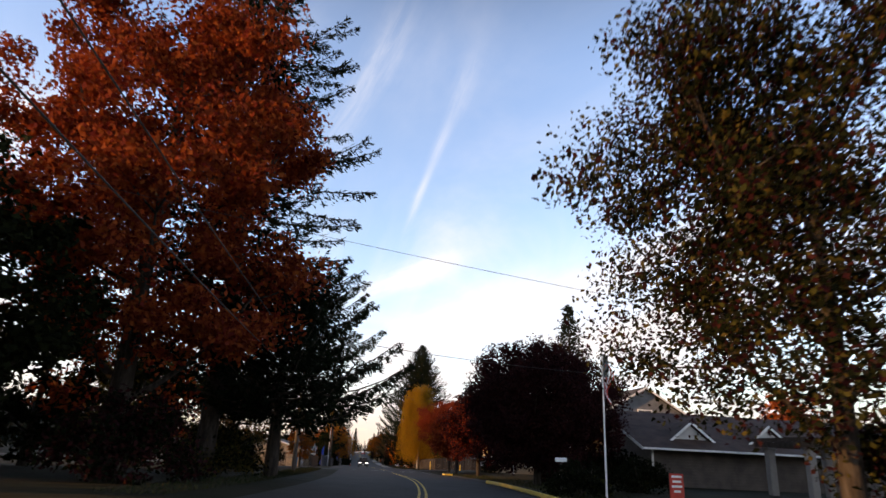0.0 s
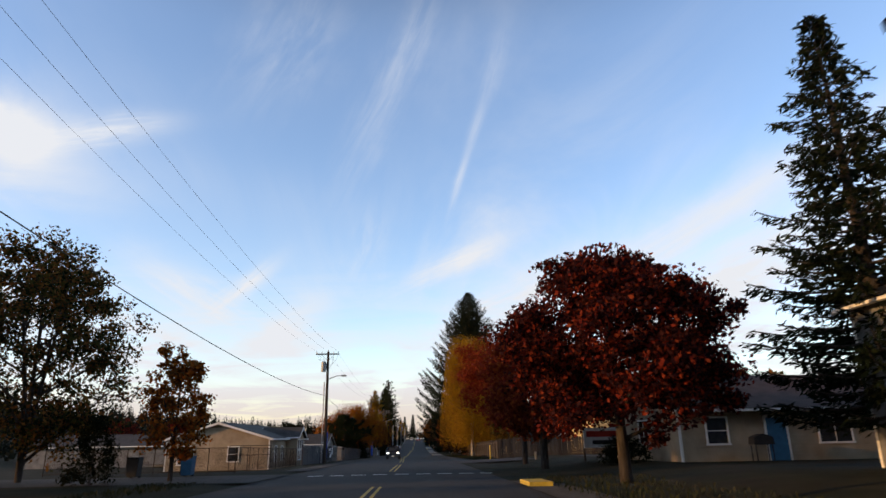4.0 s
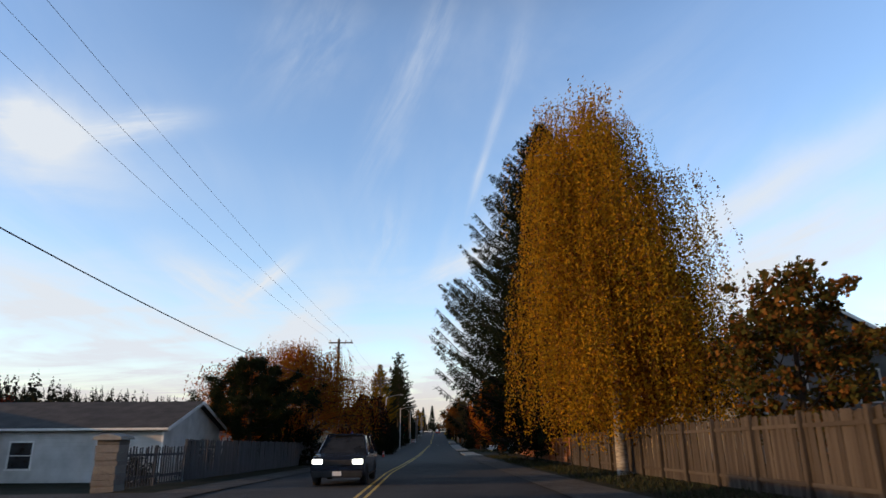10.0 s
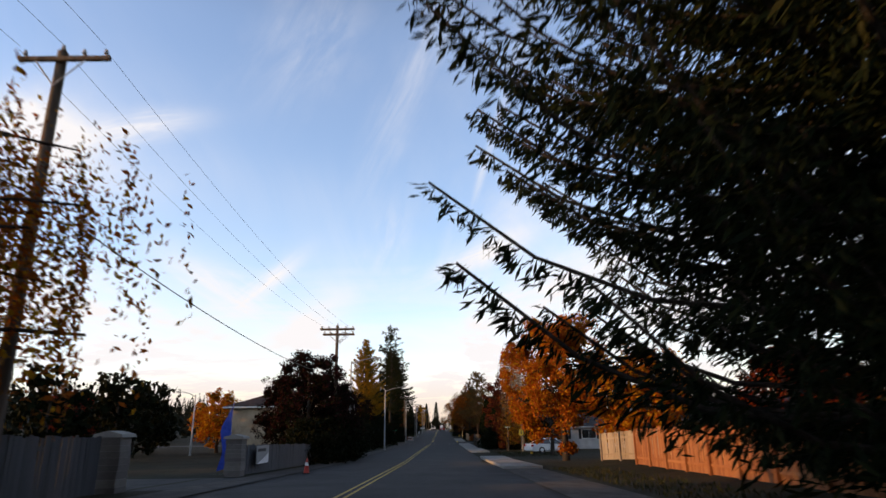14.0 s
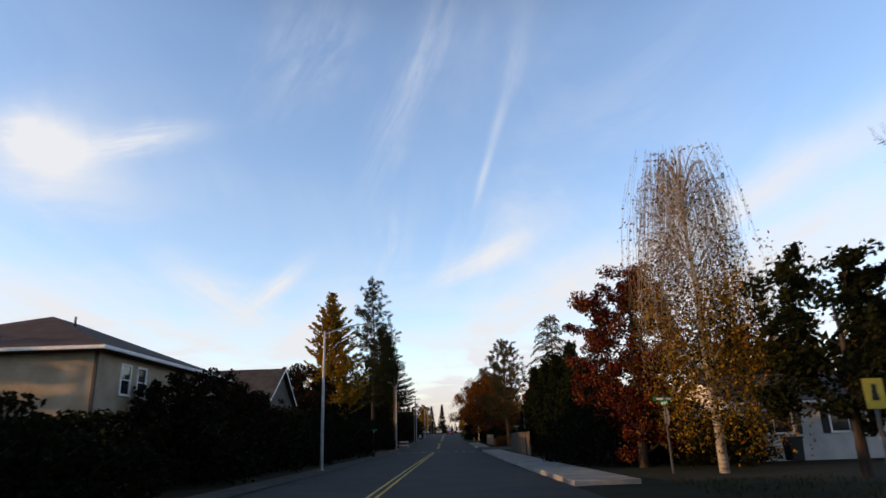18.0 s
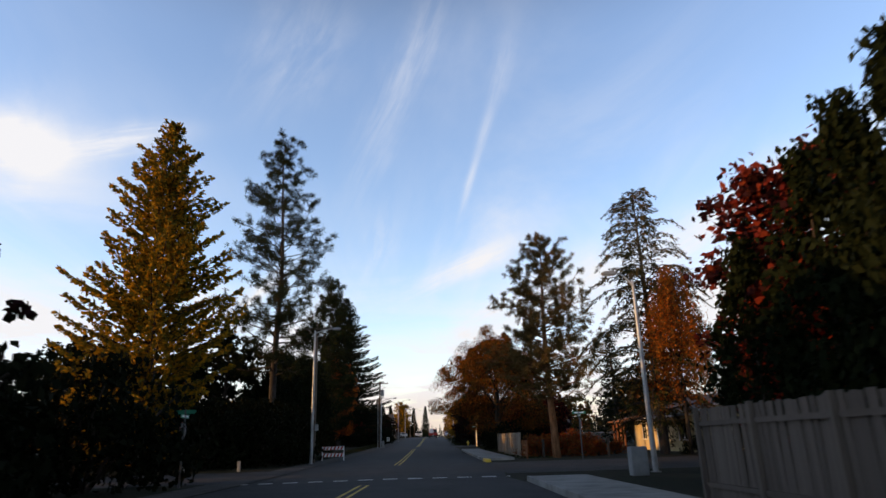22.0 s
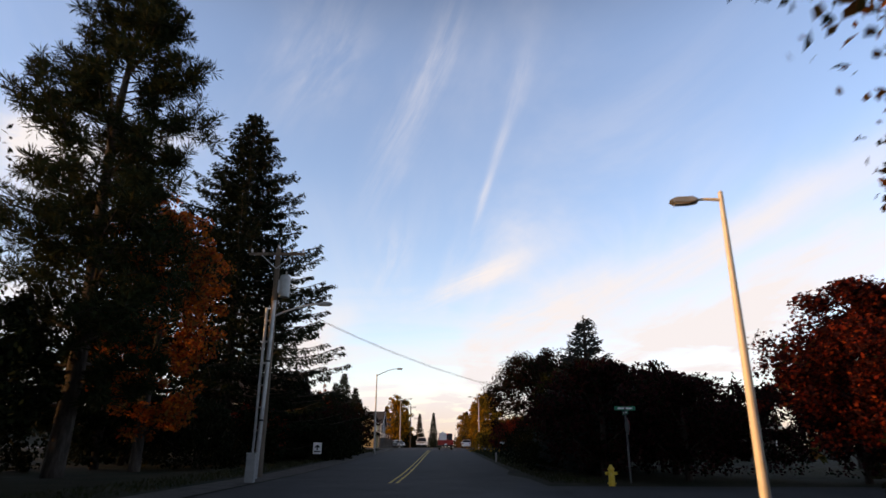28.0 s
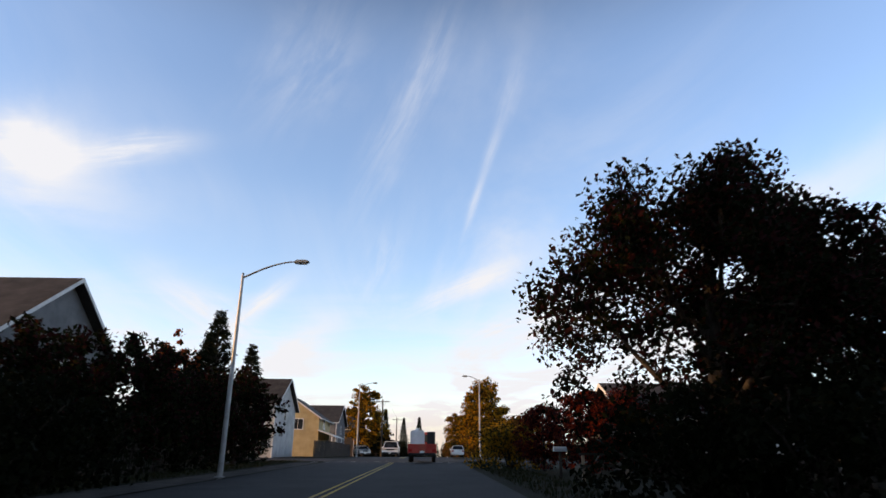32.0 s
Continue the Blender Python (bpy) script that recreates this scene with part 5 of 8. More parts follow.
def car(name, label, paint, x, y, turn, length=4.7, width=1.8, h=1.45, style="sedan", lights=False, z=None):
    """A car built from a shaped lower body, a tapered cabin with glass, wheels, lamps, mirrors and bumpers. Its front points to -y."""
    root = thing(name, label, "car", at=(x, y, (height(y) if z is None else z) + 0.01), turn=turn)
    L, W = length / 2, width / 2
    if style == "sedan":
        side = [(-L, 0.38), (-L + 0.04, 0.66), (-L + 0.25, 0.76), (-L * 0.42, 0.92), (L * 0.62, 0.95), (L - 0.12, 0.93), (L, 0.7), (L - 0.02, 0.35), (L * 0.9, 0.24), (-L * 0.92, 0.22)]
        cab = [(-L * 0.45, 0.90), (-L * 0.10, h - 0.03), (L * 0.05, h), (L * 0.36, h - 0.05), (L * 0.72, 0.93)]
    elif style == "suv":
        side = [(-L, 0.45), (-L + 0.03, 0.85), (-L + 0.2, 0.98), (-L * 0.45, 1.08), (L * 0.9, 1.10), (L, 1.0), (L, 0.5), (L * 0.93, 0.32), (-L * 0.93, 0.30)]
        cab = [(-L * 0.48, 1.05), (-L * 0.20, h - 0.05), (0, h), (L * 0.85, h - 0.03), (L * 0.97, 1.07)]
    else:
        side = [(-L, 0.5), (-L + 0.03, 0.9), (-L + 0.2, 1.02), (-L * 0.42, 1.08), (L * 0.98, 1.10), (L, 1.0), (L, 0.55), (L * 0.93, 0.42), (-L * 0.93, 0.38)]
        cab = [(-L * 0.44, 1.05), (-L * 0.20, h - 0.04), (-L * 0.05, h), (L * 0.18, h - 0.03), (L * 0.26, 1.08)]
    bm = prism(side, -W, W, "x")
    bmesh.ops.bevel(bm, geom=[e for e in bm.edges if abs(abs(e.verts[0].co.x) - W) < 0.01 and abs(abs(e.verts[1].co.x) - W) < 0.01 and abs(e.verts[0].co.x - e.verts[1].co.x) < 0.01], offset=0.07, segments=3, affect="EDGES")
    body = part("body", bm, MAT[paint], root, smooth=False)

    def cabin(inset, shrink, lower):
        bm = bmesh.new()
        a, b = [], []
        zb = cab[0][1]
        for y_, z_ in cab:
            f = (z_ - zb) / (h - zb)
            w = W - 0.06 - 0.20 * f - inset
            yy = y_ * shrink + (1 - shrink) * 0.1
            a.append(bm.verts.new((-w, yy, z_ - lower * f))), b.append(bm.verts.new((w, yy, z_ - lower * f)))
        fs = [bm.faces.new(a), bm.faces.new(b[::-1])]
        for i in range(len(cab)):
            j = (i + 1) % len(cab)
            fs.append(bm.faces.new((a[i], b[i], b[j], a[j])))
        bmesh.ops.recalc_face_normals(bm, faces=fs)
        return bm

    part("cabin_glass", cabin(0.0, 1.0, 0.05), MAT["glass"], root, "dark tinted car glass")
    zr = h - 0.055
    roof_y = [p for p in cab if p[1] > h - 0.08]
    part("roof", box(-W + 0.24, W - 0.24, roof_y[0][0] - 0.04, roof_y[-1][0] + 0.05, zr - 0.01, h + 0.012, 0.03), MAT[paint], root)
    zb = cab[0][1]
    ends = [(cab[0], cab[1]), (cab[-1], cab[-2])]
    midp = 0.5 * (roof_y[0][0] + roof_y[-1][0]) + 0.1
    for s in (-1, 1):
        for p, q in ends:
            f0, f1 = 0.0, (q[1] - zb) / (h - zb)
            part("pillar", rod((s * (W - 0.05), p[0], p[1] - 0.02), (s * (W - 0.245), q[0], q[1] - 0.02), 0.04, sides=6), MAT[paint], root)
        part("pillar", rod((s * (W - 0.045), midp, zb), (s * (W - 0.24), midp + 0.02, h - 0.05), 0.035, sides=6), MAT[paint], root)
        mir = part("mirror", box(*sorted((s * (W - 0.02), s * (W + 0.17))), cab[0][0] + 0.22, cab[0][0] + 0.32, zb - 0.02, zb + 0.13, 0.02), MAT[paint], root)
        part("door_handle", box(*sorted((s * (W + 0.001), s * (W + 0.03))), 0.25, 0.42, zb - 0.16, zb - 0.12), MAT["chrome"], root)
        part("sill_strip", box(*sorted((s * (W - 0.01), s * (W + 0.012))), -L * 0.5, L * 0.5, 0.30, 0.36), MAT["black"], root)
        hl = part("headlight", box(*sorted((s * (W - 0.42), s * (W - 0.06))), -L - 0.015, -L + 0.1, side[1][1] - 0.12, side[1][1] + 0.04, 0.02), MAT["headlight" if lights else "porcelain"], root)
        part("tail_light", box(*sorted((s * (W - 0.36), s * (W - 0.05))), L - 0.1, L + 0.012, side[5][1] - 0.26, side[5][1] - 0.06, 0.02), MAT["taillight"], root)
    part("front_bumper", box(-W + 0.04, W - 0.04, -L - 0.06, -L + 0.12, 0.3, 0.52, 0.04), MAT["black" if style != "sedan" else paint], root)
    part("rear_bumper", box(-W + 0.04, W - 0.04, L - 0.12, L + 0.06, 0.34, 0.56, 0.04), MAT["chrome" if style == "pickup" else paint], root)
    part("grille", box(-W + 0.45, W - 0.45, -L - 0.02, -L + 0.05, side[1][1] - 0.16, side[1][1] + 0.02, 0.01), MAT["black"], root)
    part("number_plate", box(-0.15, 0.15, L + 0.058, L + 0.07, 0.62, 0.77) if style != "sedan" else box(-0.15, 0.15, L + 0.002, L + 0.014, 0.72, 0.86), MAT["white"], root)
    part("number_plate", box(-0.15, 0.15, -L - 0.074, -L - 0.061, 0.36, 0.5), MAT["white"], root)
    r = 0.33 if style == "sedan" else 0.38
    for s in (-1, 1):
        for yy in (-L * 0.62, L * 0.60):
            wheel(root, s * (W - 0.09), yy, r, 0.22, s)
    return root


# ---- road layout ----
side_street(70.5, 78.5, -45, WEST + 0.1)
side_street(96.0, 106.5, EAST - 0.1, 60)
side_street(122.0, 129.0, -32, WEST + 0.1)
side_street(174.0, 181.5, -40, WEST + 0.1)
side_street(281.5, 292.5, EAST - 0.1, 70)
side_street(280.5, 290.0, -60, WEST + 0.1)
side_street(342.5, 350.5, EAST - 0.1, 70)
side_street(421.0, 431.0, EAST - 0.1, 70)
side_street(421.0, 431.0, -70, WEST + 0.1)
for off in (-0.13, 0.13):
    for a, b in ((-60, 68), (80, 97), (106, 278), (293, 340), (352, 420), (434, 620)):
        line(off, a, b, 0.10, MAT["paint_yellow"], "double yellow centre line on the road")
for i in range(9):
    crossbar(76.2, WEST + 1.4 + i * 1.06, WEST + 2.1 + i * 1.06, 0.55, MAT["paint_white"], "white dashed line across the road")
for i in range(13):
    crossbar(280.3, WEST - 1.4 + i * 0.95, WEST - 0.85 + i * 0.95, 0.34, MAT["paint_white"], "white crosswalk dash across the road")
for i in range(12):
    crossbar(420.3, WEST - 1.2 + i * 0.95, WEST - 0.65 + i * 0.95, 0.34, MAT["paint_white"], "white crosswalk dash across the road")
crossbar(186.0, WEST - 4.5, WEST - 1.2, 0.12, MAT["paint_white"], "white line at the gateway")

# shoulders, pavements and kerbs
sheet("gravel_shoulder", MAT["gravel"], [EAST - 0.05, EAST + 0.8, EAST + 1.9], list(range(104, 200, 4)), lambda x, y: max(height(y) - 0.02, ground(x, y) + 0.006), "pale gravel shoulder beside the asphalt", "ground")
sheet("gravel_shoulder", MAT["gravel"], [WEST - 1.5, WEST - 0.7, WEST + 0.05], list(range(84, 420, 4)), lambda x, y: ground(x, y) + 0.006, "narrow gravel shoulder beside the asphalt", "ground")
sheet("gravel_shoulder", MAT["gravel"], [EAST - 0.05, EAST + 0.7, EAST + 1.4], list(range(-20, 72, 4)), lambda x, y: ground(x, y) + 0.006, "earth and gravel shoulder beside the asphalt", "ground")
slab(EAST + 0.17, EAST + 2.0, 187, 208, 0.13, "pavement", MAT["concrete"], "pale concrete pavement with joints", "pavement", 1.8)
slab(EAST + 0.17, EAST + 2.0, 224, 277, 0.13, "pavement", MAT["concrete"], "pale concrete pavement with joints", "pavement", 1.8)
slab(EAST + 0.17, EAST + 2.0, 296, 326, 0.13, "pavement", MAT["concrete"], "pale concrete pavement with joints", "pavement", 1.8)
slab(EAST, EAST + 0.165, 187, 208, 0.14, "kerb", MAT["concrete"], "concrete kerb of the pavement", "kerb", 3.0)
slab(EAST, EAST + 0.165, 224, 277, 0.14, "kerb", MAT["concrete"], "concrete kerb of the pavement", "kerb", 3.0)
slab(EAST, EAST + 0.165, 296, 326, 0.14, "kerb", MAT["concrete"], "concrete kerb of the pavement", "kerb", 3.0)
slab(EAST, EAST + 0.17, 22, 44, 0.14, "kerb", MAT["yellow_paint"], "yellow painted kerb", "kerb", 3.0)
slab(EAST + 0.05, EAST + 0.8, 64.5, 66.5, 0.14, "kerb", MAT["yellow_paint"], "yellow painted kerb end", "kerb", 2.0)
slab(EAST, EAST + 0.3, 293.6, 296, 0.15, "kerb", MAT["yellow_paint"], "yellow painted kerb end", "kerb", 3.0)

# ---- the first bend ----
stand(broadleaf("maple_tree", "tall maple with orange and red autumn leaves", ["orange_red", "orange_red", "red"], 24, 7.8, trunk=0.45, leaves=54000, size=0.22, seed=11, low=0.13, limbs=14), -13.9, 29.5, 20)
stand(broadleaf("maple_tree", "dark green tree at the roadside garden", ["dark", "green"], 11, 5.5, trunk=0.3, leaves=12000, size=0.24, seed=12, low=0.1), -18.5, 22, 50)
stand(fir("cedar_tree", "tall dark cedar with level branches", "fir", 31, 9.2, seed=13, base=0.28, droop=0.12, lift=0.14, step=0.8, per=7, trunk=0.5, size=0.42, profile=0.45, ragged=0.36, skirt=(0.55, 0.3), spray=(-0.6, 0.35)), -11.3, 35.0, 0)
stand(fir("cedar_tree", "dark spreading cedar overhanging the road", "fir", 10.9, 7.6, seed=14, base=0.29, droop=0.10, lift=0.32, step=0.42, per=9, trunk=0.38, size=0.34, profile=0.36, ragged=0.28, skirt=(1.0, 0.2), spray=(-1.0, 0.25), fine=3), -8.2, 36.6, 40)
stand(bush("shrub", "dark red shrub under the maple", ["purple", "dark"], 3.2, 3.0, seed=15, leaves=6000, size=0.2), -12.5, 27, 0)
stand(bush("shrub", "dark green garden shrub", ["dark", "olive"], 2.6, 2.6, seed=16, leaves=4500, size=0.18), -11.0, 36.5, 0)
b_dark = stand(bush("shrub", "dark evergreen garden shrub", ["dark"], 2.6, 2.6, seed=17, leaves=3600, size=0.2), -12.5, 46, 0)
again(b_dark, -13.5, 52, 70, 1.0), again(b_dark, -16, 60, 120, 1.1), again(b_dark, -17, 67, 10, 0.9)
# the first two evergreens are added to shade the maple's lower half
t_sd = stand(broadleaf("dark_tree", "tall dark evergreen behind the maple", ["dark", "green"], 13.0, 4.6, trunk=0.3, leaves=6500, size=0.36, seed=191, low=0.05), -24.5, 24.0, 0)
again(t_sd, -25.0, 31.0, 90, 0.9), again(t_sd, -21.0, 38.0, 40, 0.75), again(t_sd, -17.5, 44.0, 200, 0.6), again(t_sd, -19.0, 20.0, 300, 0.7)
house("bungalow", "low dark bungalow behind the garden trees", -34, -23, 24, 38, 2.6, 4.6, "side_brown", "shingle", "y", windows=[("x+", 28, 1.5, 1.0, 1.2, "v"), ("x+", 33, 1.5, 1.0, 1.2, "v"), ("y-", -27, 1.6, 1.0, 1.2, "v")])
stand(broadleaf("street_tree", "large street tree with brown olive leaves", ["olive", "dark", "purple", "dark"], 10.4, 5.2, trunk=0.2, leaves=52000, size=0.10, seed=18, low=0.16, limbs=13, fuzz=0.75), 4.7, 11.7, 0)
stand(broadleaf("plum_tree", "round purple leaved plum tree on the lawn", ["purple"], 8.9, 5.15, trunk=0.22, leaves=66000, size=0.14, seed=19, low=0.08, limbs=13, fuzz=0.45, dense=5), 7.7, 42.0, 0)
# community building with pergola
h_a = house("community_hall", "low brown hall with a broad shingle roof", 15.0, 42, 41, 53, 2.6, 4.9, "side_brown", "shingle_brown", "x", over=1.1, windows=[("y-", 28, 1.8, 0.9, 1.3, "v")])
for gx in (18.0, 23.5):
    part("dormer", prism([(gx - 1.3, 2.9), (gx + 1.3, 2.9), (gx, 3.95)], 41.6, 44.6, "y"), MAT["side_white"], h_a)
    for s in (-1, 1):
        part("dormer_roof", prism([(gx + s * 1.55, 2.75), (gx, 4.0), (gx, 4.15), (gx + s * 1.55, 2.9)], 41.3, 44.8, "y"), MAT["shingle_brown"], h_a)
        part("fascia", prism([(gx + s * 1.58, 2.72), (gx, 3.98), (gx, 4.17), (gx + s * 1.58, 2.91)], 41.26, 41.297, "y"), MAT["trim"], h_a)
stand(broadleaf("maple_tree", "orange maple behind the hall roofs", ["orange", "orange_red"], 11.5, 4.6, trunk=0.25, leaves=6000, size=0.3, seed=193, low=0.12), 52.0, 78.0, 0)
house("gabled_house", "tall grey gabled house behind the hall", 17.0, 25.5, 55, 65, 5.4, 7.9, "side_grey", "shingle", "y", windows=[("y-", 21.2, 1.2, 5.0, 1.0, "v")])
pergola = thing("pergola", "brown timber pergola on pale stone columns", "pergola", at=(0, 0, ground(21, 33)))
for px_ in (18.8, 22.2, 25.8, 29.2):
    for py_ in (31.4, 34.6):
        part("column", box(px_ - 0.2, px_ + 0.2, py_ - 0.2, py_ + 0.2, -0.1, 2.35, 0.03), MAT["stone"], pergola)
        part("capital", box(px_ - 0.28, px_ + 0.28, py_ - 0.28, py_ + 0.28, 2.35, 2.47, 0.02), MAT["stone"], pergola)
for py_ in (31.4, 34.6):
    part("beam", box(18.0, 30.0, py_ - 0.1, py_ + 0.1, 2.47, 2.75, 0.01), MAT["pole_dark"], pergola)
for k in range(16):
    part("rafter", box(18.1 + k * 0.78, 18.18 + k * 0.78, 30.6, 35.4, 2.75, 2.93), MAT["pole_dark"], pergola)
# flag pole with a limp flag
fp = thing("flagpole", "white flagpole with a hanging striped flag", "flagpole", at=(6.5, 27.5, ground(6.5, 27.5)))
part("pole", rod((0, 0, -0.2), (0, 0, 6.1), 0.045, 0.03), MAT["white"], fp)
part("ball", rod((0, 0, 6.1), (0, 0, 6.2), 0.05, 0.03), MAT["yellow_paint"], fp)
rng_f = random.Random(5)
for k in range(9):
    bm = bmesh.new()
    cols = []
    for j in range(9):
        z = 5.95 - j * 0.2
        dx = 0.03 + 0.055 * k * (0.6 + 0.4 * math.sin(j * 0.8)) + 0.02 * math.sin(k * 1.7 + j)
        dy = 0.05 * math.sin(k * 1.9 + j * 0.5)
        cols.append((dx, dy, z - 0.06 * k))
    for j in range(8):
        (a0, b0, c0), (a1, b1, c1) = cols[j], cols[j + 1]
        v = [bm.verts.new(p) for p in ((a0, b0, c0), (a1, b1, c1), (a1 + 0.058, b1 + 0.03, c1), (a0 + 0.058, b0 + 0.03, c0))]
        bm.faces.new(v)
    part("stripe", bm, MAT["red_paint"] if k % 2 == 0 else MAT["white"], fp)
part("canton", box(0.03, 0.25, -0.06, 0.02, 5.0, 5.95, 0.01), MAT["car_dark"], fp)
# mailbox, sign and shrubs by the hall
def mailbox(x, y, turn, label, post="wood_grey", rise=0.0):
    root = thing("mailbox", label, "mailbox", at=(x, y, ground(x, y) + rise), turn=turn)
    part("post", box(-0.05, 0.05, -0.05, 0.05, -0.2 - rise, 1.02, 0.005), MAT[post], root)
    out = [(-0.09, 1.03), (0.09, 1.03), (0.09, 1.13)] + [(0.09 * math.cos(a), 1.13 + 0.09 * math.sin(a)) for a in (0.5, 1.0, 1.57, 2.1, 2.6)] + [(-0.09, 1.13)]
    part("box", prism(out, -0.26, 0.26, "y"), MAT["white"], root)
    part("door", prism([(u * 0.97, 1.03 + (z - 1.03) * 0.97) for u, z in out], -0.275, -0.262, "y"), MAT["galv"], root)
    part("flag", box(0.092, 0.10, -0.1, 0.1, 1.1, 1.16), MAT["red_paint"], root)
    return root
mailbox(5.70, 31.0, 90, "white mailbox on a timber post", rise=0.4)
rs = thing("notice_board", "red notice sign with white lettering bars on posts", "sign", at=(8.6, 25.6, ground(8.6, 25.6)), turn=12)
part("board", box(-0.33, 0.33, -0.02, 0.02, 0.25, 1.15, 0.01), MAT["red_paint"], rs)
for s in (-0.28, 0.28):
    part("post", box(s - 0.03, s + 0.03, 0.02, 0.08, -0.2, 1.15), MAT["wood_grey"], rs)
for k, w in enumerate((0.24, 0.2, 0.24, 0.16)):
    part("text_bar", box(-w, w, -0.028, -0.021, 1.0 - k * 0.18, 1.08 - k * 0.18), MAT["white"], rs)
s_dark = stand(bush("shrub", "clipped dark round shrub", ["dark"], 1.5, 1.5, seed=21, leaves=3500, size=0.13), 5.8, 29.0, 0)
# the first three copies are added to block the sunlit hall wall
again(s_dark, 13.6, 43.6, 30, 1.5), again(s_dark, 13.4, 47.2, 130, 1.6), again(s_dark, 13.6, 50.8, 230, 1.5), again(s_dark, 10.5, 33, 30, 1.1), again(s_dark, 13.0, 37.5, 60, 0.9)
stand(bush("shrub", "small shrub with yellow green leaves", ["thuja_gold"], 0.9, 0.6, seed=22, leaves=1200, size=0.1), 7.4, 30.8, 0)

# ---- utility poles and cables of the first stretch ----
pa = utility_pole(-8.5, 53.4, 10.85, "grey timber utility pole with one sided cross-arm and lamp", arms=((0.35, 0.1, 2.9),), trans=(8.4, 1), lamp=(7.45, 1.4, 0.45, -0.2), loops=1)
pb = utility_pole(-7.7, 107.8, 10.8, "dark timber utility pole with transformer, lamp and risers", arms=((0.25, 1.25, 1.15),), trans=(8.8, -1), lamp=(8.0, 1.3, 0.4, 0.0), mat="pole_dark", conduit=True, loops=2)
pc = utility_pole(-7.5, 166.4, 10.6, "grey timber utility pole among willow branches", arms=((0.3, 0.9, 1.3),))
pd = utility_pole(-7.1, 205.9, 10.9, "brown timber utility pole with double cross-arms", arms=((0.3, 1.45, 1.45), (0.75, 1.2, 1.45)), double=True, loops=2)
pe = utility_pole(-6.9, 302.4, 10.1, "grey timber utility pole with double cross-arms", arms=((0.4, 1.1, 1.2),), double=True, box_z=2.2, loops=2)
pf = utility_pole(-6.4, 356.0, 10.0, "grey timber utility pole with transformer and lamp bracket", arms=((0.3, 1.3, 1.3),), trans=(7.7, 1), lamp=(6.8, 2.0, 0.6, 0.0), conduit=True)
pg = utility_pole(-6.3, 490.0, 10.2, "far timber utility pole with cross-arm", arms=((0.4, 1.3, 1.3),))
ph = utility_pole(-6.3, 545.0, 10.2, "far timber utility pole with cross-arm", arms=((0.4, 1.3, 1.3),))


def top(x, y, z):
    return (x, y, ground(x, y) + z)


spans = [((-8.5, 53.4), (-7.7, 107.8)), ((-7.7, 107.8), (-7.5, 166.4)), ((-7.5, 166.4), (-7.1, 205.9))]
for z_ in (7.94, 9.55):
    cable((-8.6, -40.0, z_), (-8.4, 53.4, z_), 1.1, "thick black telephone cable between poles", 0.02)
for (xa, ya), (xb, yb) in spans:
    for dx in (-1.1, 0.0, 1.0):
        cable(top(xa + dx + (1.6 if ya == 53.4 else 0) * 0.5, ya, 10.7), top(xb + dx, yb, 10.8), 0.7, "thin overhead power cable", 0.0055)
for a, b, sag in (((-8.3, 53.4, 7.94), (-7.85, 107.8, 6.74), 0.75), ((-7.85, 107.8, 6.74), (-7.5, 166.4, 6.02), 1.03), ((-7.5, 166.4, 6.02), (-7.1, 205.9, 5.3), 0.7)):
    cable(a, b, sag, "thick black telephone cable between poles", 0.018)
cable((-14, 35, 9.6), (34, 35.5, 9.0), 1.8, "black service cable across the road", 0.016)
cable((-14, 22, 11.0), (30, 22, 6.2), 0.5, "black service cable across the road", 0.009)
for dz in (0.0, 0.06):
    cable((-6.4, 356, 6.98 - dz), (16.6, 379.1, 4.74 - dz), 1.74, "black service cable across the road", 0.009)
for (xa, ya), (xb, yb) in (((-6.3, 490), (-6.3, 545)),):
    for dx in (-1.1, 1.1):
        cable(top(xa + dx, ya, 9.9), top(xb + dx, yb, 9.9), 0.9, "thin overhead power cable", 0.0055)

# street lamps
street_lamp(-6.7, 212.0, 8.5, 2.1, "grey steel street lamp with a curved arm", 0.0)
street_lamp(-6.1, 241.6, 7.95, 2.3, "grey steel street lamp with a curved arm", 0.0)
street_lamp(-6.4, 299.1, 9.0, 1.2, "grey steel street lamp beside a utility pole", 0.0, rise=0.3)
street_lamp(10.05, 279.3, 7.3, 0.6, "pale steel street lamp by the crossing", math.pi)
rp = thing("riser_pole", "pale steel riser pole beside the timber pole", "pole", at=(-6.15, 354.6, ground(-6.15, 354.6)))
part("pole", rod((0, 0, -0.2), (0.1, 0.2, 7.2), 0.085, 0.075), MAT["galv"], rp)
part("cap", rod((0.1, 0.2, 7.2), (0.1, 0.2, 7.28), 0.09, 0.04), MAT["galv"], rp)
for z in (2.2, 4.6):
    part("strap", rod((0.1 * z / 7.2, 0.2 * z / 7.2, z), (0.1 * z / 7.2, 0.2 * z / 7.2, z + 0.08), 0.1), MAT["black"], rp)
street_lamp(7.7, 341.8, 6.95, 0.5, "cream steel street lamp at the side street", math.pi * 0.93, "cream_steel", rise=0.05)
street_lamp(-5.6, 395.4, 8.1, 2.1, "grey steel street lamp with a curved arm", 0.0, rise=0.75)
street_lamp(7.7, 437.5, 8.0, 1.2, "grey steel street lamp by the far crossing", math.pi)
street_lamp(-6.4, 450.0, 8.5, 1.6, "grey steel street lamp down the road", 0.0)
street_lamp(-23.0, 186.0, 8.0, 0.4, "pale street lamp on the park lane", 0.3)
street_lamp(-26.0, 225.0, 6.5, 1.6, "pale street lamp on the park lane", math.pi)

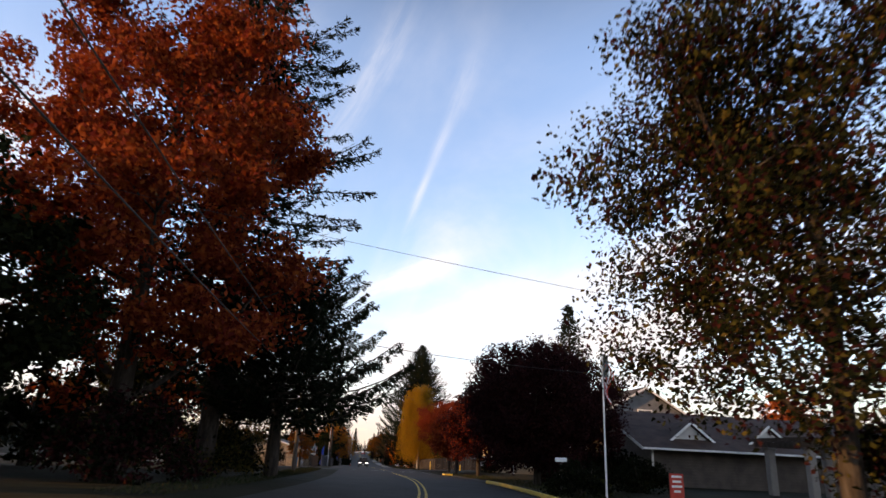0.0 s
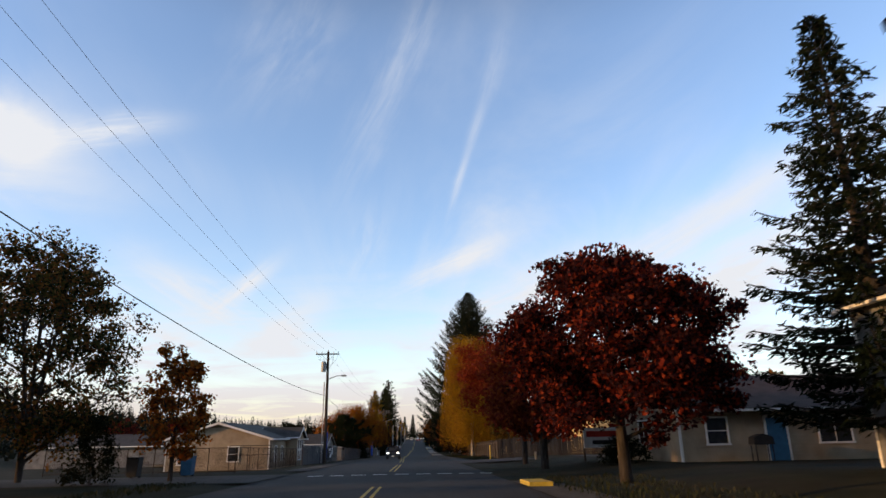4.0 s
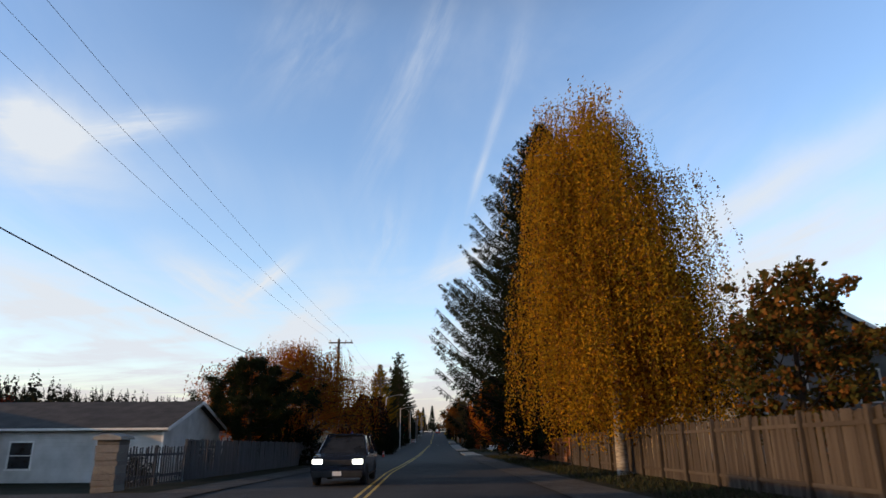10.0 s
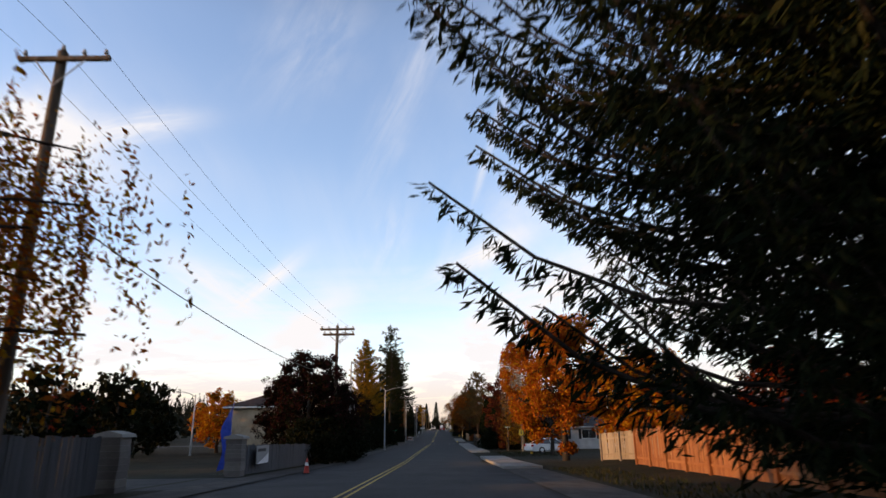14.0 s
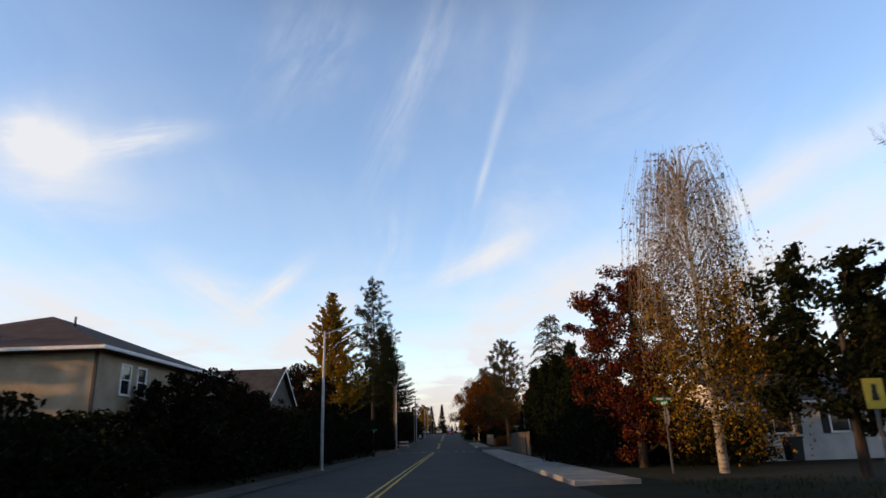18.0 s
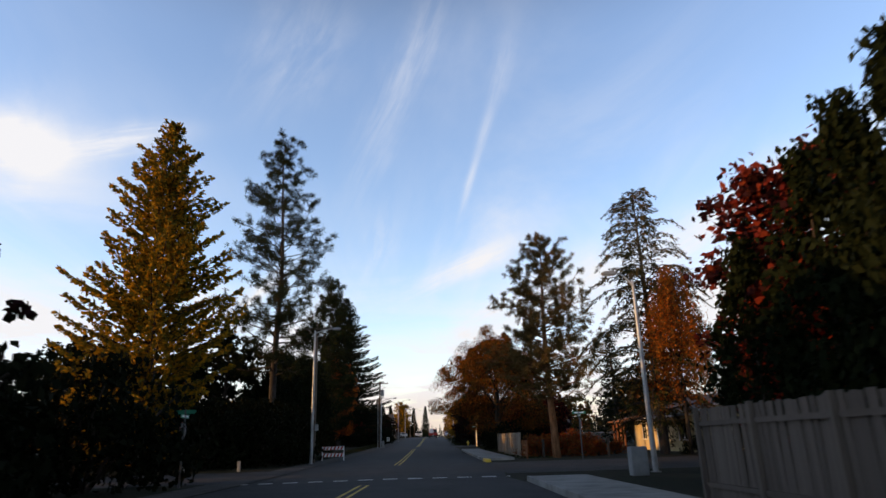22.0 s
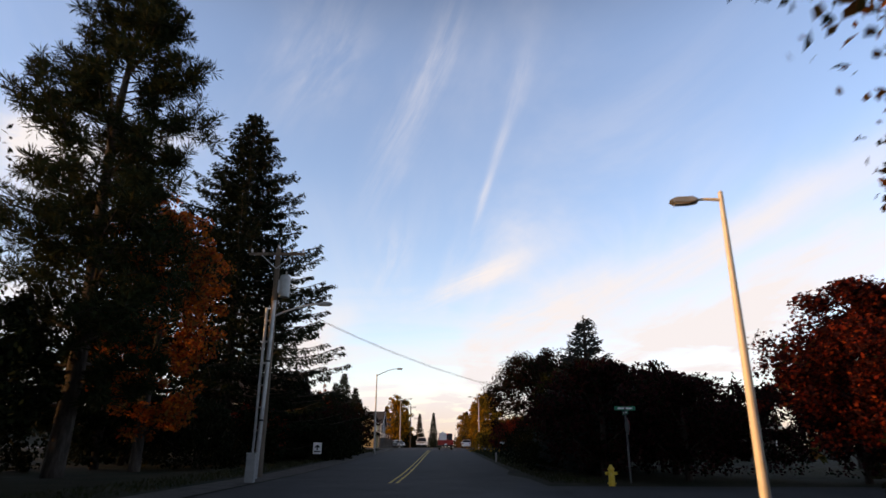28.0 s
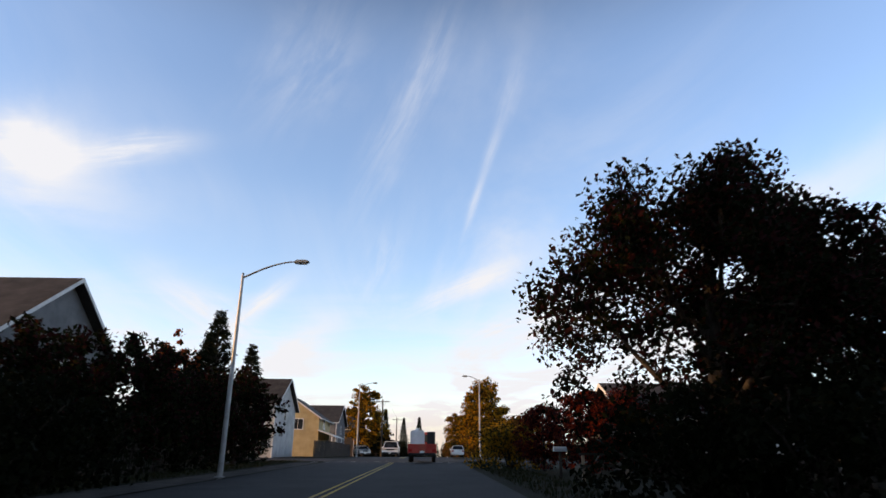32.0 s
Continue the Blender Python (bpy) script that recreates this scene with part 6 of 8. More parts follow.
# ---- west side, first crossing ----
stand(broadleaf("birch_tree", "grey green tree with fine ascending branches", ["olive", "green", "rust"], 11.8, 4.9, trunk=0.2, leaves=17000, size=0.16, seed=31, low=0.1, stems=3, limbs=8), -17.2, 75, 0)
t_l = stand(broadleaf("birch_tree", "olive roadside tree with fine branches", ["olive", "green"], 11.6, 4.9, trunk=0.2, leaves=15000, size=0.16, seed=32, low=0.1, stems=3, limbs=8), -23.0, 71.5, 0)
again(t_l, -26, 64, 80, 0.95), again(t_l, -30, 80, 160, 0.9)
stand(broadleaf("maple_tree", "young maple with orange leaves", ["rust", "orange"], 6.0, 1.9, trunk=0.1, leaves=4200, size=0.15, seed=33, low=0.12, top=0.5), -9.7, 73.5, 0)
stand(bush("conifer_shrub", "dark egg shaped evergreen shrub", ["dark"], 2.6, 1.0, seed=34, leaves=4200, size=0.11, col=True), -12.0, 71, 0)
for k, (bx, by, m_, lb) in enumerate(((-10.6, 78.3, "blue_door", "blue wheeled waste bin"), (-13.0, 77.5, "black", "dark wheeled waste bin"))):
    bn = thing("waste_bin", lb, "bin", at=(bx, by, ground(bx, by)))
    part("body", prism([(-0.24, 0.08), (0.24, 0.08), (0.3, 0.95), (-0.3, 0.95)], -0.3, 0.3, "y", bevel=0.02), MAT[m_], bn)
    part("lid", box(-0.32, 0.32, -0.34, 0.34, 0.95, 1.02, 0.02), MAT[m_], bn)
    for s in (-0.2, 0.2):
        part("wheel", rod((s - 0.04, 0.24, 0.1), (s + 0.04, 0.24, 0.1), 0.1), MAT["tyre"], bn)
# chain link fence in front of the tan house
cl = thing("chain_link_fence", "dark chain link fence with tubular rails", "fence")
for a, b in (((-9.2, 82.0), (-9.2, 101.0)), ((-9.2, 82.0), (-20, 82.0))):
    n_ = 7
    for i in range(n_ + 1):
        f = i / n_
        x, y = a[0] + (b[0] - a[0]) * f, a[1] + (b[1] - a[1]) * f
        part("post", rod((x, y, ground(x, y) - 0.2), (x, y, ground(x, y) + 1.45), 0.028, sides=8), MAT["pole_dark"], cl)
        if i < n_:
            x2, y2 = a[0] + (b[0] - a[0]) * (i + 1) / n_, a[1] + (b[1] - a[1]) * (i + 1) / n_
            for z in (0.12, 1.42):
                part("rail", rod((x, y, ground(x, y) + z), (x2, y2, ground(x2, y2) + z), 0.02, sides=6), MAT["pole_dark"], cl)
            bm = bmesh.new()
            for k in range(26):
                for s in (0, 1):
                    fa, fb = (k / 26, min(1, k / 26 + 0.5)) if s == 0 else (k / 26, max(0, k / 26 - 0.5))
                    p = Vector((x + (x2 - x) * fa, y + (y2 - y) * fa, ground(x, y) + 0.12))
                    q = Vector((x + (x2 - x) * fb, y + (y2 - y) * fb, ground(x, y) + 0.12 + 1.3 * abs(fb - fa) / 0.5))
                    rod(p, q, 0.004, sides=3, bm=bm, caps=False)
            part("mesh", bm, MAT["pole_dark"], cl)
gate = thing("gate", "dark steel tube gate", "gate", at=(-11.8, 95.5, ground(-11.8, 95.5)))
for x in (-1.6, 0, 1.6):
    part("upright", rod((x, 0, 0), (x, 0, 2.0), 0.03), MAT["pole_dark"], gate)
for z in (0.15, 1.3, 2.0):
    part("bar", rod((-1.6, 0, z), (1.6, 0, z), 0.025), MAT["pole_dark"], gate)
h_tan = house("mobile_home", "tan manufactured home with a dark shingle roof", -21.2, -12.0, 103.0, 121.0, 2.75, 4.15, "side_tan", "shingle", "y", over=0.35,
    windows=[("x+", 105.6, 0.8, 0.75, 1.35, "h"), ("x+", 108.4, 0.7, 0.85, 1.2, "h"), ("y-", -19.4, 1.3, 0.7, 1.5, "h"), ("y-", -15.2, 0.9, 0.9, 1.2, "h")])
part("bay_wall", prism(gable_outline(110.2, 114.2, -0.5, 2.9, 3.75), -12.0, -10.9, "x"), MAT["side_tan"], h_tan)
roof_pair(h_tan, "x", 110.2, 114.2, -14.5, -10.9, 2.92, 3.8, 0.3, "shingle")
for k in range(3):
    for j in range(2):
        window(h_tan, "x+", 111.2 + k * 1.0, 0.75, 0.75 + j * 1.05, 0.85, -10.9, "none")
# wooden fences, stone pillars and gateway boards of the home park
fence("board_fence", "grey painted board fence in front of the tan home", [(-8.7, 101.5), (-8.7, 111.0)], 1.65, "fence_blue", seed=41, limit=80)
fence("picket_fence", "grey slatted fence with open gaps", [(-8.6, 111.2), (-8.6, 120.0)], 1.55, "fence_blue", board=0.17, gap=0.05, picket=True, seed=42, uneven=0.03)


def pillar(x, y, h, label):
    root = thing("stone_pillar", label, "pillar", at=(x, y, ground(x, y)), group="gateway pillars")
    rngp = random.Random(int(x * 7 + y))
    z = -0.2
    while z < h - 0.02:
        zz = min(h, z + rngp.uniform(0.16, 0.24))
        part("stone", box(-0.36 + rngp.uniform(-0.02, 0.02), 0.36 + rngp.uniform(-0.02, 0.02), -0.36 + rngp.uniform(-0.02, 0.02), 0.36 + rngp.uniform(-0.02, 0.02), z + 0.008, zz, 0.012), MAT["stone"], root)
        part("mortar", box(-0.33, 0.33, -0.33, 0.33, z, z + 0.012), MAT["concrete"], root)
        z = zz
    part("cap", prism([(-0.46, h), (0.46, h), (0.42, h + 0.1), (0, h + 0.2), (-0.42, h + 0.1)], -0.46, 0.46, "y"), MAT["concrete"], root)
    return root


pillar(-8.5, 121.0, 1.55, "grey stone gate pillar with a concrete cap")
pillar(-9.0, 130.5, 1.55, "grey stone gate pillar with a concrete cap")
pillar(-8.4, 173.2, 1.6, "grey stone gate pillar with a concrete cap")
pillar(-7.6, 182.6, 1.6, "grey stone gate pillar with a concrete cap")
fence("picket_fence", "grey slatted fence beside the gate pillar", [(-9.0, 131.2), (-8.9, 136.5)], 1.35, "fence_blue", board=0.17, gap=0.05, picket=True, seed=43)
fence("board_fence", "long grey painted board fence along the road", [(-8.9, 136.6), (-8.5, 172.6)], 1.6, "fence_blue", seed=44, limit=240)
fence("board_fence", "low grey board fence beside the park entrance", [(-7.6, 183.2), (-7.5, 199.0)], 1.35, "fence_blue", seed=45, limit=110)


def lettering(text, size, mat, parent, m, name="lettering"):
    cu = bpy.data.curves.new("lettering", "FONT")
    cu.body, cu.size, cu.extrude, cu.align_x = text, size, 0.004, "CENTER"
    cu.materials.append(MAT[mat])
    ob = new(name, cu)
    ob.parent = parent
    ob.matrix_local = m
    return ob


ns = thing("sales_sign", "black sales banner with white lettering on the fence", "sign", at=(-8.35, 116.4, ground(-8.6, 116) + 0.55), turn=90)
part("board", box(-1.15, 1.15, 0.0, 0.03, 0.25, 1.1, 0.005), MAT["black"], ns)
lettering("Now Selling!", 0.40, "white", ns, pose(0, -0.012, 0.62, 90, 0, 0))
part("text_bar", box(-0.8, 0.8, -0.008, -0.001, 0.42, 0.48), MAT["white"], ns)
part("pennant", prism([(-0.9, -0.1), (1.1, -0.1), (1.1, 0.42)], -0.03, -0.012, "y"), MAT["white"], ns)
n2 = thing("notice_board", "white notice with red heading on the fence", "sign", at=(-8.35, 118.6, ground(-8.6, 118) + 0.75), turn=90)
part("board", box(-0.4, 0.4, 0.0, 0.03, 0.0, 0.95, 0.005), MAT["white"], n2)
part("text_bar", box(-0.34, 0.34, -0.008, -0.001, 0.72, 0.84), MAT["red_paint"], n2)
for k in range(3):
    part("text_bar", box(-0.3, 0.3, -0.008, -0.001, 0.15 + 0.17 * k, 0.22 + 0.17 * k), MAT["trans_grey"], n2)


def feather(x, y, h, label, seed):
    root = thing("feather_flag", label, "banner", at=(x, y, ground(x, y)))
    part("pole", rod((0, 0, -0.2), (0, 0, h), 0.02, 0.01), MAT["trans_grey"], root)
    bm = bmesh.new()
    n_ = 14
    a, b = [], []
    for i in range(n_ + 1):
        f = i / n_
        z = 0.35 + (h - 0.4) * f
        w = 0.62 * (1 - f**3) * (0.8 + 0.2 * math.sin(f * 9 + seed))
        wob = 0.12 * math.sin(f * 5 + seed)
        a.append(bm.verts.new((0.02, 0, z))), b.append(bm.verts.new((0.02 - w, wob, z - 0.18 * (1 - f))))
    for i in range(n_):
        bm.faces.new((a[i], a[i + 1], b[i + 1], b[i]))
    part("cloth", bm, MAT["blue_cloth"], root)
    return root


feather(-9.4, 121.9, 3.6, "blue and white feather banner at the gateway", 1)
feather(-8.2, 183.6, 3.3, "blue feather banner at the park gateway", 2)
n3 = thing("sales_sign", "grey and white sales banner on the low fence", "sign", at=(-7.3, 186.0, ground(-7.6, 186) + 0.3), turn=90)
part("board", box(-1.1, 1.1, 0.0, 0.03, 0.15, 1.0, 0.005), MAT["trans_grey"], n3)
part("pennant", prism([(-0.9, 0.15), (1.0, 0.15), (1.0, 0.6)], -0.02, -0.002, "y"), MAT["white"], n3)
part("text_bar", box(-0.9, 0.5, -0.008, -0.001, 0.72, 0.86), MAT["black"], n3)
cone = thing("traffic_cone", "orange traffic cone with a white band", "cone", at=(-4.7, 184.2, height(184)))
part("base", box(-0.18, 0.18, -0.18, 0.18, 0.0, 0.04, 0.01), MAT["black"], cone)
part("body", rod((0, 0, 0.04), (0, 0, 0.70), 0.14, 0.03, 16), MAT["red_paint"], cone)
part("band", rod((0, 0, 0.36), (0, 0, 0.52), 0.091, 0.068, 16), MAT["white"], cone)
h_w = house("mobile_home", "white manufactured home with a long grey roof", -32, -12.5, 142.6, 151.0, 2.65, 4.05, "side_white", "shingle", "x", over=0.35,
    windows=[("y-", -19.6, 1.1, 0.75, 1.25, "h"), ("y-", -14.7, 1.0, 0.75, 1.25, "h"), ("x+", 146.5, 1.0, 0.9, 1.1, "h")])
part("porch_gable", prism(gable_outline(-27.5, -21.5, -0.5, 2.65, 3.7), 140.2, 142.6, "y"), MAT["side_white"], h_w)
roof_pair(h_w, "y", -27.5, -21.5, 140.2, 145.0, 2.67, 3.75, 0.35, "shingle")
window(h_w, "y-", -23.4, 1.2, 0.8, 1.3, 140.2, "h")
part("flue", rod((-26.0, 146.0, 3.6), (-26.0, 146.0, 5.0), 0.13), MAT["galv"], h_w)
part("flue_cap", rod((-26.0, 146.0, 5.0), (-26.0, 146.0, 5.1), 0.2), MAT["galv"], h_w)
house("mobile_home", "grey roofed manufactured home in the park", -48, -30, 128, 137, 2.6, 4.0, "side_grey", "shingle", "x", windows=[("x+", 132, 1.0, 0.8, 1.2, "h")])
house("mobile_home", "white gabled home in the park", -34, -22, 168, 182, 2.6, 5.2, "side_white", "shingle", "y", windows=[("y-", -28, 1.0, 2.7, 1.3, "h"), ("y-", -25, 1.0, 0.8, 1.2, "h")])
house("mobile_home", "tan home behind grey fences", -34, -22, 156, 165, 2.6, 4.0, "side_tan", "shingle", "x", windows=[("x+", 160, 1.0, 0.8, 1.2, "h")])
hip_house("two_storey_house", "tan two storey house with a hipped brown roof", -23.2, -12.3, 228.3, 241.5, 5.2, 7.75, "side_tan", "shingle_brown", windows=[("x+", 230.6, 0.7, 3.7, 1.15, "h"), ("x+", 232.0, 0.7, 3.7, 1.15, "h"), ("x+", 236.0, 0.7, 3.7, 1.15, "h"), ("x+", 239.0, 0.7, 3.7, 1.15, "h")])
stand(pine("dark_tree", "dark tree with flat layered boughs over the fence", "pine", 6.7, 4.4, seed=46, base=0.32, limbs=46, tuft=0.36, trunk=0.2, needles=70, bark="bark", up=0.1), -10.6, 151.5, 0)
stand(weeping("willow_tree", "leaning willow with rusty orange hanging leaves", ["rust", "orange", "gold", "orange"], 9.8, 6.5, seed=47, strands=2600, drop=0.42, leaf_len=0.13, trunk=0.26, bottom=2.6, step=0.08, width=0.5), -8.9, 161.4, 0)
stand(weeping("willow_tree", "willow with orange tinted hanging twigs", ["orange", "rust"], 8.4, 4.0, seed=48, strands=1200, drop=0.4, leaf_len=0.19, trunk=0.24, bottom=3.0, step=0.13, width=0.45), -13.0, 156.5, 60)
for k, (x, y, s) in enumerate(((-14, 166, 1.0), (-16.5, 171, 0.8), (-11.5, 158, 0.8), (-12.5, 139.5, 0.45), (-10.5, 143, 0.5))):
    again(b_dark, x, y, 40 * k, s)
stand(broadleaf("maple_tree", "golden orange tree in the home park", ["orange", "gold"], 7.5, 3.6, trunk=0.2, leaves=6000, size=0.24, seed=49, low=0.08), -27, 236, 0)
stand(broadleaf("maple_tree", "crimson leaved tree behind the homes", ["red"], 8.5, 4.5, trunk=0.2, leaves=7000, size=0.26, seed=50, low=0.1), -48, 178, 0)
t_red = stand(broadleaf("maple_tree", "crimson leaved tree behind the homes", ["red", "purple"], 8.5, 4.5, trunk=0.2, leaves=7000, size=0.26, seed=51, low=0.1), -62, 186, 0)
again(t_red, -40, 226, 60, 0.8)
# purple trees by the double cross-arm pole
t_pl = stand(broadleaf("plum_tree", "tall dark purple plum tree", ["purple", "dark"], 8.6, 3.0, trunk=0.2, leaves=17000, size=0.15, seed=52, low=0.02, limbs=10), -8.7, 203.6, 0)
again(t_pl, -8.0, 207.4, 100, 0.84), again(t_pl, -7.9, 210.6, 200, 0.76), again(t_pl, -11.5, 206.5, 120, 0.8)

for k, (x, y, f) in enumerate(((-7.9, 199.6, 1.0), (-7.5, 202.6, 1.05), (-7.3, 205.2, 1.0), (-7.2, 207.9, 1.05), (-7.4, 210.8, 0.95), (-8.2, 213.8, 0.95), (-9.0, 216.8, 0.9), (-9.6, 219.6, 0.9))):
    again(b_dark, x, y, 53 * k, f, 1.15, "dark unclipped hedge plant at the roadside")

again(t_pl, -8.3, 215.6, 310, 0.42)
for k, (x, y, f) in enumerate(((-10.4, 159.5, 1.2), (-10.6, 163.2, 1.15), (-11.0, 166.8, 1.0))):
    again(b_dark, x, y, 83 * k, f, 1.3, "tall dark shrub behind the grey fence")

# ---- east side ----
house("bungalow", "tan bungalow with a front porch", 14.3, 29, 75, 86, 2.6, 4.5, "side_tan", "shingle_brown", "x", over=0.7,
    windows=[("y-", 16.2, 1.0, 0.9, 1.2, "h"), ("y-", 22.2, 1.6, 0.9, 1.2, "v"), ("y-", 26.5, 1.6, 0.9, 1.2, "v"), ("x-", 80, 1.4, 0.9, 1.2, "v")], doors=[("y-", 19.2, 1.0, 2.1, "blue_door")])
bb = thing("barbecue", "dark barbecue grill on the porch", "grill", at=(17.6, 73.6, ground(17.6, 73.6)))
part("bowl", prism([(-0.5, 0.75), (0.5, 0.75), (0.45, 1.1), (0, 1.25), (-0.45, 1.1)], -0.3, 0.3, "y", bevel=0.02), MAT["black"], bb)
for sx in (-0.4, 0.4):
    for sy in (-0.22, 0.22):
        part("leg", box(sx - 0.02, sx + 0.02, sy - 0.02, sy + 0.02, 0, 0.75), MAT["black"], bb)
stand(fir("spruce_tree", "dark spruce with ragged branches", "fir", 17.5, 5.4, seed=61, base=0.1, droop=0.2, lift=0.2, step=0.40, per=7, ragged=0.3), 17.6, 64.5, 0)
t_dr = stand(broadleaf("maple_tree", "dark red roadside maple", ["red", "purple", "purple"], 7.6, 4.3, trunk=0.2, leaves=30000, size=0.15, seed=62, low=0.2, limbs=10), 8.4, 65.5, 0)
stand(broadleaf("maple_tree", "red orange roadside maple", ["red", "orange_red"], 7.2, 3.6, trunk=0.2, leaves=13000, size=0.19, seed=63, low=0.2, limbs=9), 8.3, 79.0, 0)
t_r7 = stand(broadleaf("maple_tree", "red maple with a forked grey trunk", ["red", "orange_red", "red"], 9.0, 5.0, trunk=0.19, leaves=52000, size=0.10, seed=64, low=0.34, limbs=16, fuzz=0.4, dense=2), 8.9, 89.0, 0)
again(t_r7, 16.5, 86.0, 130, 0.95)
again(s_dark, 12.0, 77.0, 30, 0.9), again(s_dark, 15.0, 83.0, 90, 1.0)
for k, (x, y, m_, h_) in enumerate(((10.9, 96.0, "trans_grey", 0.55), (11.7, 97.0, "yellow_paint", 0.75))):
    bl = thing("bollard", ("grey" if k == 0 else "pale yellow") + " marker post at the street corner", "post", at=(x, y, ground(x, y)))
    part("body", box(-0.08, 0.08, -0.05, 0.05, -0.2, h_, 0.02), MAT[m_], bl)
    part("cap", box(-0.09, 0.09, -0.06, 0.06, h_, h_ + 0.04, 0.01), MAT[m_], bl)
fl = thing("lease_sign", "white roadside banner with red lettering bars", "sign", at=(13.0, 84.0, ground(13, 84)), turn=14)
part("board", box(-1.3, 1.3, -0.02, 0.02, 0.7, 1.9, 0.01), MAT["white"], fl)
for s in (-1.25, 1.25):
    part("post", box(s - 0.05, s + 0.05, 0.02, 0.12, -0.2, 2.0), MAT["wood_grey"], fl)
part("text_bar", box(-1.1, 1.1, -0.03, -0.021, 1.35, 1.7), MAT["red_paint"], fl)
part("text_bar", box(-0.7, 0.7, -0.03, -0.021, 0.9, 1.15), MAT["black"], fl)
fence("board_fence", "weathered grey timber fence along the side street", [(9.6, 109.4), (25.5, 110.5)], 1.85, "wood_grey", seed=65, top="dog", limit=110, uneven=0.06)
fence("board_fence", "weathered grey timber fence along the road", [(9.6, 109.5), (9.9, 150.0)], 1.85, "wood_grey", seed=66, top="dog", limit=270, uneven=0.06)
fence("board_fence", "orange brown cedar fence in low sun", [(10.2, 150.4), (10.5, 168.0), (11.1, 184.5)], 1.6, "wood_red", seed=67, board=0.13, gap=0.03, limit=215, uneven=0.05)
fence("picket_fence", "pale timber fence panel at the drive", [(13.0, 186.0), (11.4, 192.5)], 1.5, "wood_tan", seed=68, board=0.15, gap=0.03, picket=False)
yp = thing("gas_marker", "tall yellow pipe marker post", "post", at=(8.6, 108.4, ground(8.6, 108.4)))
part("pipe", rod((0, 0, -0.2), (0, 0, 1.35), 0.05), MAT["yellow_paint"], yp)
part("cap", rod((0, 0, 1.35), (0, 0, 1.42), 0.06, 0.03), MAT["yellow_paint"], yp)
h_y = house("two_storey_house", "pale yellow two storey house in low sun", 21.0, 33, 114.3, 126.7, 5.9, 8.0, "side_yellow", "shingle", "y", over=0.45,
    windows=[("x-", 124.4, 0.9, 3.9, 1.2, "v"), ("x-", 117.5, 1.6, 0.9, 1.2, "v"), ("x-", 123.5, 1.1, 0.7, 1.2, "v"), ("y-", 22.6, 0.9, 4.2, 1.1, "h"), ("y-", 29.5, 0.9, 1.0, 1.1, "h"), ("y-", 29.5, 0.9, 4.0, 1.1, "h")])
h_y2 = house("two_storey_house", "pale yellow rear house with small canopy", 23.4, 34, 127.2, 138.6, 5.9, 8.0, "side_yellow", "shingle", "y", over=0.4,
    windows=[("x-", 135.5, 1.1, 3.6, 1.3, "v"), ("x-", 129.8, 0.6, 4.1, 0.9, "h"), ("x-", 132, 1.8, 0.8, 1.1, "v")])
part("canopy", prism([(21.6, 2.55), (23.4, 3.2), (23.4, 3.3), (21.6, 2.68)], 129.8, 134.5, "y"), MAT["shingle"], h_y2)
part("fascia", box(21.54, 21.6, 129.8, 134.5, 2.45, 2.68), MAT["trim"], h_y2)
house("two_storey_house", "dark grey gabled house behind the fence", 17.6, 25.1, 140.6, 153, 5.6, 7.7, "side_grey", "shingle", "y", over=0.4, windows=[("y-", 22.9, 1.1, 3.0, 1.5, "h"), ("y-", 19.3, 0.9, 3.0, 1.2, "h")])
sh = house("garden_shed", "small yellow shed behind the fence", 15.4, 17.6, 150, 153.5, 2.0, 2.7, "side_yellow", "shingle", "y", over=0.2)
stand(broadleaf("garden_tree", "small rust and olive garden tree", ["olive", "rust", "olive"], 6.6, 2.9, trunk=0.14, leaves=8000, size=0.17, seed=69, low=0.08), 13.6, 130.5, 0)
stand(weeping("weeping_birch", "large weeping birch with golden yellow leaves", ["birch_gold", "gold", "birch_gold", "rust"], 18.2, 4.6, seed=70, strands=3500, drop=0.5, leaf_len=0.12, trunk=0.24, bottom=1.6, step=0.085, width=0.55, bark="bark_birch"), 9.3, 137.0, 0)
stand(weeping("weeping_birch", "smaller weeping birch with green gold leaves", ["olive", "gold"], 9.8, 3.4, seed=71, strands=1100, drop=0.5, leaf_len=0.14, trunk=0.2, bottom=1.6, step=0.11, width=0.5, bark="bark_birch"), 13.4, 139.5, 0)
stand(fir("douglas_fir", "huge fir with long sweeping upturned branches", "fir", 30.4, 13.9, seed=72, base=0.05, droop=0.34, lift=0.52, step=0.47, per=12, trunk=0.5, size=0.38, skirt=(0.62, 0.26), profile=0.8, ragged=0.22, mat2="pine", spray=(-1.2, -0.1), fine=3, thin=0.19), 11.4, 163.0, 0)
stand(broadleaf("maple_tree", "bright orange maple by the drive", ["orange", "orange", "orange", "gold"], 10.4, 3.7, trunk=0.24, leaves=32000, size=0.16, seed=73, low=0.1, limbs=11), 10.2, 197.8, 0)
stand(broadleaf("maple_tree", "smaller orange maple by the fence end", ["orange", "gold"], 7.0, 3.4, trunk=0.18, leaves=9000, size=0.22, seed=173, low=0.06), 15.0, 194.5, 0)
stand(broadleaf("maple_tree", "red and orange maple behind the cedar fence", ["red", "orange_red"], 6.0, 3.4, trunk=0.2, leaves=9000, size=0.2, seed=74, low=0.15), 22.5, 190, 0)
t_bk = stand(broadleaf("garden_tree", "brown olive tree behind the gardens", ["rust", "olive", "dark"], 9.0, 4.6, trunk=0.22, leaves=4200, size=0.36, seed=75, low=0.05), 30, 178, 0)
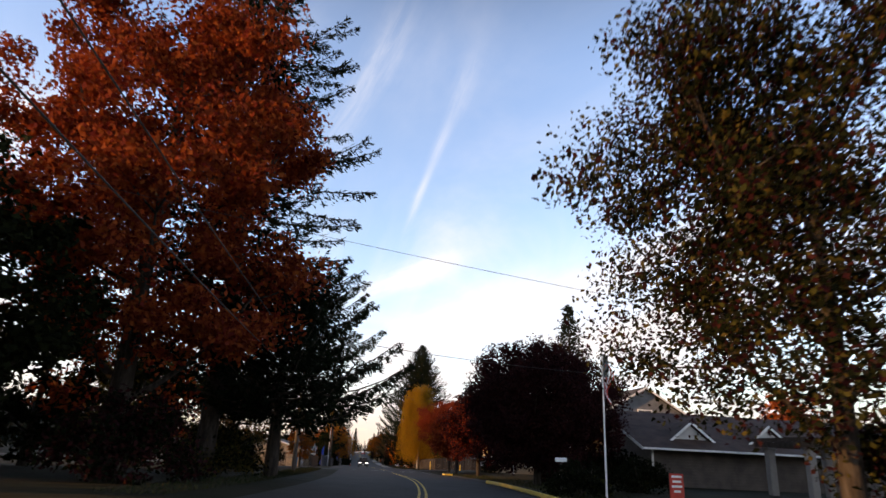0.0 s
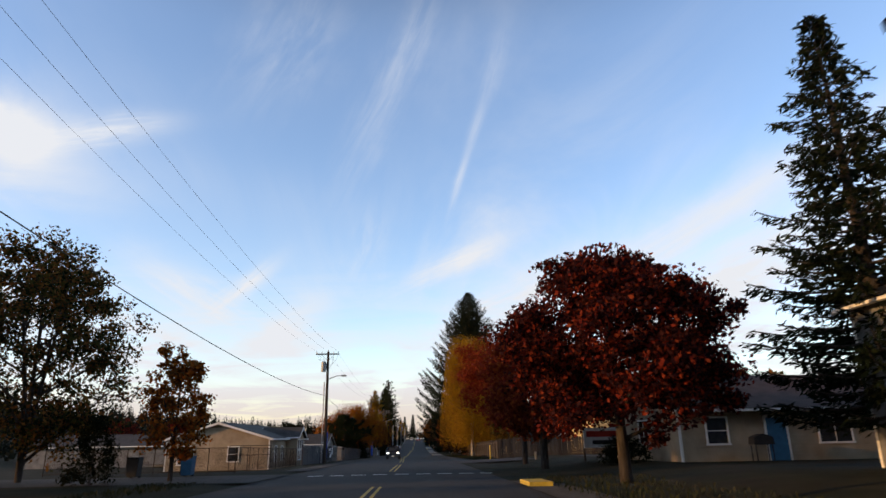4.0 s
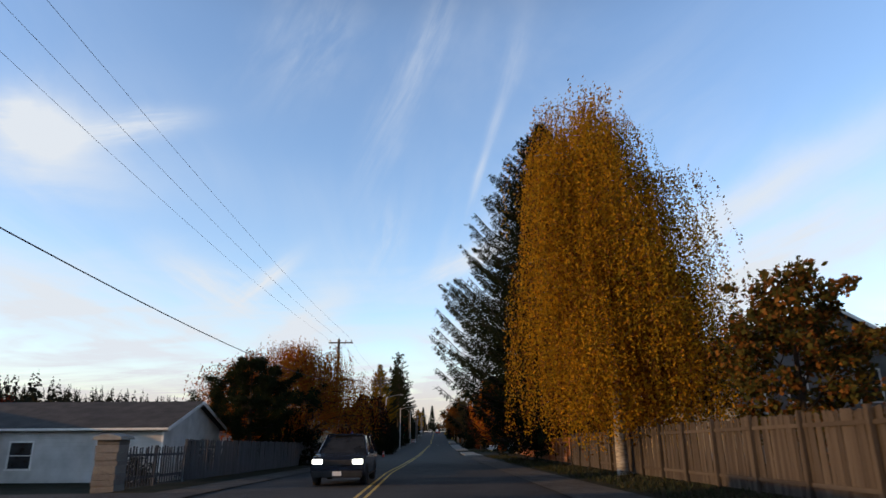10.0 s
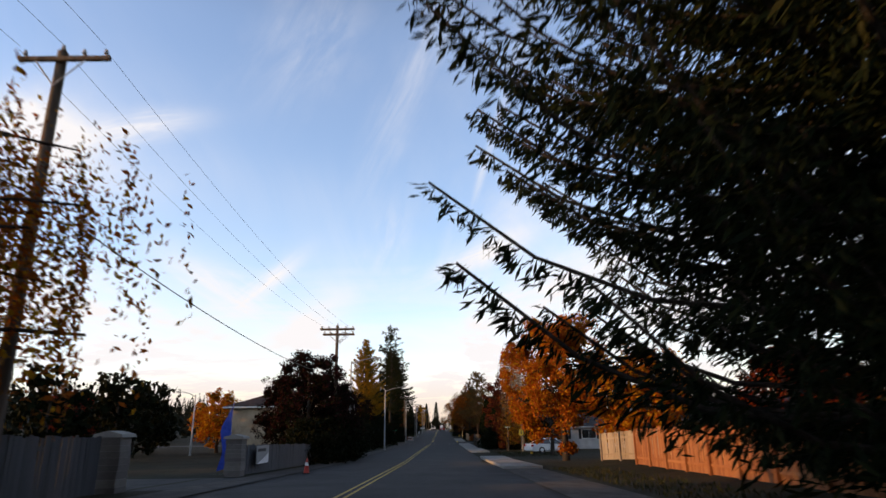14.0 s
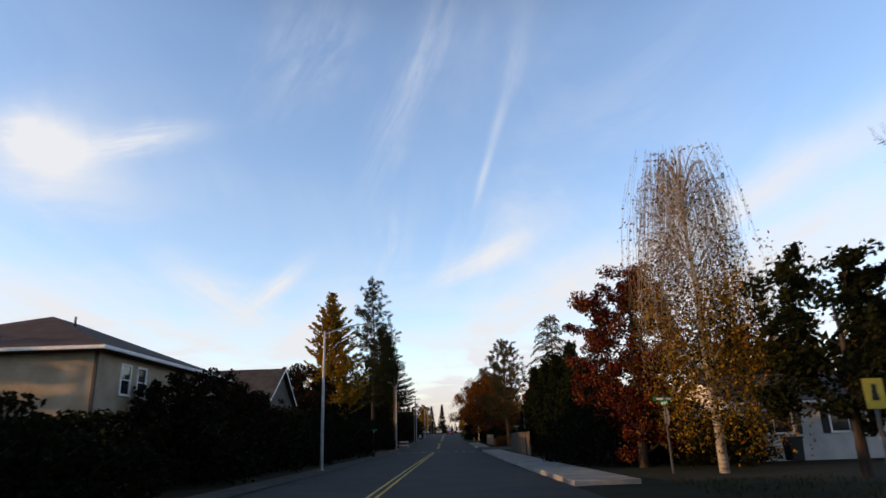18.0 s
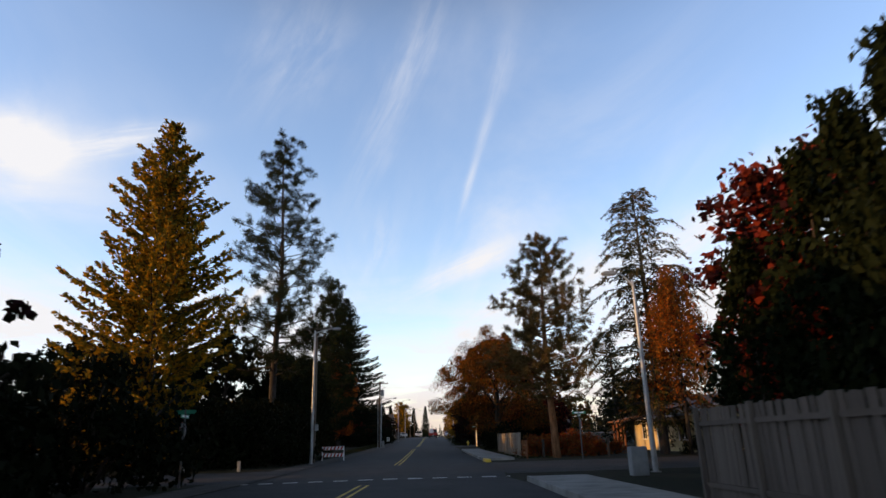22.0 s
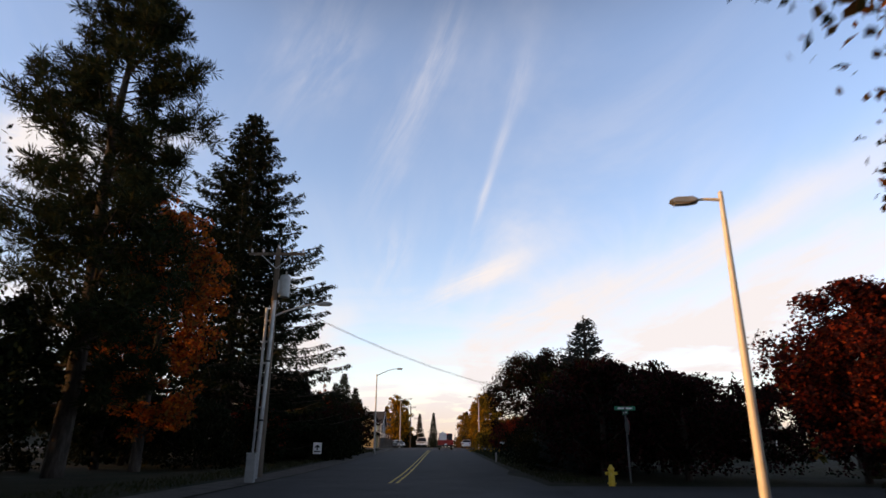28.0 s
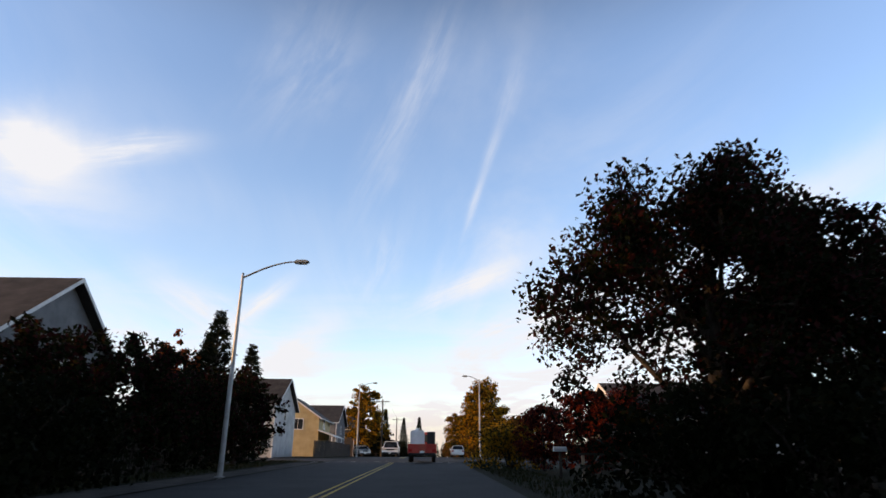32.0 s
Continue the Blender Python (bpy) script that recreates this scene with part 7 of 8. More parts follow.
again(t_bk, 20, 172, 40, 0.9), again(t_bk, 36, 196, 90, 1.0), again(t_bk, 33, 162, 140, 1.1), again(t_bk, 40, 216, 190, 1.0), again(t_bk, 30, 244, 230, 0.95), again(t_bk, 20, 244, 20, 0.85)
house("bungalow", "low house with a blue grey roof behind the cedar fence", 16.0, 26, 192, 203, 2.4, 3.9, "side_tan", "shingle", "x")
for k, (x, y, f) in enumerate(((9.3, 237.2, 1.0), (11.2, 240.4, 1.2), (12.9, 232.0, 0.75), (14.0, 234.3, 0.8), (8.9, 240.6, 1.0), (13.6, 238.5, 1.0))):
    again(b_dark, x, y, 71 * k, f, 1.1, "dark garden shrub beside the white house")
h_wh = house("ranch_house", "white ranch house with dark shutters", 15.3, 38, 235.2, 244.2, 2.75, 4.25, "side_white", "shingle", "x", over=0.6,
    windows=[("y-", 16.75, 1.7, 1.3, 1.0, "v"), ("y-", 20.35, 1.7, 1.3, 1.0, "v"), ("y-", 25.4, 1.8, 0.9, 1.4, "v")], doors=[("y-", 31.5, 4.6, 2.1, "white"), ("y-", 27.4, 0.95, 2.05, "blue_door")])
for u in (15.62, 17.88, 19.22, 21.48):
    part("shutter", box(u - 0.17, u + 0.17, 235.14, 235.19, 1.2, 2.4), MAT["black"], h_wh)
car("sedan", "silver white sedan parked across a driveway", "car_white", 12.3, 217.0, 112, 4.8, 1.82, 1.45, "sedan", z=ground(12.3, 217.0))


def hydrant(x, y, label):
    root = thing("fire_hydrant", label, "hydrant", at=(x, y, ground(x, y)))
    part("barrel", rod((0, 0, -0.1), (0, 0, 0.52), 0.11, 0.10, 14), MAT["yellow_paint"], root)
    part("flange", rod((0, 0, 0.06), (0, 0, 0.1), 0.15, sides=14), MAT["yellow_paint"], root)
    part("bonnet", rod((0, 0, 0.52), (0, 0, 0.68), 0.125, 0.04, 14), MAT["yellow_paint"], root)
    for a, b in (((-0.2, 0, 0.4), (0.2, 0, 0.4)), ((0, -0.2, 0.36), (0, 0, 0.36))):
        part("nozzle", rod(a, b, 0.055, sides=10), MAT["yellow_paint"], root)
    return root


hydrant(10.4, 216.4, "weathered yellow fire hydrant on the verge")
hydrant(7.0, 350.9, "yellow fire hydrant near the side street")
bin2 = thing("waste_bin", "black wheeled waste bin by the white house", "bin", at=(16.8, 233.9, ground(16.8, 233.9)))
part("body", prism([(-0.26, 0.06), (0.26, 0.06), (0.33, 1.0), (-0.33, 1.0)], -0.34, 0.34, "y", bevel=0.02), MAT["black"], bin2)
part("lid", box(-0.36, 0.36, -0.38, 0.38, 1.0, 1.08, 0.02), MAT["black"], bin2)
bench = thing("bench", "dark timber garden bench by the wall", "bench", at=(27.9, 233.4, ground(27.9, 233.4)))
for k in range(4):
    part("slat", box(-0.75, 0.75, -0.22 + k * 0.12, -0.13 + k * 0.12, 0.42, 0.45), MAT["pole_dark"], bench)
for s in (-0.65, 0.65):
    part("leg", box(s - 0.03, s + 0.03, -0.22, 0.24, 0, 0.42), MAT["pole_dark"], bench)
for k in range(3):
    part("back_slat", box(-0.75, 0.75, 0.24, 0.265, 0.55 + k * 0.13, 0.64 + k * 0.13), MAT["pole_dark"], bench)
stand(bare("bare_tree", "leafless dark tree in front of the house", 9.2, 5.0, seed=76, trunk=0.22, depth=5), 11.7, 212.3, 0)
stand(broadleaf("apple_tree", "dark leaved garden tree", ["dark", "green"], 6.8, 2.7, trunk=0.16, leaves=9000, size=0.15, seed=77, low=0.2, limbs=10), 13.4, 223.6, 0)
stand(weeping("birch_tree", "tall weeping birch with bare top and gold leaves", ["birch_gold", "rust", "olive", "dark"], 13.2, 3.0, seed=78, strands=1250, drop=0.5, leaf_len=0.12, trunk=0.17, bottom=0.8, step=0.1, width=0.5, bark="bark_birch", bald=0.66), 11.0, 227.8, 0)
stand(broadleaf("maple_tree", "dark red and rust roadside tree", ["purple", "rust", "purple", "red"], 9.6, 2.7, trunk=0.2, leaves=26000, size=0.115, seed=79, low=0.08), 9.9, 233.6, 0)
# hedge of arborvitae, golden one, fences before the second crossing
t_th = stand(bush("arborvitae", "dark columnar arborvitae in a hedge", ["thuja"], 5.6, 1.25, seed=80, leaves=5000, size=0.17, col=True), 9.6, 243.5, 0)
for k in range(13):
    again(t_th, 9.5 + 0.35 * ((k * 7) % 3), 245.6 + k * 2.0, 57 * k, 0.96 + 0.05 * ((k * 5) % 4), 1.05 + 0.08 * ((k * 3) % 4))
stand(bush("arborvitae", "golden green rounded arborvitae", ["thuja_gold"], 7.0, 2.1, seed=81, leaves=9000, size=0.17, col=True), 11.8, 262.0, 0)
t_pr = stand(broadleaf("plum_tree", "dark wine red plum tree behind the fence", ["purple", "red"], 8.8, 4.0, trunk=0.24, leaves=10000, size=0.23, seed=82, low=0.05), 12.8, 270.5, 0)
again(t_pr, 14.5, 265.0, 90, 0.9), again(t_pr, 15.5, 276.0, 170, 0.85)
fence("board_fence", "tall grey brown board fence with a flat top", [(7.5, 254.4), (7.5, 268.6)], 1.8, "wood_brown", seed=83, gap=0.004, limit=110, uneven=0.012)
ub = thing("utility_box", "grey green utility cabinet on the verge", "cabinet", at=(8.9, 277.6, ground(8.9, 277.6)))
part("body", box(-0.28, 0.28, -0.25, 0.25, 0.0, 0.95, 0.02), MAT["trans_grey"], ub)
part("door", box(-0.24, 0.24, -0.262, -0.252, 0.08, 0.85, 0.005), MAT["trans_grey"], ub)
stand(pine("scots_pine", "tall pine with low sun orange in bark and needles", "pine_rust", 14.6, 4.5, seed=84, base=0.24, limbs=105, tuft=0.29, trunk=0.26, needles=52), 9.9, 297.6, 0)
stand(fir("deodar_cedar", "deodar cedar with drooping grey green tips", "pine", 18.8, 6.2, seed=85, base=0.10, droop=-0.42, lift=-0.72, step=0.72, per=7, trunk=0.34, size=0.32, profile=0.42, ragged=0.32, mat2="pine_rust", spray=(-1.3, 0.0)), 17.2, 298.0, 0)
stand(weeping("birch_tree", "slender birch with copper hanging leaves", ["rust", "orange", "rust"], 12.5, 2.5, seed=86, strands=1250, drop=0.4, leaf_len=0.16, trunk=0.14, bottom=4.0, step=0.12, width=0.5, bark="bark"), 17.9, 295.4, 0)
t_fr = stand(fir("spruce_tree", "dark spruce behind the houses", "fir", 15, 3.8, seed=87, base=0.08, step=0.5, per=6), 22.0, 292, 0)
again(t_fr, 26, 300, 60, 0.95), again(t_fr, 20, 318, 120, 0.75), again(t_fr, 25, 282, 10, 1.05), again(t_fr, 17.5, 284, 200, 0.62)
h_o = house("cottage", "yellow cottage with a red brown porch roof", 19.5, 30, 298.6, 311.4, 2.5, 4.1, "side_yellow", "shingle_brown", "y", over=0.6,
    windows=[("x-", 300.2, 1.8, 0.8, 1.4, "v"), ("x-", 308.6, 0.9, 0.9, 1.2, "v"), ("y-", 22.2, 1.2, 0.8, 1.3, "v"), ("y-", 26.0, 1.2, 0.8, 1.3, "v")], doors=[("x-", 305.0, 1.0, 2.05, "blue_door")])
for k in range(4):
    part("porch_post", box(17.9, 18.02, 309.2 + k * 1.05, 309.32 + k * 1.05, 0, 2.3), MAT["wood_red"], h_o)
part("porch_roof", prism([(17.6, 2.3), (19.5, 2.7), (19.5, 2.8), (17.6, 2.4)], 308.8, 312.9, "y"), MAT["wood_red"], h_o)
fence("picket_fence", "low rail fence round the cottage garden", [(8.0, 297.5), (8.0, 299.4)], 1.1, "wood_red", board=0.2, gap=0.12, picket=True, seed=88)
for k in range(2):
    ps = thing("garden_post", "square timber post by the cottage", "post", at=(8.9 + k * 4.2, 296.8, ground(8.9 + k * 4.2, 296.8)), group="cottage garden posts")
    part("post", box(-0.07, 0.07, -0.07, 0.07, -0.2, 1.1, 0.01), MAT["wood_grey"], ps)
    part("cap", box(-0.09, 0.09, -0.09, 0.09, 1.1, 1.15, 0.01), MAT["wood_grey"], ps)
fence("board_fence", "pale tan board fence with a flat top", [(7.8, 299.4), (7.8, 314.0)], 1.6, "wood_tan", seed=89, gap=0.004, limit=110, uneven=0.01)
b_or = stand(bush("shrub", "low orange red shrub in front of the cottage", ["orange_red", "rust"], 1.3, 1.1, seed=190, leaves=2600, size=0.11), 11.6, 300.6, 0)
for k, (x, y, s) in enumerate(((13.4, 302.6, 1.1), (10.4, 300.0, 1.1), (12.2, 303.4, 1.3), (10.0, 303.0, 1.1), (8.9, 301.4, 1.1), (11.6, 297.6, 0.8), (13.0, 299.0, 0.75), (14.6, 300.4, 0.75), (8.9, 299.4, 1.0))):
    again(b_or, x, y, 80 * k, s)
t_rs = stand(broadleaf("beech_tree", "huge copper and orange beech tree", ["rust", "orange", "olive", "dark", "rust"], 13.4, 6.3, trunk=0.36, leaves=125000, size=0.112, seed=91, low=0.16, limbs=16, belly=0.38), 9.3, 328.4, 0)
# the first three shrubs are added to darken the cottage's pale south side
again(b_dark, 22.6, 295.4, 10, 0.75), again(b_dark, 26.6, 295.8, 90, 0.8), again(b_dark, 18.4, 295.6, 190, 0.42), again(b_dark, 9.2, 322.5, 10, 0.9), again(b_dark, 9.8, 328, 100, 1.1), again(b_dark, 13.5, 337, 210, 1.2), again(b_dark, 10.2, 339, 300, 0.7)


def stop_sign(x, y, label, turn=0.0):
    root = thing("stop_sign", label, "road sign", at=(x, y, ground(x, y)), turn=turn)
    part("post", box(-0.03, 0.03, -0.03, 0.03, -0.2, 2.75, 0.004), MAT["dull_steel"], root)
    pts = [(0.33 * math.cos(math.pi / 8 + k * math.pi / 4), 2.0 + 0.33 * math.sin(math.pi / 8 + k * math.pi / 4)) for k in range(8)]
    part("plate", prism(pts, 0.034, 0.042, "y"), MAT["red_paint"], root)
    part("plate_back", prism(pts, 0.031, 0.033, "y"), MAT["dull_steel"], root)
    for z, a in ((2.50, 0.0), (2.66, 90.0)):
        bl = part("street_name_blade", box(-0.4, 0.4, -0.006, 0.006, -0.075, 0.075, 0.003), MAT["sign_green"], root, "green street name blade")
        bl.matrix_local = pose(0, 0, z, 0, 0, a)
        tb = part("text_bar", box(-0.28, 0.28, -0.010, -0.0065, -0.03, 0.03), MAT["white"], bl)
    return root


stop_sign(8.2, 352.8, "stop sign with green street name blades", -90)
stop_sign(10.7, 293.8, "stop sign with green street name blades", -90)
stop_sign(-7.4, 279.0, "stop sign seen from behind at the crossing", 90)
stop_sign(9.4, 228.5, "stop sign with street name blades by dark trees", -90)

ys_ = thing("crossing_sign", "yellow crossing sign on a steel post", "road sign", at=(9.5, 216.7, ground(9.5, 216.7)), turn=0)
part("post", box(-0.03, 0.03, -0.03, 0.03, -0.2, 2.3, 0.004), MAT["dull_steel"], ys_)
part("plate", box(-0.2, 0.2, -0.042, -0.034, 1.72, 2.3, 0.006), MAT["yellow_paint"], ys_, "yellow plate with a dark emblem")
part("emblem", prism([(-0.07, 1.88), (0.08, 1.88), (0.05, 2.06), (0.06, 2.17), (-0.03, 2.2), (-0.05, 2.05)], -0.048, -0.043, "y"), MAT["black"], ys_)

# ---- west side, dark hedges and tall conifers ----
for k in range(22):
    y = 222 + k * 3.1
    if 279 < y < 291:
        continue
    small = 0.72 if y < 243 else 0.9 if y < 258 else 1.0
    again(b_dark, -10.2 - 1.1 * ((k * 7) % 3), y, 47 * k, 1.15 + 0.12 * ((k * 5) % 4), small**1.5 * (1.25 + 0.15 * ((k * 3) % 3)))
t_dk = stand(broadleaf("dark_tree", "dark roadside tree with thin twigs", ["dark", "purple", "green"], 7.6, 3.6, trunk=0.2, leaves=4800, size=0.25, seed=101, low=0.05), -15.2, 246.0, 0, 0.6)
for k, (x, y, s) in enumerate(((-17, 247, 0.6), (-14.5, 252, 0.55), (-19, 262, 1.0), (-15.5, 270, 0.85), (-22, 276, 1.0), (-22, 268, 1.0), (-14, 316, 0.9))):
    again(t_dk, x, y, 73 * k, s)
house("bungalow", "grey roofed house behind the dark hedge", -27, -13.7, 256.8, 265.2, 5.1, 7.85, "side_brown", "shingle", "x", over=0.4, windows=[("x+", 261, 1.0, 3.2, 1.1, "v")])
stand(fir("cottonwood_tree", "tall pointed cottonwood with yellow green leaves", "gold_green", 22.0, 7.2, seed=102, base=0.12, droop=-0.34, lift=0.08, step=0.55, per=8, trunk=0.32, size=0.34, profile=0.78, ragged=0.33, mat2="gold", skirt=(0.6, 0.3), spray=(-0.3, 0.9), fine=3, thin=0.5), -15.0, 292.5, 0)
stand(pine("ponderosa_pine", "tall open pine with round needle tufts", "pine", 26.2, 4.9, seed=103, base=0.24, limbs=105, tuft=0.38, trunk=0.3, needles=34, bark="bark"), -10.2, 303.8, 0)
t_th2 = stand(bush("arborvitae", "broad dark evergreen screen tree", ["dark", "thuja"], 8.4, 2.6, seed=104, leaves=9000, size=0.2, col=True), -11.5, 310.5, 0)
for k in range(6):
    again(t_th2, -12.0 - 0.8 * (k % 2), 314.5 + k * 3.6, 61 * k, 0.95 + 0.06 * (k % 3), 1.0 + 0.07 * ((k * 2) % 3))
t_ys = stand(fir("young_spruce", "young spruce tip above the hedge", "fir", 10.5, 2.2, seed=105, step=0.35, per=6, size=0.35), -14.0, 318, 0)
br = thing("barricade", "white road barricade with red slanted stripes", "barricade", at=(-5.9, 305.4, ground(-5.9, 305.4)), turn=4)
for z in (0.28, 0.78):
    part("panel", box(-0.85, 0.85, -0.02, 0.02, z, z + 0.26, 0.004), MAT["white"], br)
    for k in range(6):
        part("stripe", prism([(-0.8 + k * 0.27, z + 0.005), (-0.68 + k * 0.27, z + 0.005), (-0.58 + k * 0.27, z + 0.255), (-0.70 + k * 0.27, z + 0.255)], -0.026, -0.021, "y"), MAT["red_paint"], br)
for s in (-0.82, 0.82):
    part("leg", rod((s, -0.3, 0), (s, 0.0, 1.05), 0.025), MAT["white"], br)
    part("leg", rod((s, 0.3, 0), (s, 0.0, 1.05), 0.025), MAT["white"], br)
for k, (x, y, h_) in enumerate(((-13.5, 290.8, 0.5), (-12.0, 291.4, 0.45), (-9.0, 291.6, 0.5), (-10.8, 276.8, 0.8))):
    pt = thing("marker_post", "short pale marker post on the verge", "post", at=(x, y, ground(x, y)))
    part("post", box(-0.09, 0.09, -0.06, 0.06, -0.15, h_, 0.015), MAT["concrete"], pt)
    part("cap", box(-0.1, 0.1, -0.07, 0.07, h_, h_ + 0.04, 0.01), MAT["concrete"], pt)
stand(pine("ponderosa_pine", "very tall dark pine with dense tufts", "pine", 26.2, 5.9, seed=106, base=0.1, limbs=120, tuft=0.6, trunk=0.4, needles=30, bark="bark"), -14.4, 355.0, 0)
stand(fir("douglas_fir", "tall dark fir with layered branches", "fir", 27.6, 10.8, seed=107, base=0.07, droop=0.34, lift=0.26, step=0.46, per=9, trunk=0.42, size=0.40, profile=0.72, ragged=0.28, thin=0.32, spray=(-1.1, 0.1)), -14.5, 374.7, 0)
stand(weeping("willow_tree", "dark olive weeping willow on the lawn", ["olive", "green", "dark"], 14.0, 6.2, seed=108, strands=1900, drop=0.62, leaf_len=0.22, trunk=0.35, bottom=1.6, step=0.14, width=0.5), -17.0, 344.0, 0)
stand(broadleaf("maple_tree", "orange brown tree beside the tall fir", ["orange", "rust", "orange_red"], 15.0, 3.6, trunk=0.26, leaves=16000, size=0.17, seed=109, low=0.1), -13.7, 360.5, 0)
stand(broadleaf("apple_tree", "leaning old fruit tree with sparse leaves", ["olive", "dark"], 5.6, 3.0, trunk=0.2, leaves=3500, size=0.16, seed=110, low=0.2), -15.5, 329.0, 0)
stand(broadleaf("garden_tree", "yellow green garden tree", ["olive", "gold"], 7.0, 3.2, trunk=0.18, leaves=6000, size=0.2, seed=111, low=0.2), -24.5, 338, 0)
again(t_sd, -16.0, 309.6, 20, 0.85), again(t_dk, -14.2, 271.0, 50, 1.2), stand(broadleaf("garden_tree", "yellow green undergrowth tree below the cottonwood", ["olive", "gold"], 5.6, 4.0, trunk=0.16, leaves=9000, size=0.17, seed=192, low=0.02), -17.5, 293.6, 0)
again(t_ys, -15.5, 275.0, 40, 0.92), again(t_dk, -12.4, 267.5, 200, 0.8), again(t_dk, -11.8, 258.0, 100, 0.5)
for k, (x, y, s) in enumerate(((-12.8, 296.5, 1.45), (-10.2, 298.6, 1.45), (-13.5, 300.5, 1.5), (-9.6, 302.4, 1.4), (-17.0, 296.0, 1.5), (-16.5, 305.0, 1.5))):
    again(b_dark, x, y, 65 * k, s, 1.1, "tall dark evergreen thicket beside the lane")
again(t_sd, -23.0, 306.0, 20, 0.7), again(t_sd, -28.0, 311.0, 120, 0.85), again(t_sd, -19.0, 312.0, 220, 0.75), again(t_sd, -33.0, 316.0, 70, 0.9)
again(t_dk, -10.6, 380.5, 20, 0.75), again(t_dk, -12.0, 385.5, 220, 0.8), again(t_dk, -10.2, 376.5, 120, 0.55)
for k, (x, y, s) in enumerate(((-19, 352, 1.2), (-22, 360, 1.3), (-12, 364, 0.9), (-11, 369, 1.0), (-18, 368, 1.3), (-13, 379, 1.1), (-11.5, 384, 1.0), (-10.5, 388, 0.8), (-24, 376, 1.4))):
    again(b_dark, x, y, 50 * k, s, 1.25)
house("bungalow", "pale bungalow beyond the lawn trees", -38, -27, 341, 352, 2.6, 4.6, "side_white", "shingle_brown", "x", windows=[("y-", -30, 1.4, 0.9, 1.2, "v")])
again(t_red, -11.4, 372.5, 20, 0.45)
fs = thing("yard_sign", "white yard sign with a dark emblem and bars", "sign", at=(-5.75, 365.2, ground(-5.75, 365.2) + 0.5), turn=-6)
fs.scale = (0.82, 0.82, 0.82)
part("board", box(-0.3, 0.3, -0.012, 0.012, 0.3, 1.05, 0.006), MAT["white"], fs)
part("emblem", prism([(-0.2, 0.72), (0.2, 0.72), (0.12, 0.84), (0, 0.9), (-0.12, 0.84)], -0.018, -0.013, "y"), MAT["black"], fs)
part("text_bar", box(-0.22, 0.22, -0.018, -0.013, 0.42, 0.50), MAT["black"], fs)
part("text_bar", box(-0.05, 0.05, -0.018, -0.013, 0.55, 0.70), MAT["black"], fs)
for s in (-0.25, 0.25):
    part("stake", rod((s, 0, -0.75), (s, 0, 0.32), 0.008, sides=6), MAT["black"], fs)
ubx = thing("utility_box", "pale grey utility pedestal on the verge", "cabinet", at=(-5.6, 352.0, ground(-5.6, 352.0)))
part("body", box(-0.16, 0.16, -0.14, 0.14, 0, 0.95, 0.02), MAT["trans_grey"], ubx)
part("cap", box(-0.18, 0.18, -0.16, 0.16, 0.95, 1.02, 0.02), MAT["trans_grey"], ubx)

again(t_sd, -19.0, 349.5, 20, 0.62), again(t_sd, -15.8, 352.0, 130, 0.55), again(t_sd, -22.5, 346.0, 250, 0.6), again(t_sd, -17.0, 363.0, 70, 0.7)

for k, (x, y, f) in enumerate(((-10.7, 232.0, 0.6), (-10.4, 236.0, 0.66), (-10.6, 240.0, 0.62), (-11.0, 244.5, 0.6))):
    again(t_dk, x, y, 77 * k, f)

# ---- the last stretch ----
house("gabled_house", "two storey house with pale grey gable wall", -23.5, -14.0, 392.8, 402.5, 4.9, 8.25, "side_grey", "shingle", "x", over=0.5,
    windows=[("x+", 398.2, 0.8, 4.5, 1.2, "h"), ("x+", 396, 1.2, 1.0, 1.3, "v"), ("y-", -17, 1.4, 3.4, 1.2, "v")])
house("gabled_house", "white gabled house with a porch along the road", -21.2, -12.8, 433.5, 443, 5.0, 7.8, "side_white", "shingle", "x", over=0.4, windows=[("x+", 438, 0.9, 3.6, 1.2, "h"), ("y-", -14, 1.4, 3.4, 1.2, "v"), ("y-", -14, 1.4, 0.9, 1.3, "v")])
hh2 = house("gabled_house", "cream gabled house with a low front roof", -19.0, -11.4, 451, 460, 4.6, 7.2, "side_yellow", "shingle", "y", over=0.4, windows=[("x+", 455, 0.9, 3.4, 1.1, "h"), ("y-", -14, 1.2, 3.2, 1.2, "v")])
part("porch_roof", prism([(-11.4, 3.0), (-9.4, 2.3), (-9.4, 2.42), (-11.4, 3.14)], 450.5, 460.5, "y"), MAT["trim"], hh2)
for k in range(3):
    part("porch_post", box(-9.7, -9.58, 450.8 + k * 4.6, 450.92 + k * 4.6, 0, 2.3), MAT["white"], hh2)
house("gabled_house", "dark grey gabled house down the road", -20.0, -11.6, 468, 478, 4.9, 7.6, "side_grey", "shingle", "x", over=0.4, windows=[("x+", 473, 0.9, 3.4, 1.1, "h")])
house("gabled_house", "dark gabled house far down the road", -20.0, -11.6, 492, 502, 4.9, 7.4, "side_brown", "shingle", "x", over=0.4)
t_yf = stand(fir("young_fir", "dark conical garden fir", "fir", 9.4, 2.6, seed=121, step=0.34, per=7, size=0.36, ragged=0.15, base=0.04), -11.3, 410.0, 0)
again(t_yf, -10.4, 415.0, 80, 0.85)
again(t_yf, -12.8, 413.0, 160, 0.9)
for k, (x, y, s) in enumerate(((-10.0, 389, 0.9), (-10.4, 393, 0.9), (-10.0, 397, 0.9), (-9.6, 401.5, 1.05), (-10.2, 405.5, 1.0), (-9.0, 408.5, 0.8), (-13.2, 407, 1.2))):
    again(t_dk, x, y, 70 * k, 0.62 + 0.05 * (k % 3))
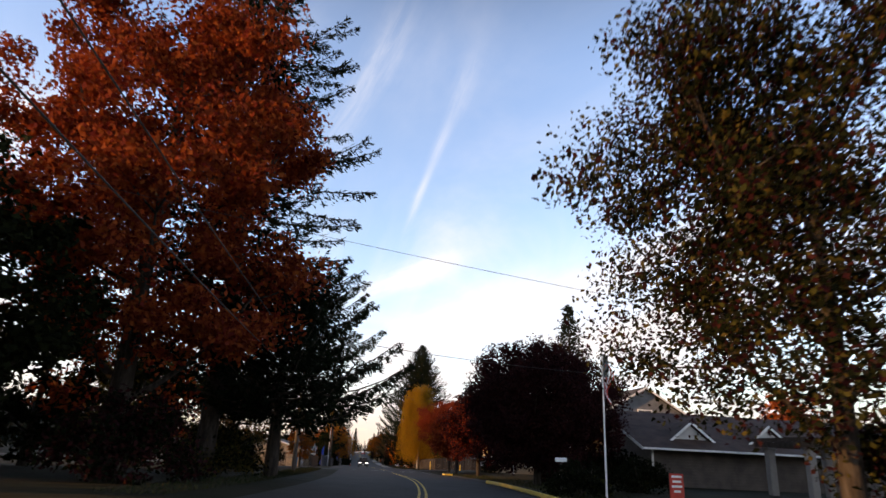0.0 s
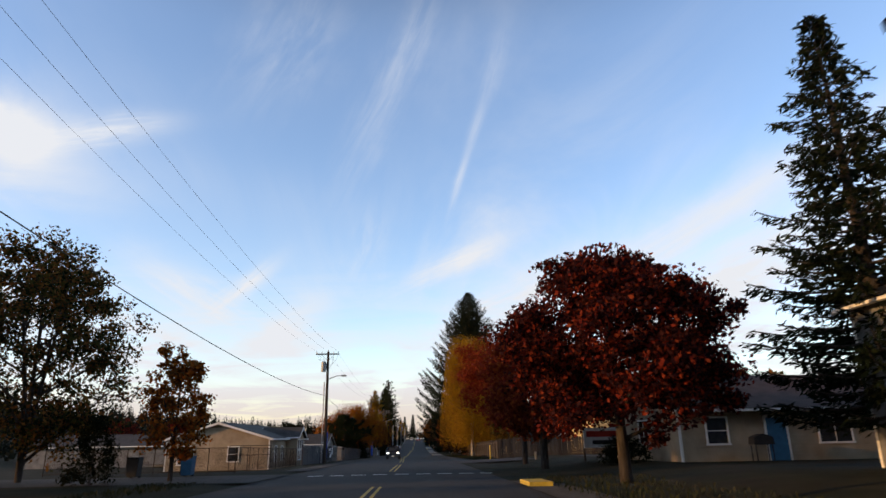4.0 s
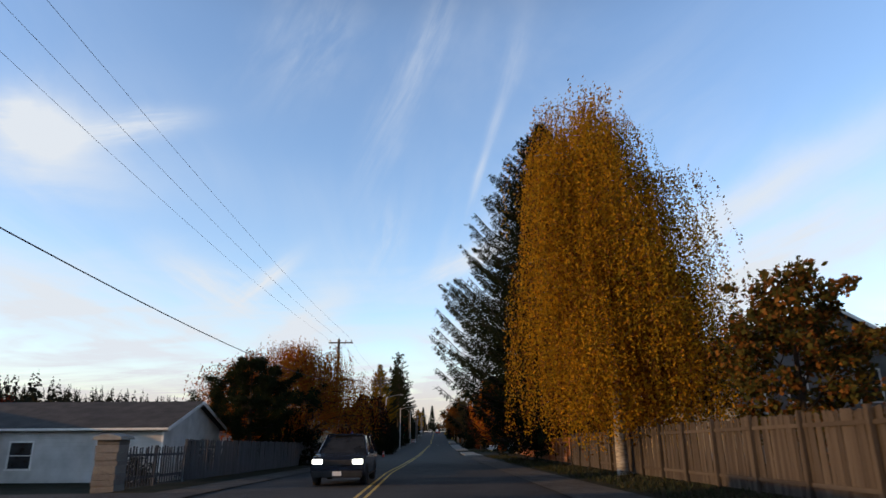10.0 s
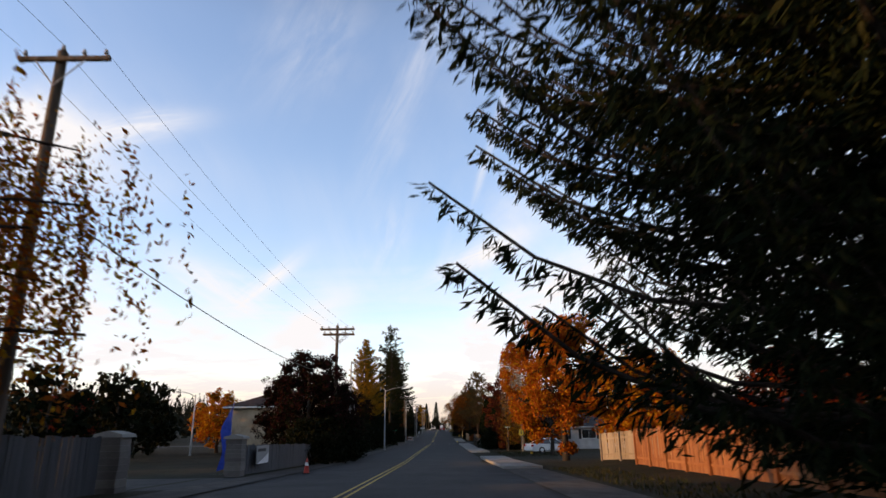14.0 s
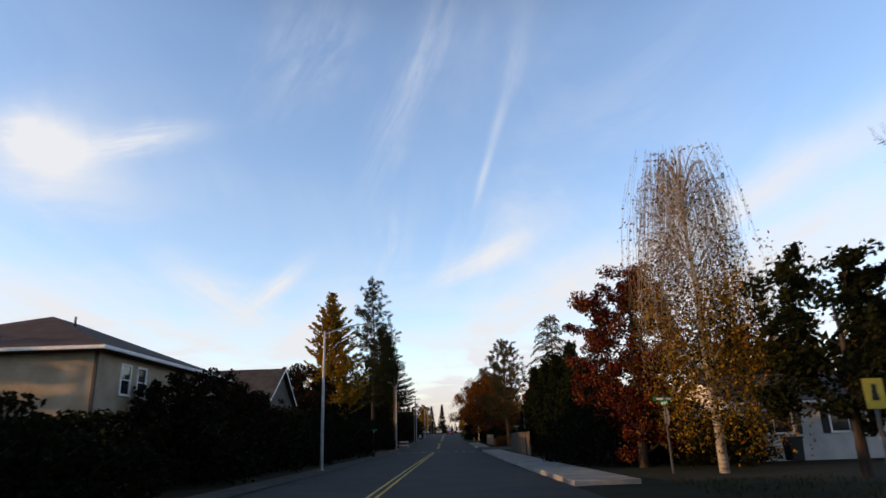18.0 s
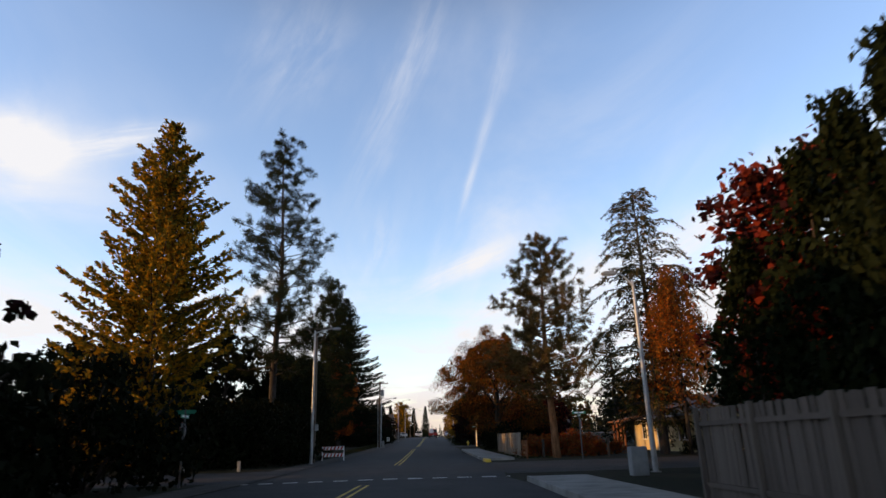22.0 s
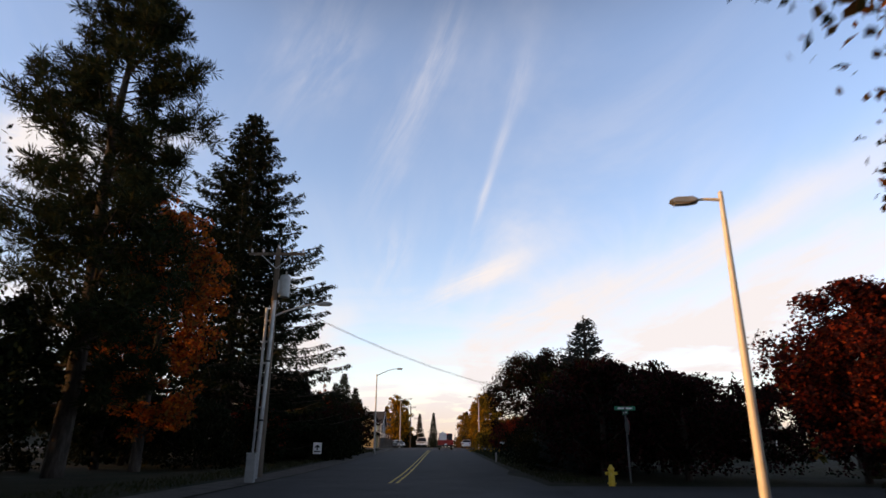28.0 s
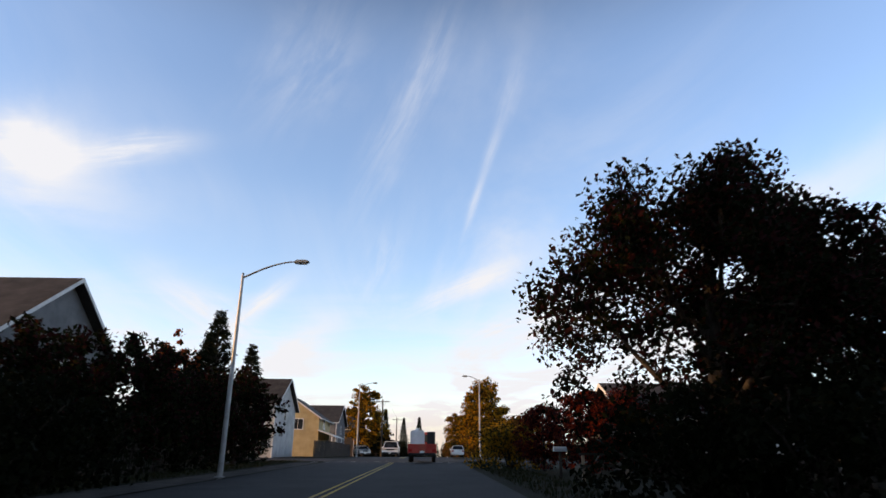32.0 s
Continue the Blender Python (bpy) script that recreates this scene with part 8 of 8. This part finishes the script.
stand(broadleaf("maple_tree", "small orange tinted tree by the firs", ["orange_red", "dark"], 7.8, 1.8, trunk=0.14, leaves=3500, size=0.2, seed=122, low=0.2), -13.5, 409.5, 0)
fence("board_fence", "brown board fence before the row of houses", [(-8.4, 432.0), (-8.6, 462.0)], 1.6, "wood_grey", seed=123, limit=60)
fence("picket_fence", "dark slatted fence in front of the white house", [(-9.4, 391.0), (-9.2, 404.0)], 1.3, "wood_grey", board=0.16, gap=0.06, picket=True, seed=124)
stand(fir("blue_spruce", "blue grey spruce above the shrubs", "blue", 7.4, 3.1, seed=125, step=0.3, per=8, size=0.24, droop=0.05, lift=0.15, base=0.05, ragged=0.15), 8.3, 359.0, 0)
t_sh = stand(broadleaf("garden_tree", "dark wine leaved garden tree with lacy edge", ["purple", "dark", "purple"], 4.7, 2.9, trunk=0.16, leaves=7500, size=0.15, seed=126, low=0.04), 8.0, 355.6, 0)
for k, (x, y, s) in enumerate(((11.0, 354.5, 0.85), (14.5, 355.5, 0.8), (9.4, 363, 1.2), (9.6, 367.5, 0.85), (12.0, 371, 0.9), (12.5, 360, 1.0), (17, 352.8, 0.8), (20.5, 354, 0.9), (14, 366, 1.2))):
    again(t_sh, x, y, 67 * k, s)
again(b_dark, 8.6, 385.5, 40, 1.0), again(b_dark, 10.8, 383.6, 140, 1.1), again(b_dark, 7.6, 362, 0, 0.8), again(b_dark, 7.4, 366, 90, 0.7), again(b_dark, 7.8, 371.5, 30, 0.85)
again(t_dr, 14.0, 346.5, 40, 0.75), again(t_dr, 16.5, 339.0, 140, 0.8)
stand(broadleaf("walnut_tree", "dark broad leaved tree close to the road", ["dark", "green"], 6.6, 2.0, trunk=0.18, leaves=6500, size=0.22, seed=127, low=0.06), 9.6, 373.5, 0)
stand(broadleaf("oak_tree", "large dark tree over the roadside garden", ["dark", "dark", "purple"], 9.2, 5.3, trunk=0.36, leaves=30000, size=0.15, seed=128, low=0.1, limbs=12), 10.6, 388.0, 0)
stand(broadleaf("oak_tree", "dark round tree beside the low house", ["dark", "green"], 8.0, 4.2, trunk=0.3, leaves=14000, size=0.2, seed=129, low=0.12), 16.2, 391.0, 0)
again(t_pr, 9.6, 399.0, 10, 0.42), again(t_pr, 12.0, 402.0, 110, 0.45), again(t_pr, 8.4, 404.0, 210, 0.38)
stand(bush("shrub", "yellow olive roadside shrub", ["olive", "gold"], 2.6, 2.2, seed=130, leaves=4500, size=0.17), 6.9, 407.0, 0)
house("bungalow", "low house with a grey metal roof", 12.6, 24, 402, 411, 2.5, 4.6, "side_brown", "shingle", "x", windows=[("y-", 16, 1.5, 0.9, 1.2, "v"), ("y-", 20.5, 1.5, 0.9, 1.2, "v")])
house("bungalow", "low brown house with pale window frames", 17.0, 30, 384, 393, 2.5, 4.3, "side_brown", "shingle_brown", "x", windows=[("y-", 19.0, 1.2, 0.9, 1.2, "v"), ("y-", 22.0, 1.2, 0.9, 1.2, "v")])
mailbox(7.6, 396.0, 90, "pale mailbox on a short post")
pp = thing("marker_post", "short pale marker post on the verge", "post", at=(5.2, 375.6, ground(5.2, 375.6)))
part("post", box(-0.06, 0.06, -0.04, 0.04, -0.15, 0.6, 0.015), MAT["concrete"], pp)
part("cap", box(-0.065, 0.065, -0.045, 0.045, 0.6, 0.63, 0.005), MAT["concrete"], pp)
for k, (x, y, f) in enumerate(((-8.5, 377.0, 0.9), (-8.3, 380.0, 1.0), (-8.6, 383.2, 0.95), (-8.2, 386.0, 0.9), (-8.5, 389.0, 0.95), (-10.6, 391.5, 1.1), (-10.4, 400.0, 1.1))):
    again(b_dark, x, y, 61 * k, f, 1.2, "dark evergreen shrub before the gabled house")
gr = thing("garden_rail", "low weathered two rail garden rail", "rail", at=(0, 0, ground(9, 394)))
for k in range(5):
    part("post", box(8.0 + k * 1.6, 8.1 + k * 1.6, 394, 394.1, -0.1, 1.0), MAT["wood_tan"], gr)
for z in (0.5, 0.92):
    part("rail", box(7.9, 14.6, 393.94, 393.995, z, z + 0.09), MAT["wood_grey"], gr)
# truck ahead, pickup, far cars
tr = thing("flatbed_truck", "red flatbed truck carrying white tanks", "truck", at=(1.9, 420.0, height(420) + 0.01))
part("bed", box(-1.05, 1.05, -2.6, 1.4, 0.85, 1.15, 0.03), MAT["car_red"], tr)
part("tailgate", box(-1.05, 1.05, -2.68, -2.6, 0.55, 1.25, 0.02), MAT["car_red"], tr)
part("bumper", box(-1.0, 1.0, -2.8, -2.68, 0.45, 0.62, 0.03), MAT["black"], tr)
part("cab", prism([(1.4, 0.6), (3.9, 0.6), (4.0, 1.25), (3.1, 1.45), (2.7, 2.2), (1.4, 2.25)], -0.98, 0.98, "x", bevel=0.05), MAT["car_red"], tr)
part("rear_window", box(-0.75, 0.75, 1.385, 1.4, 1.5, 2.05), MAT["glass"], tr)
part("tank", prism([(-0.85, 1.15), (0.1, 1.15), (0.15, 1.3), (0.15, 2.1), (0.05, 2.25), (-0.8, 2.25), (-0.9, 2.1), (-0.9, 1.3)], -1.8, 0.2, "y", bevel=0.03), MAT["white"], tr, "white plastic tank")
part("tank_cap", rod((-0.4, -0.8, 2.25), (-0.4, -0.8, 2.42), 0.16), MAT["white"], tr)
part("rack", box(0.35, 0.95, -1.6, 0.6, 1.15, 2.15, 0.02), MAT["black"], tr, "dark equipment rack")
for s in (-1, 1):
    part("tail_light", box(*sorted((s * 0.72, s * 1.0)), -2.70, -2.682, 0.7, 0.9), MAT["taillight"], tr)
    for yy in (-1.5, 2.9):
        wheel(tr, s * 0.86, yy, 0.42, 0.28, s)
part("chassis", box(-0.5, 0.5, -2.6, 3.8, 0.5, 0.85), MAT["black"], tr)
part("number_plate", box(-0.16, 0.16, -2.695, -2.682, 0.62, 0.77), MAT["white"], tr)
car("suv", "dark blue oncoming estate car with lit headlights", "car_dark", -1.95, 134.2, 0, 4.7, 1.85, 1.72, "suv", lights=True)
car("pickup_truck", "white oncoming pickup truck", "car_white", -2.3, 452.0, 0, 5.6, 1.95, 1.85, "pickup")
car("minivan", "white car parked beside the far road", "car_white", 6.6, 466.0, 180, 4.6, 1.8, 1.6, "suv", z=height(466) - 0.02)
car("minivan", "pale car parked on the far verge", "car_silver", -8.2, 474.0, 20, 4.5, 1.8, 1.6, "suv", z=ground(-8.2, 474))
car("minivan", "grey green van parked in the side street", "car_teal", 25.0, 103.5, 90, 4.7, 1.85, 1.8, "suv", z=ground(25, 103.5) + 0.02)

# ---- distance ----
t_yl = stand(broadleaf("cottonwood_tree", "yellow green tree far down the road", ["gold", "olive"], 12.5, 3.6, trunk=0.24, leaves=7000, size=0.3, seed=141, low=0.1, top=0.7), -9.4, 487.0, 0)
again(t_yl, 10.5, 470, 70, 0.95, 1.0), again(t_yl, 12.5, 480, 140, 1.0), again(t_yl, 11.5, 510, 10, 0.9), again(t_yl, -11, 540, 80, 0.9), again(t_yl, 10, 556, 200, 1.0)
t_far = stand(fir("far_fir", "dark fir far down the road", "fir", 24, 4.6, seed=142, step=0.62, per=8, size=0.75, ragged=0.25, fine=1), -4.6 - 8, 760, 0)
again(t_far, -3.9, 806.6, 0, 1.15, z=height(700)), again(t_far, 14, 640, 50, 0.75), again(t_far, -13, 600, 100, 0.7), again(t_far, 20, 700, 30, 0.9), again(t_far, 16, 560, 80, 0.6), again(t_far, -18, 560, 20, 0.62), again(t_far, -15, 520, 150, 0.5), again(t_far, 24, 600, 200, 0.8)
t_f1 = stand(broadleaf("distant_tree", "dark tree far down the road", ["dark"], 7.6, 3.6, trunk=0.2, leaves=1000, size=0.5, seed=143, low=0.05, limbs=3), -30, 205, 0)
t_f2 = stand(broadleaf("distant_tree", "brown olive tree far behind the gardens", ["rust", "olive"], 9.0, 4.6, trunk=0.22, leaves=1100, size=0.58, seed=144, low=0.05, limbs=3), 32, 262, 0)
for k in range(26):
    y = 505 + k * 8
    again(t_f1, -11 - 4 * ((k * 3) % 4), y, 50 * k, 0.8 + 0.1 * (k % 3)), again(t_f2, 12 + 4 * ((k * 5) % 4), y - 20, 70 * k, 0.75 + 0.1 * (k % 4))
for k in range(10):
    again(t_f2, 26 + 6 * (k % 3), 250 + k * 13, 33 * k, 0.9 + 0.08 * (k % 3))
for k in range(16):
    again(t_f1, -28 - 5 * (k % 4), 212 + k * 14, 45 * k, 1.0 + 0.1 * (k % 3))
for k in range(8):
    again(t_f2, 30 + 5 * (k % 3), 66 + k * 10.5, 25 * k, 0.8)


def woods(name, label, x0, x1, y0, y1, n, h, seed, mat="wood_hill"):
    """A far wood: many pointed crowns of drooping sprays joined in one mesh, kind stuff."""
    rng = np.random.default_rng(seed)
    cs, al, ss = [], [], []
    for _ in range(n):
        x, y = rng.uniform(x0, x1), rng.uniform(y0, y1)
        hh = h * rng.uniform(0.6, 1.15)
        z0 = ground(x, y)
        m = 64
        f = rng.uniform(0, 1, m) ** 0.8
        a = rng.uniform(0, 6.283, m)
        rr = hh * 0.20 * (1.02 - f) * rng.uniform(0.5, 1.0, m)
        p = np.stack([x + np.cos(a) * rr, y + np.sin(a) * rr, z0 + hh * (0.08 + 0.92 * f)], 1)
        d = np.stack([np.cos(a), np.sin(a), -0.7 + 0 * a], 1)
        cs.append(p), al.append(d), ss.append(hh * 0.16 * (1.15 - f))
    ob = new(name, leaf_mesh(name, np.concatenate(cs), np.concatenate(al), np.concatenate(ss), 0.75, MAT[mat], rng))
    return tagged(ob, label, "woods", kind="stuff")


woods("far_woods", "dark wooded ridge of conifers in the distance", -520, -210, 60, 900, 900, 22, 151)
woods("far_woods", "far belt of dark conifers", -200, -60, 560, 1100, 420, 19, 152)
woods("far_woods", "far belt of dark conifers", 60, 320, 420, 1100, 500, 18, 153)
woods("far_woods", "belt of trees behind the home park", -130, -70, 120, 420, 190, 13, 154)
woods("far_woods", "far belt of dark trees across the road end", -60, 60, 900, 1000, 110, 16, 155)


def blades(name, label, bands, n, seed):
    """Grass blades and fallen leaves on the verges."""
    rng = np.random.default_rng(seed)
    pts = []
    for x0, x1, y0, y1 in bands:
        k = int(n * (y1 - y0) / sum(b[3] - b[2] for b in bands))
        xs, ys = rng.uniform(x0, x1, k), rng.uniform(y0, y1, k)
        pts += [(x + middle(y), y, ground(x + middle(y), y)) for x, y in zip(xs, ys)]
    pts = np.array(pts)
    hgt = rng.uniform(0.06, 0.2, len(pts))
    pts[:, 2] += hgt * 0.42
    al = rng.normal(0, 0.35, pts.shape) + [0, 0, 1.0]
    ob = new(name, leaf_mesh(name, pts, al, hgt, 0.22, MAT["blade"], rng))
    return tagged(ob, label, "grass", kind="stuff")


blades("grass", "rough grass on the verge", [(5.6, 9.5, 0, 70), (7.0, 9.4, 106, 186), (7.3, 9.5, 296, 342), (5.2, 7.5, 352, 420), (-9.5, -7.1, 300, 420), (7.2, 12.5, 208, 224), (-9, -7, 20, 70)], 45000, 161)
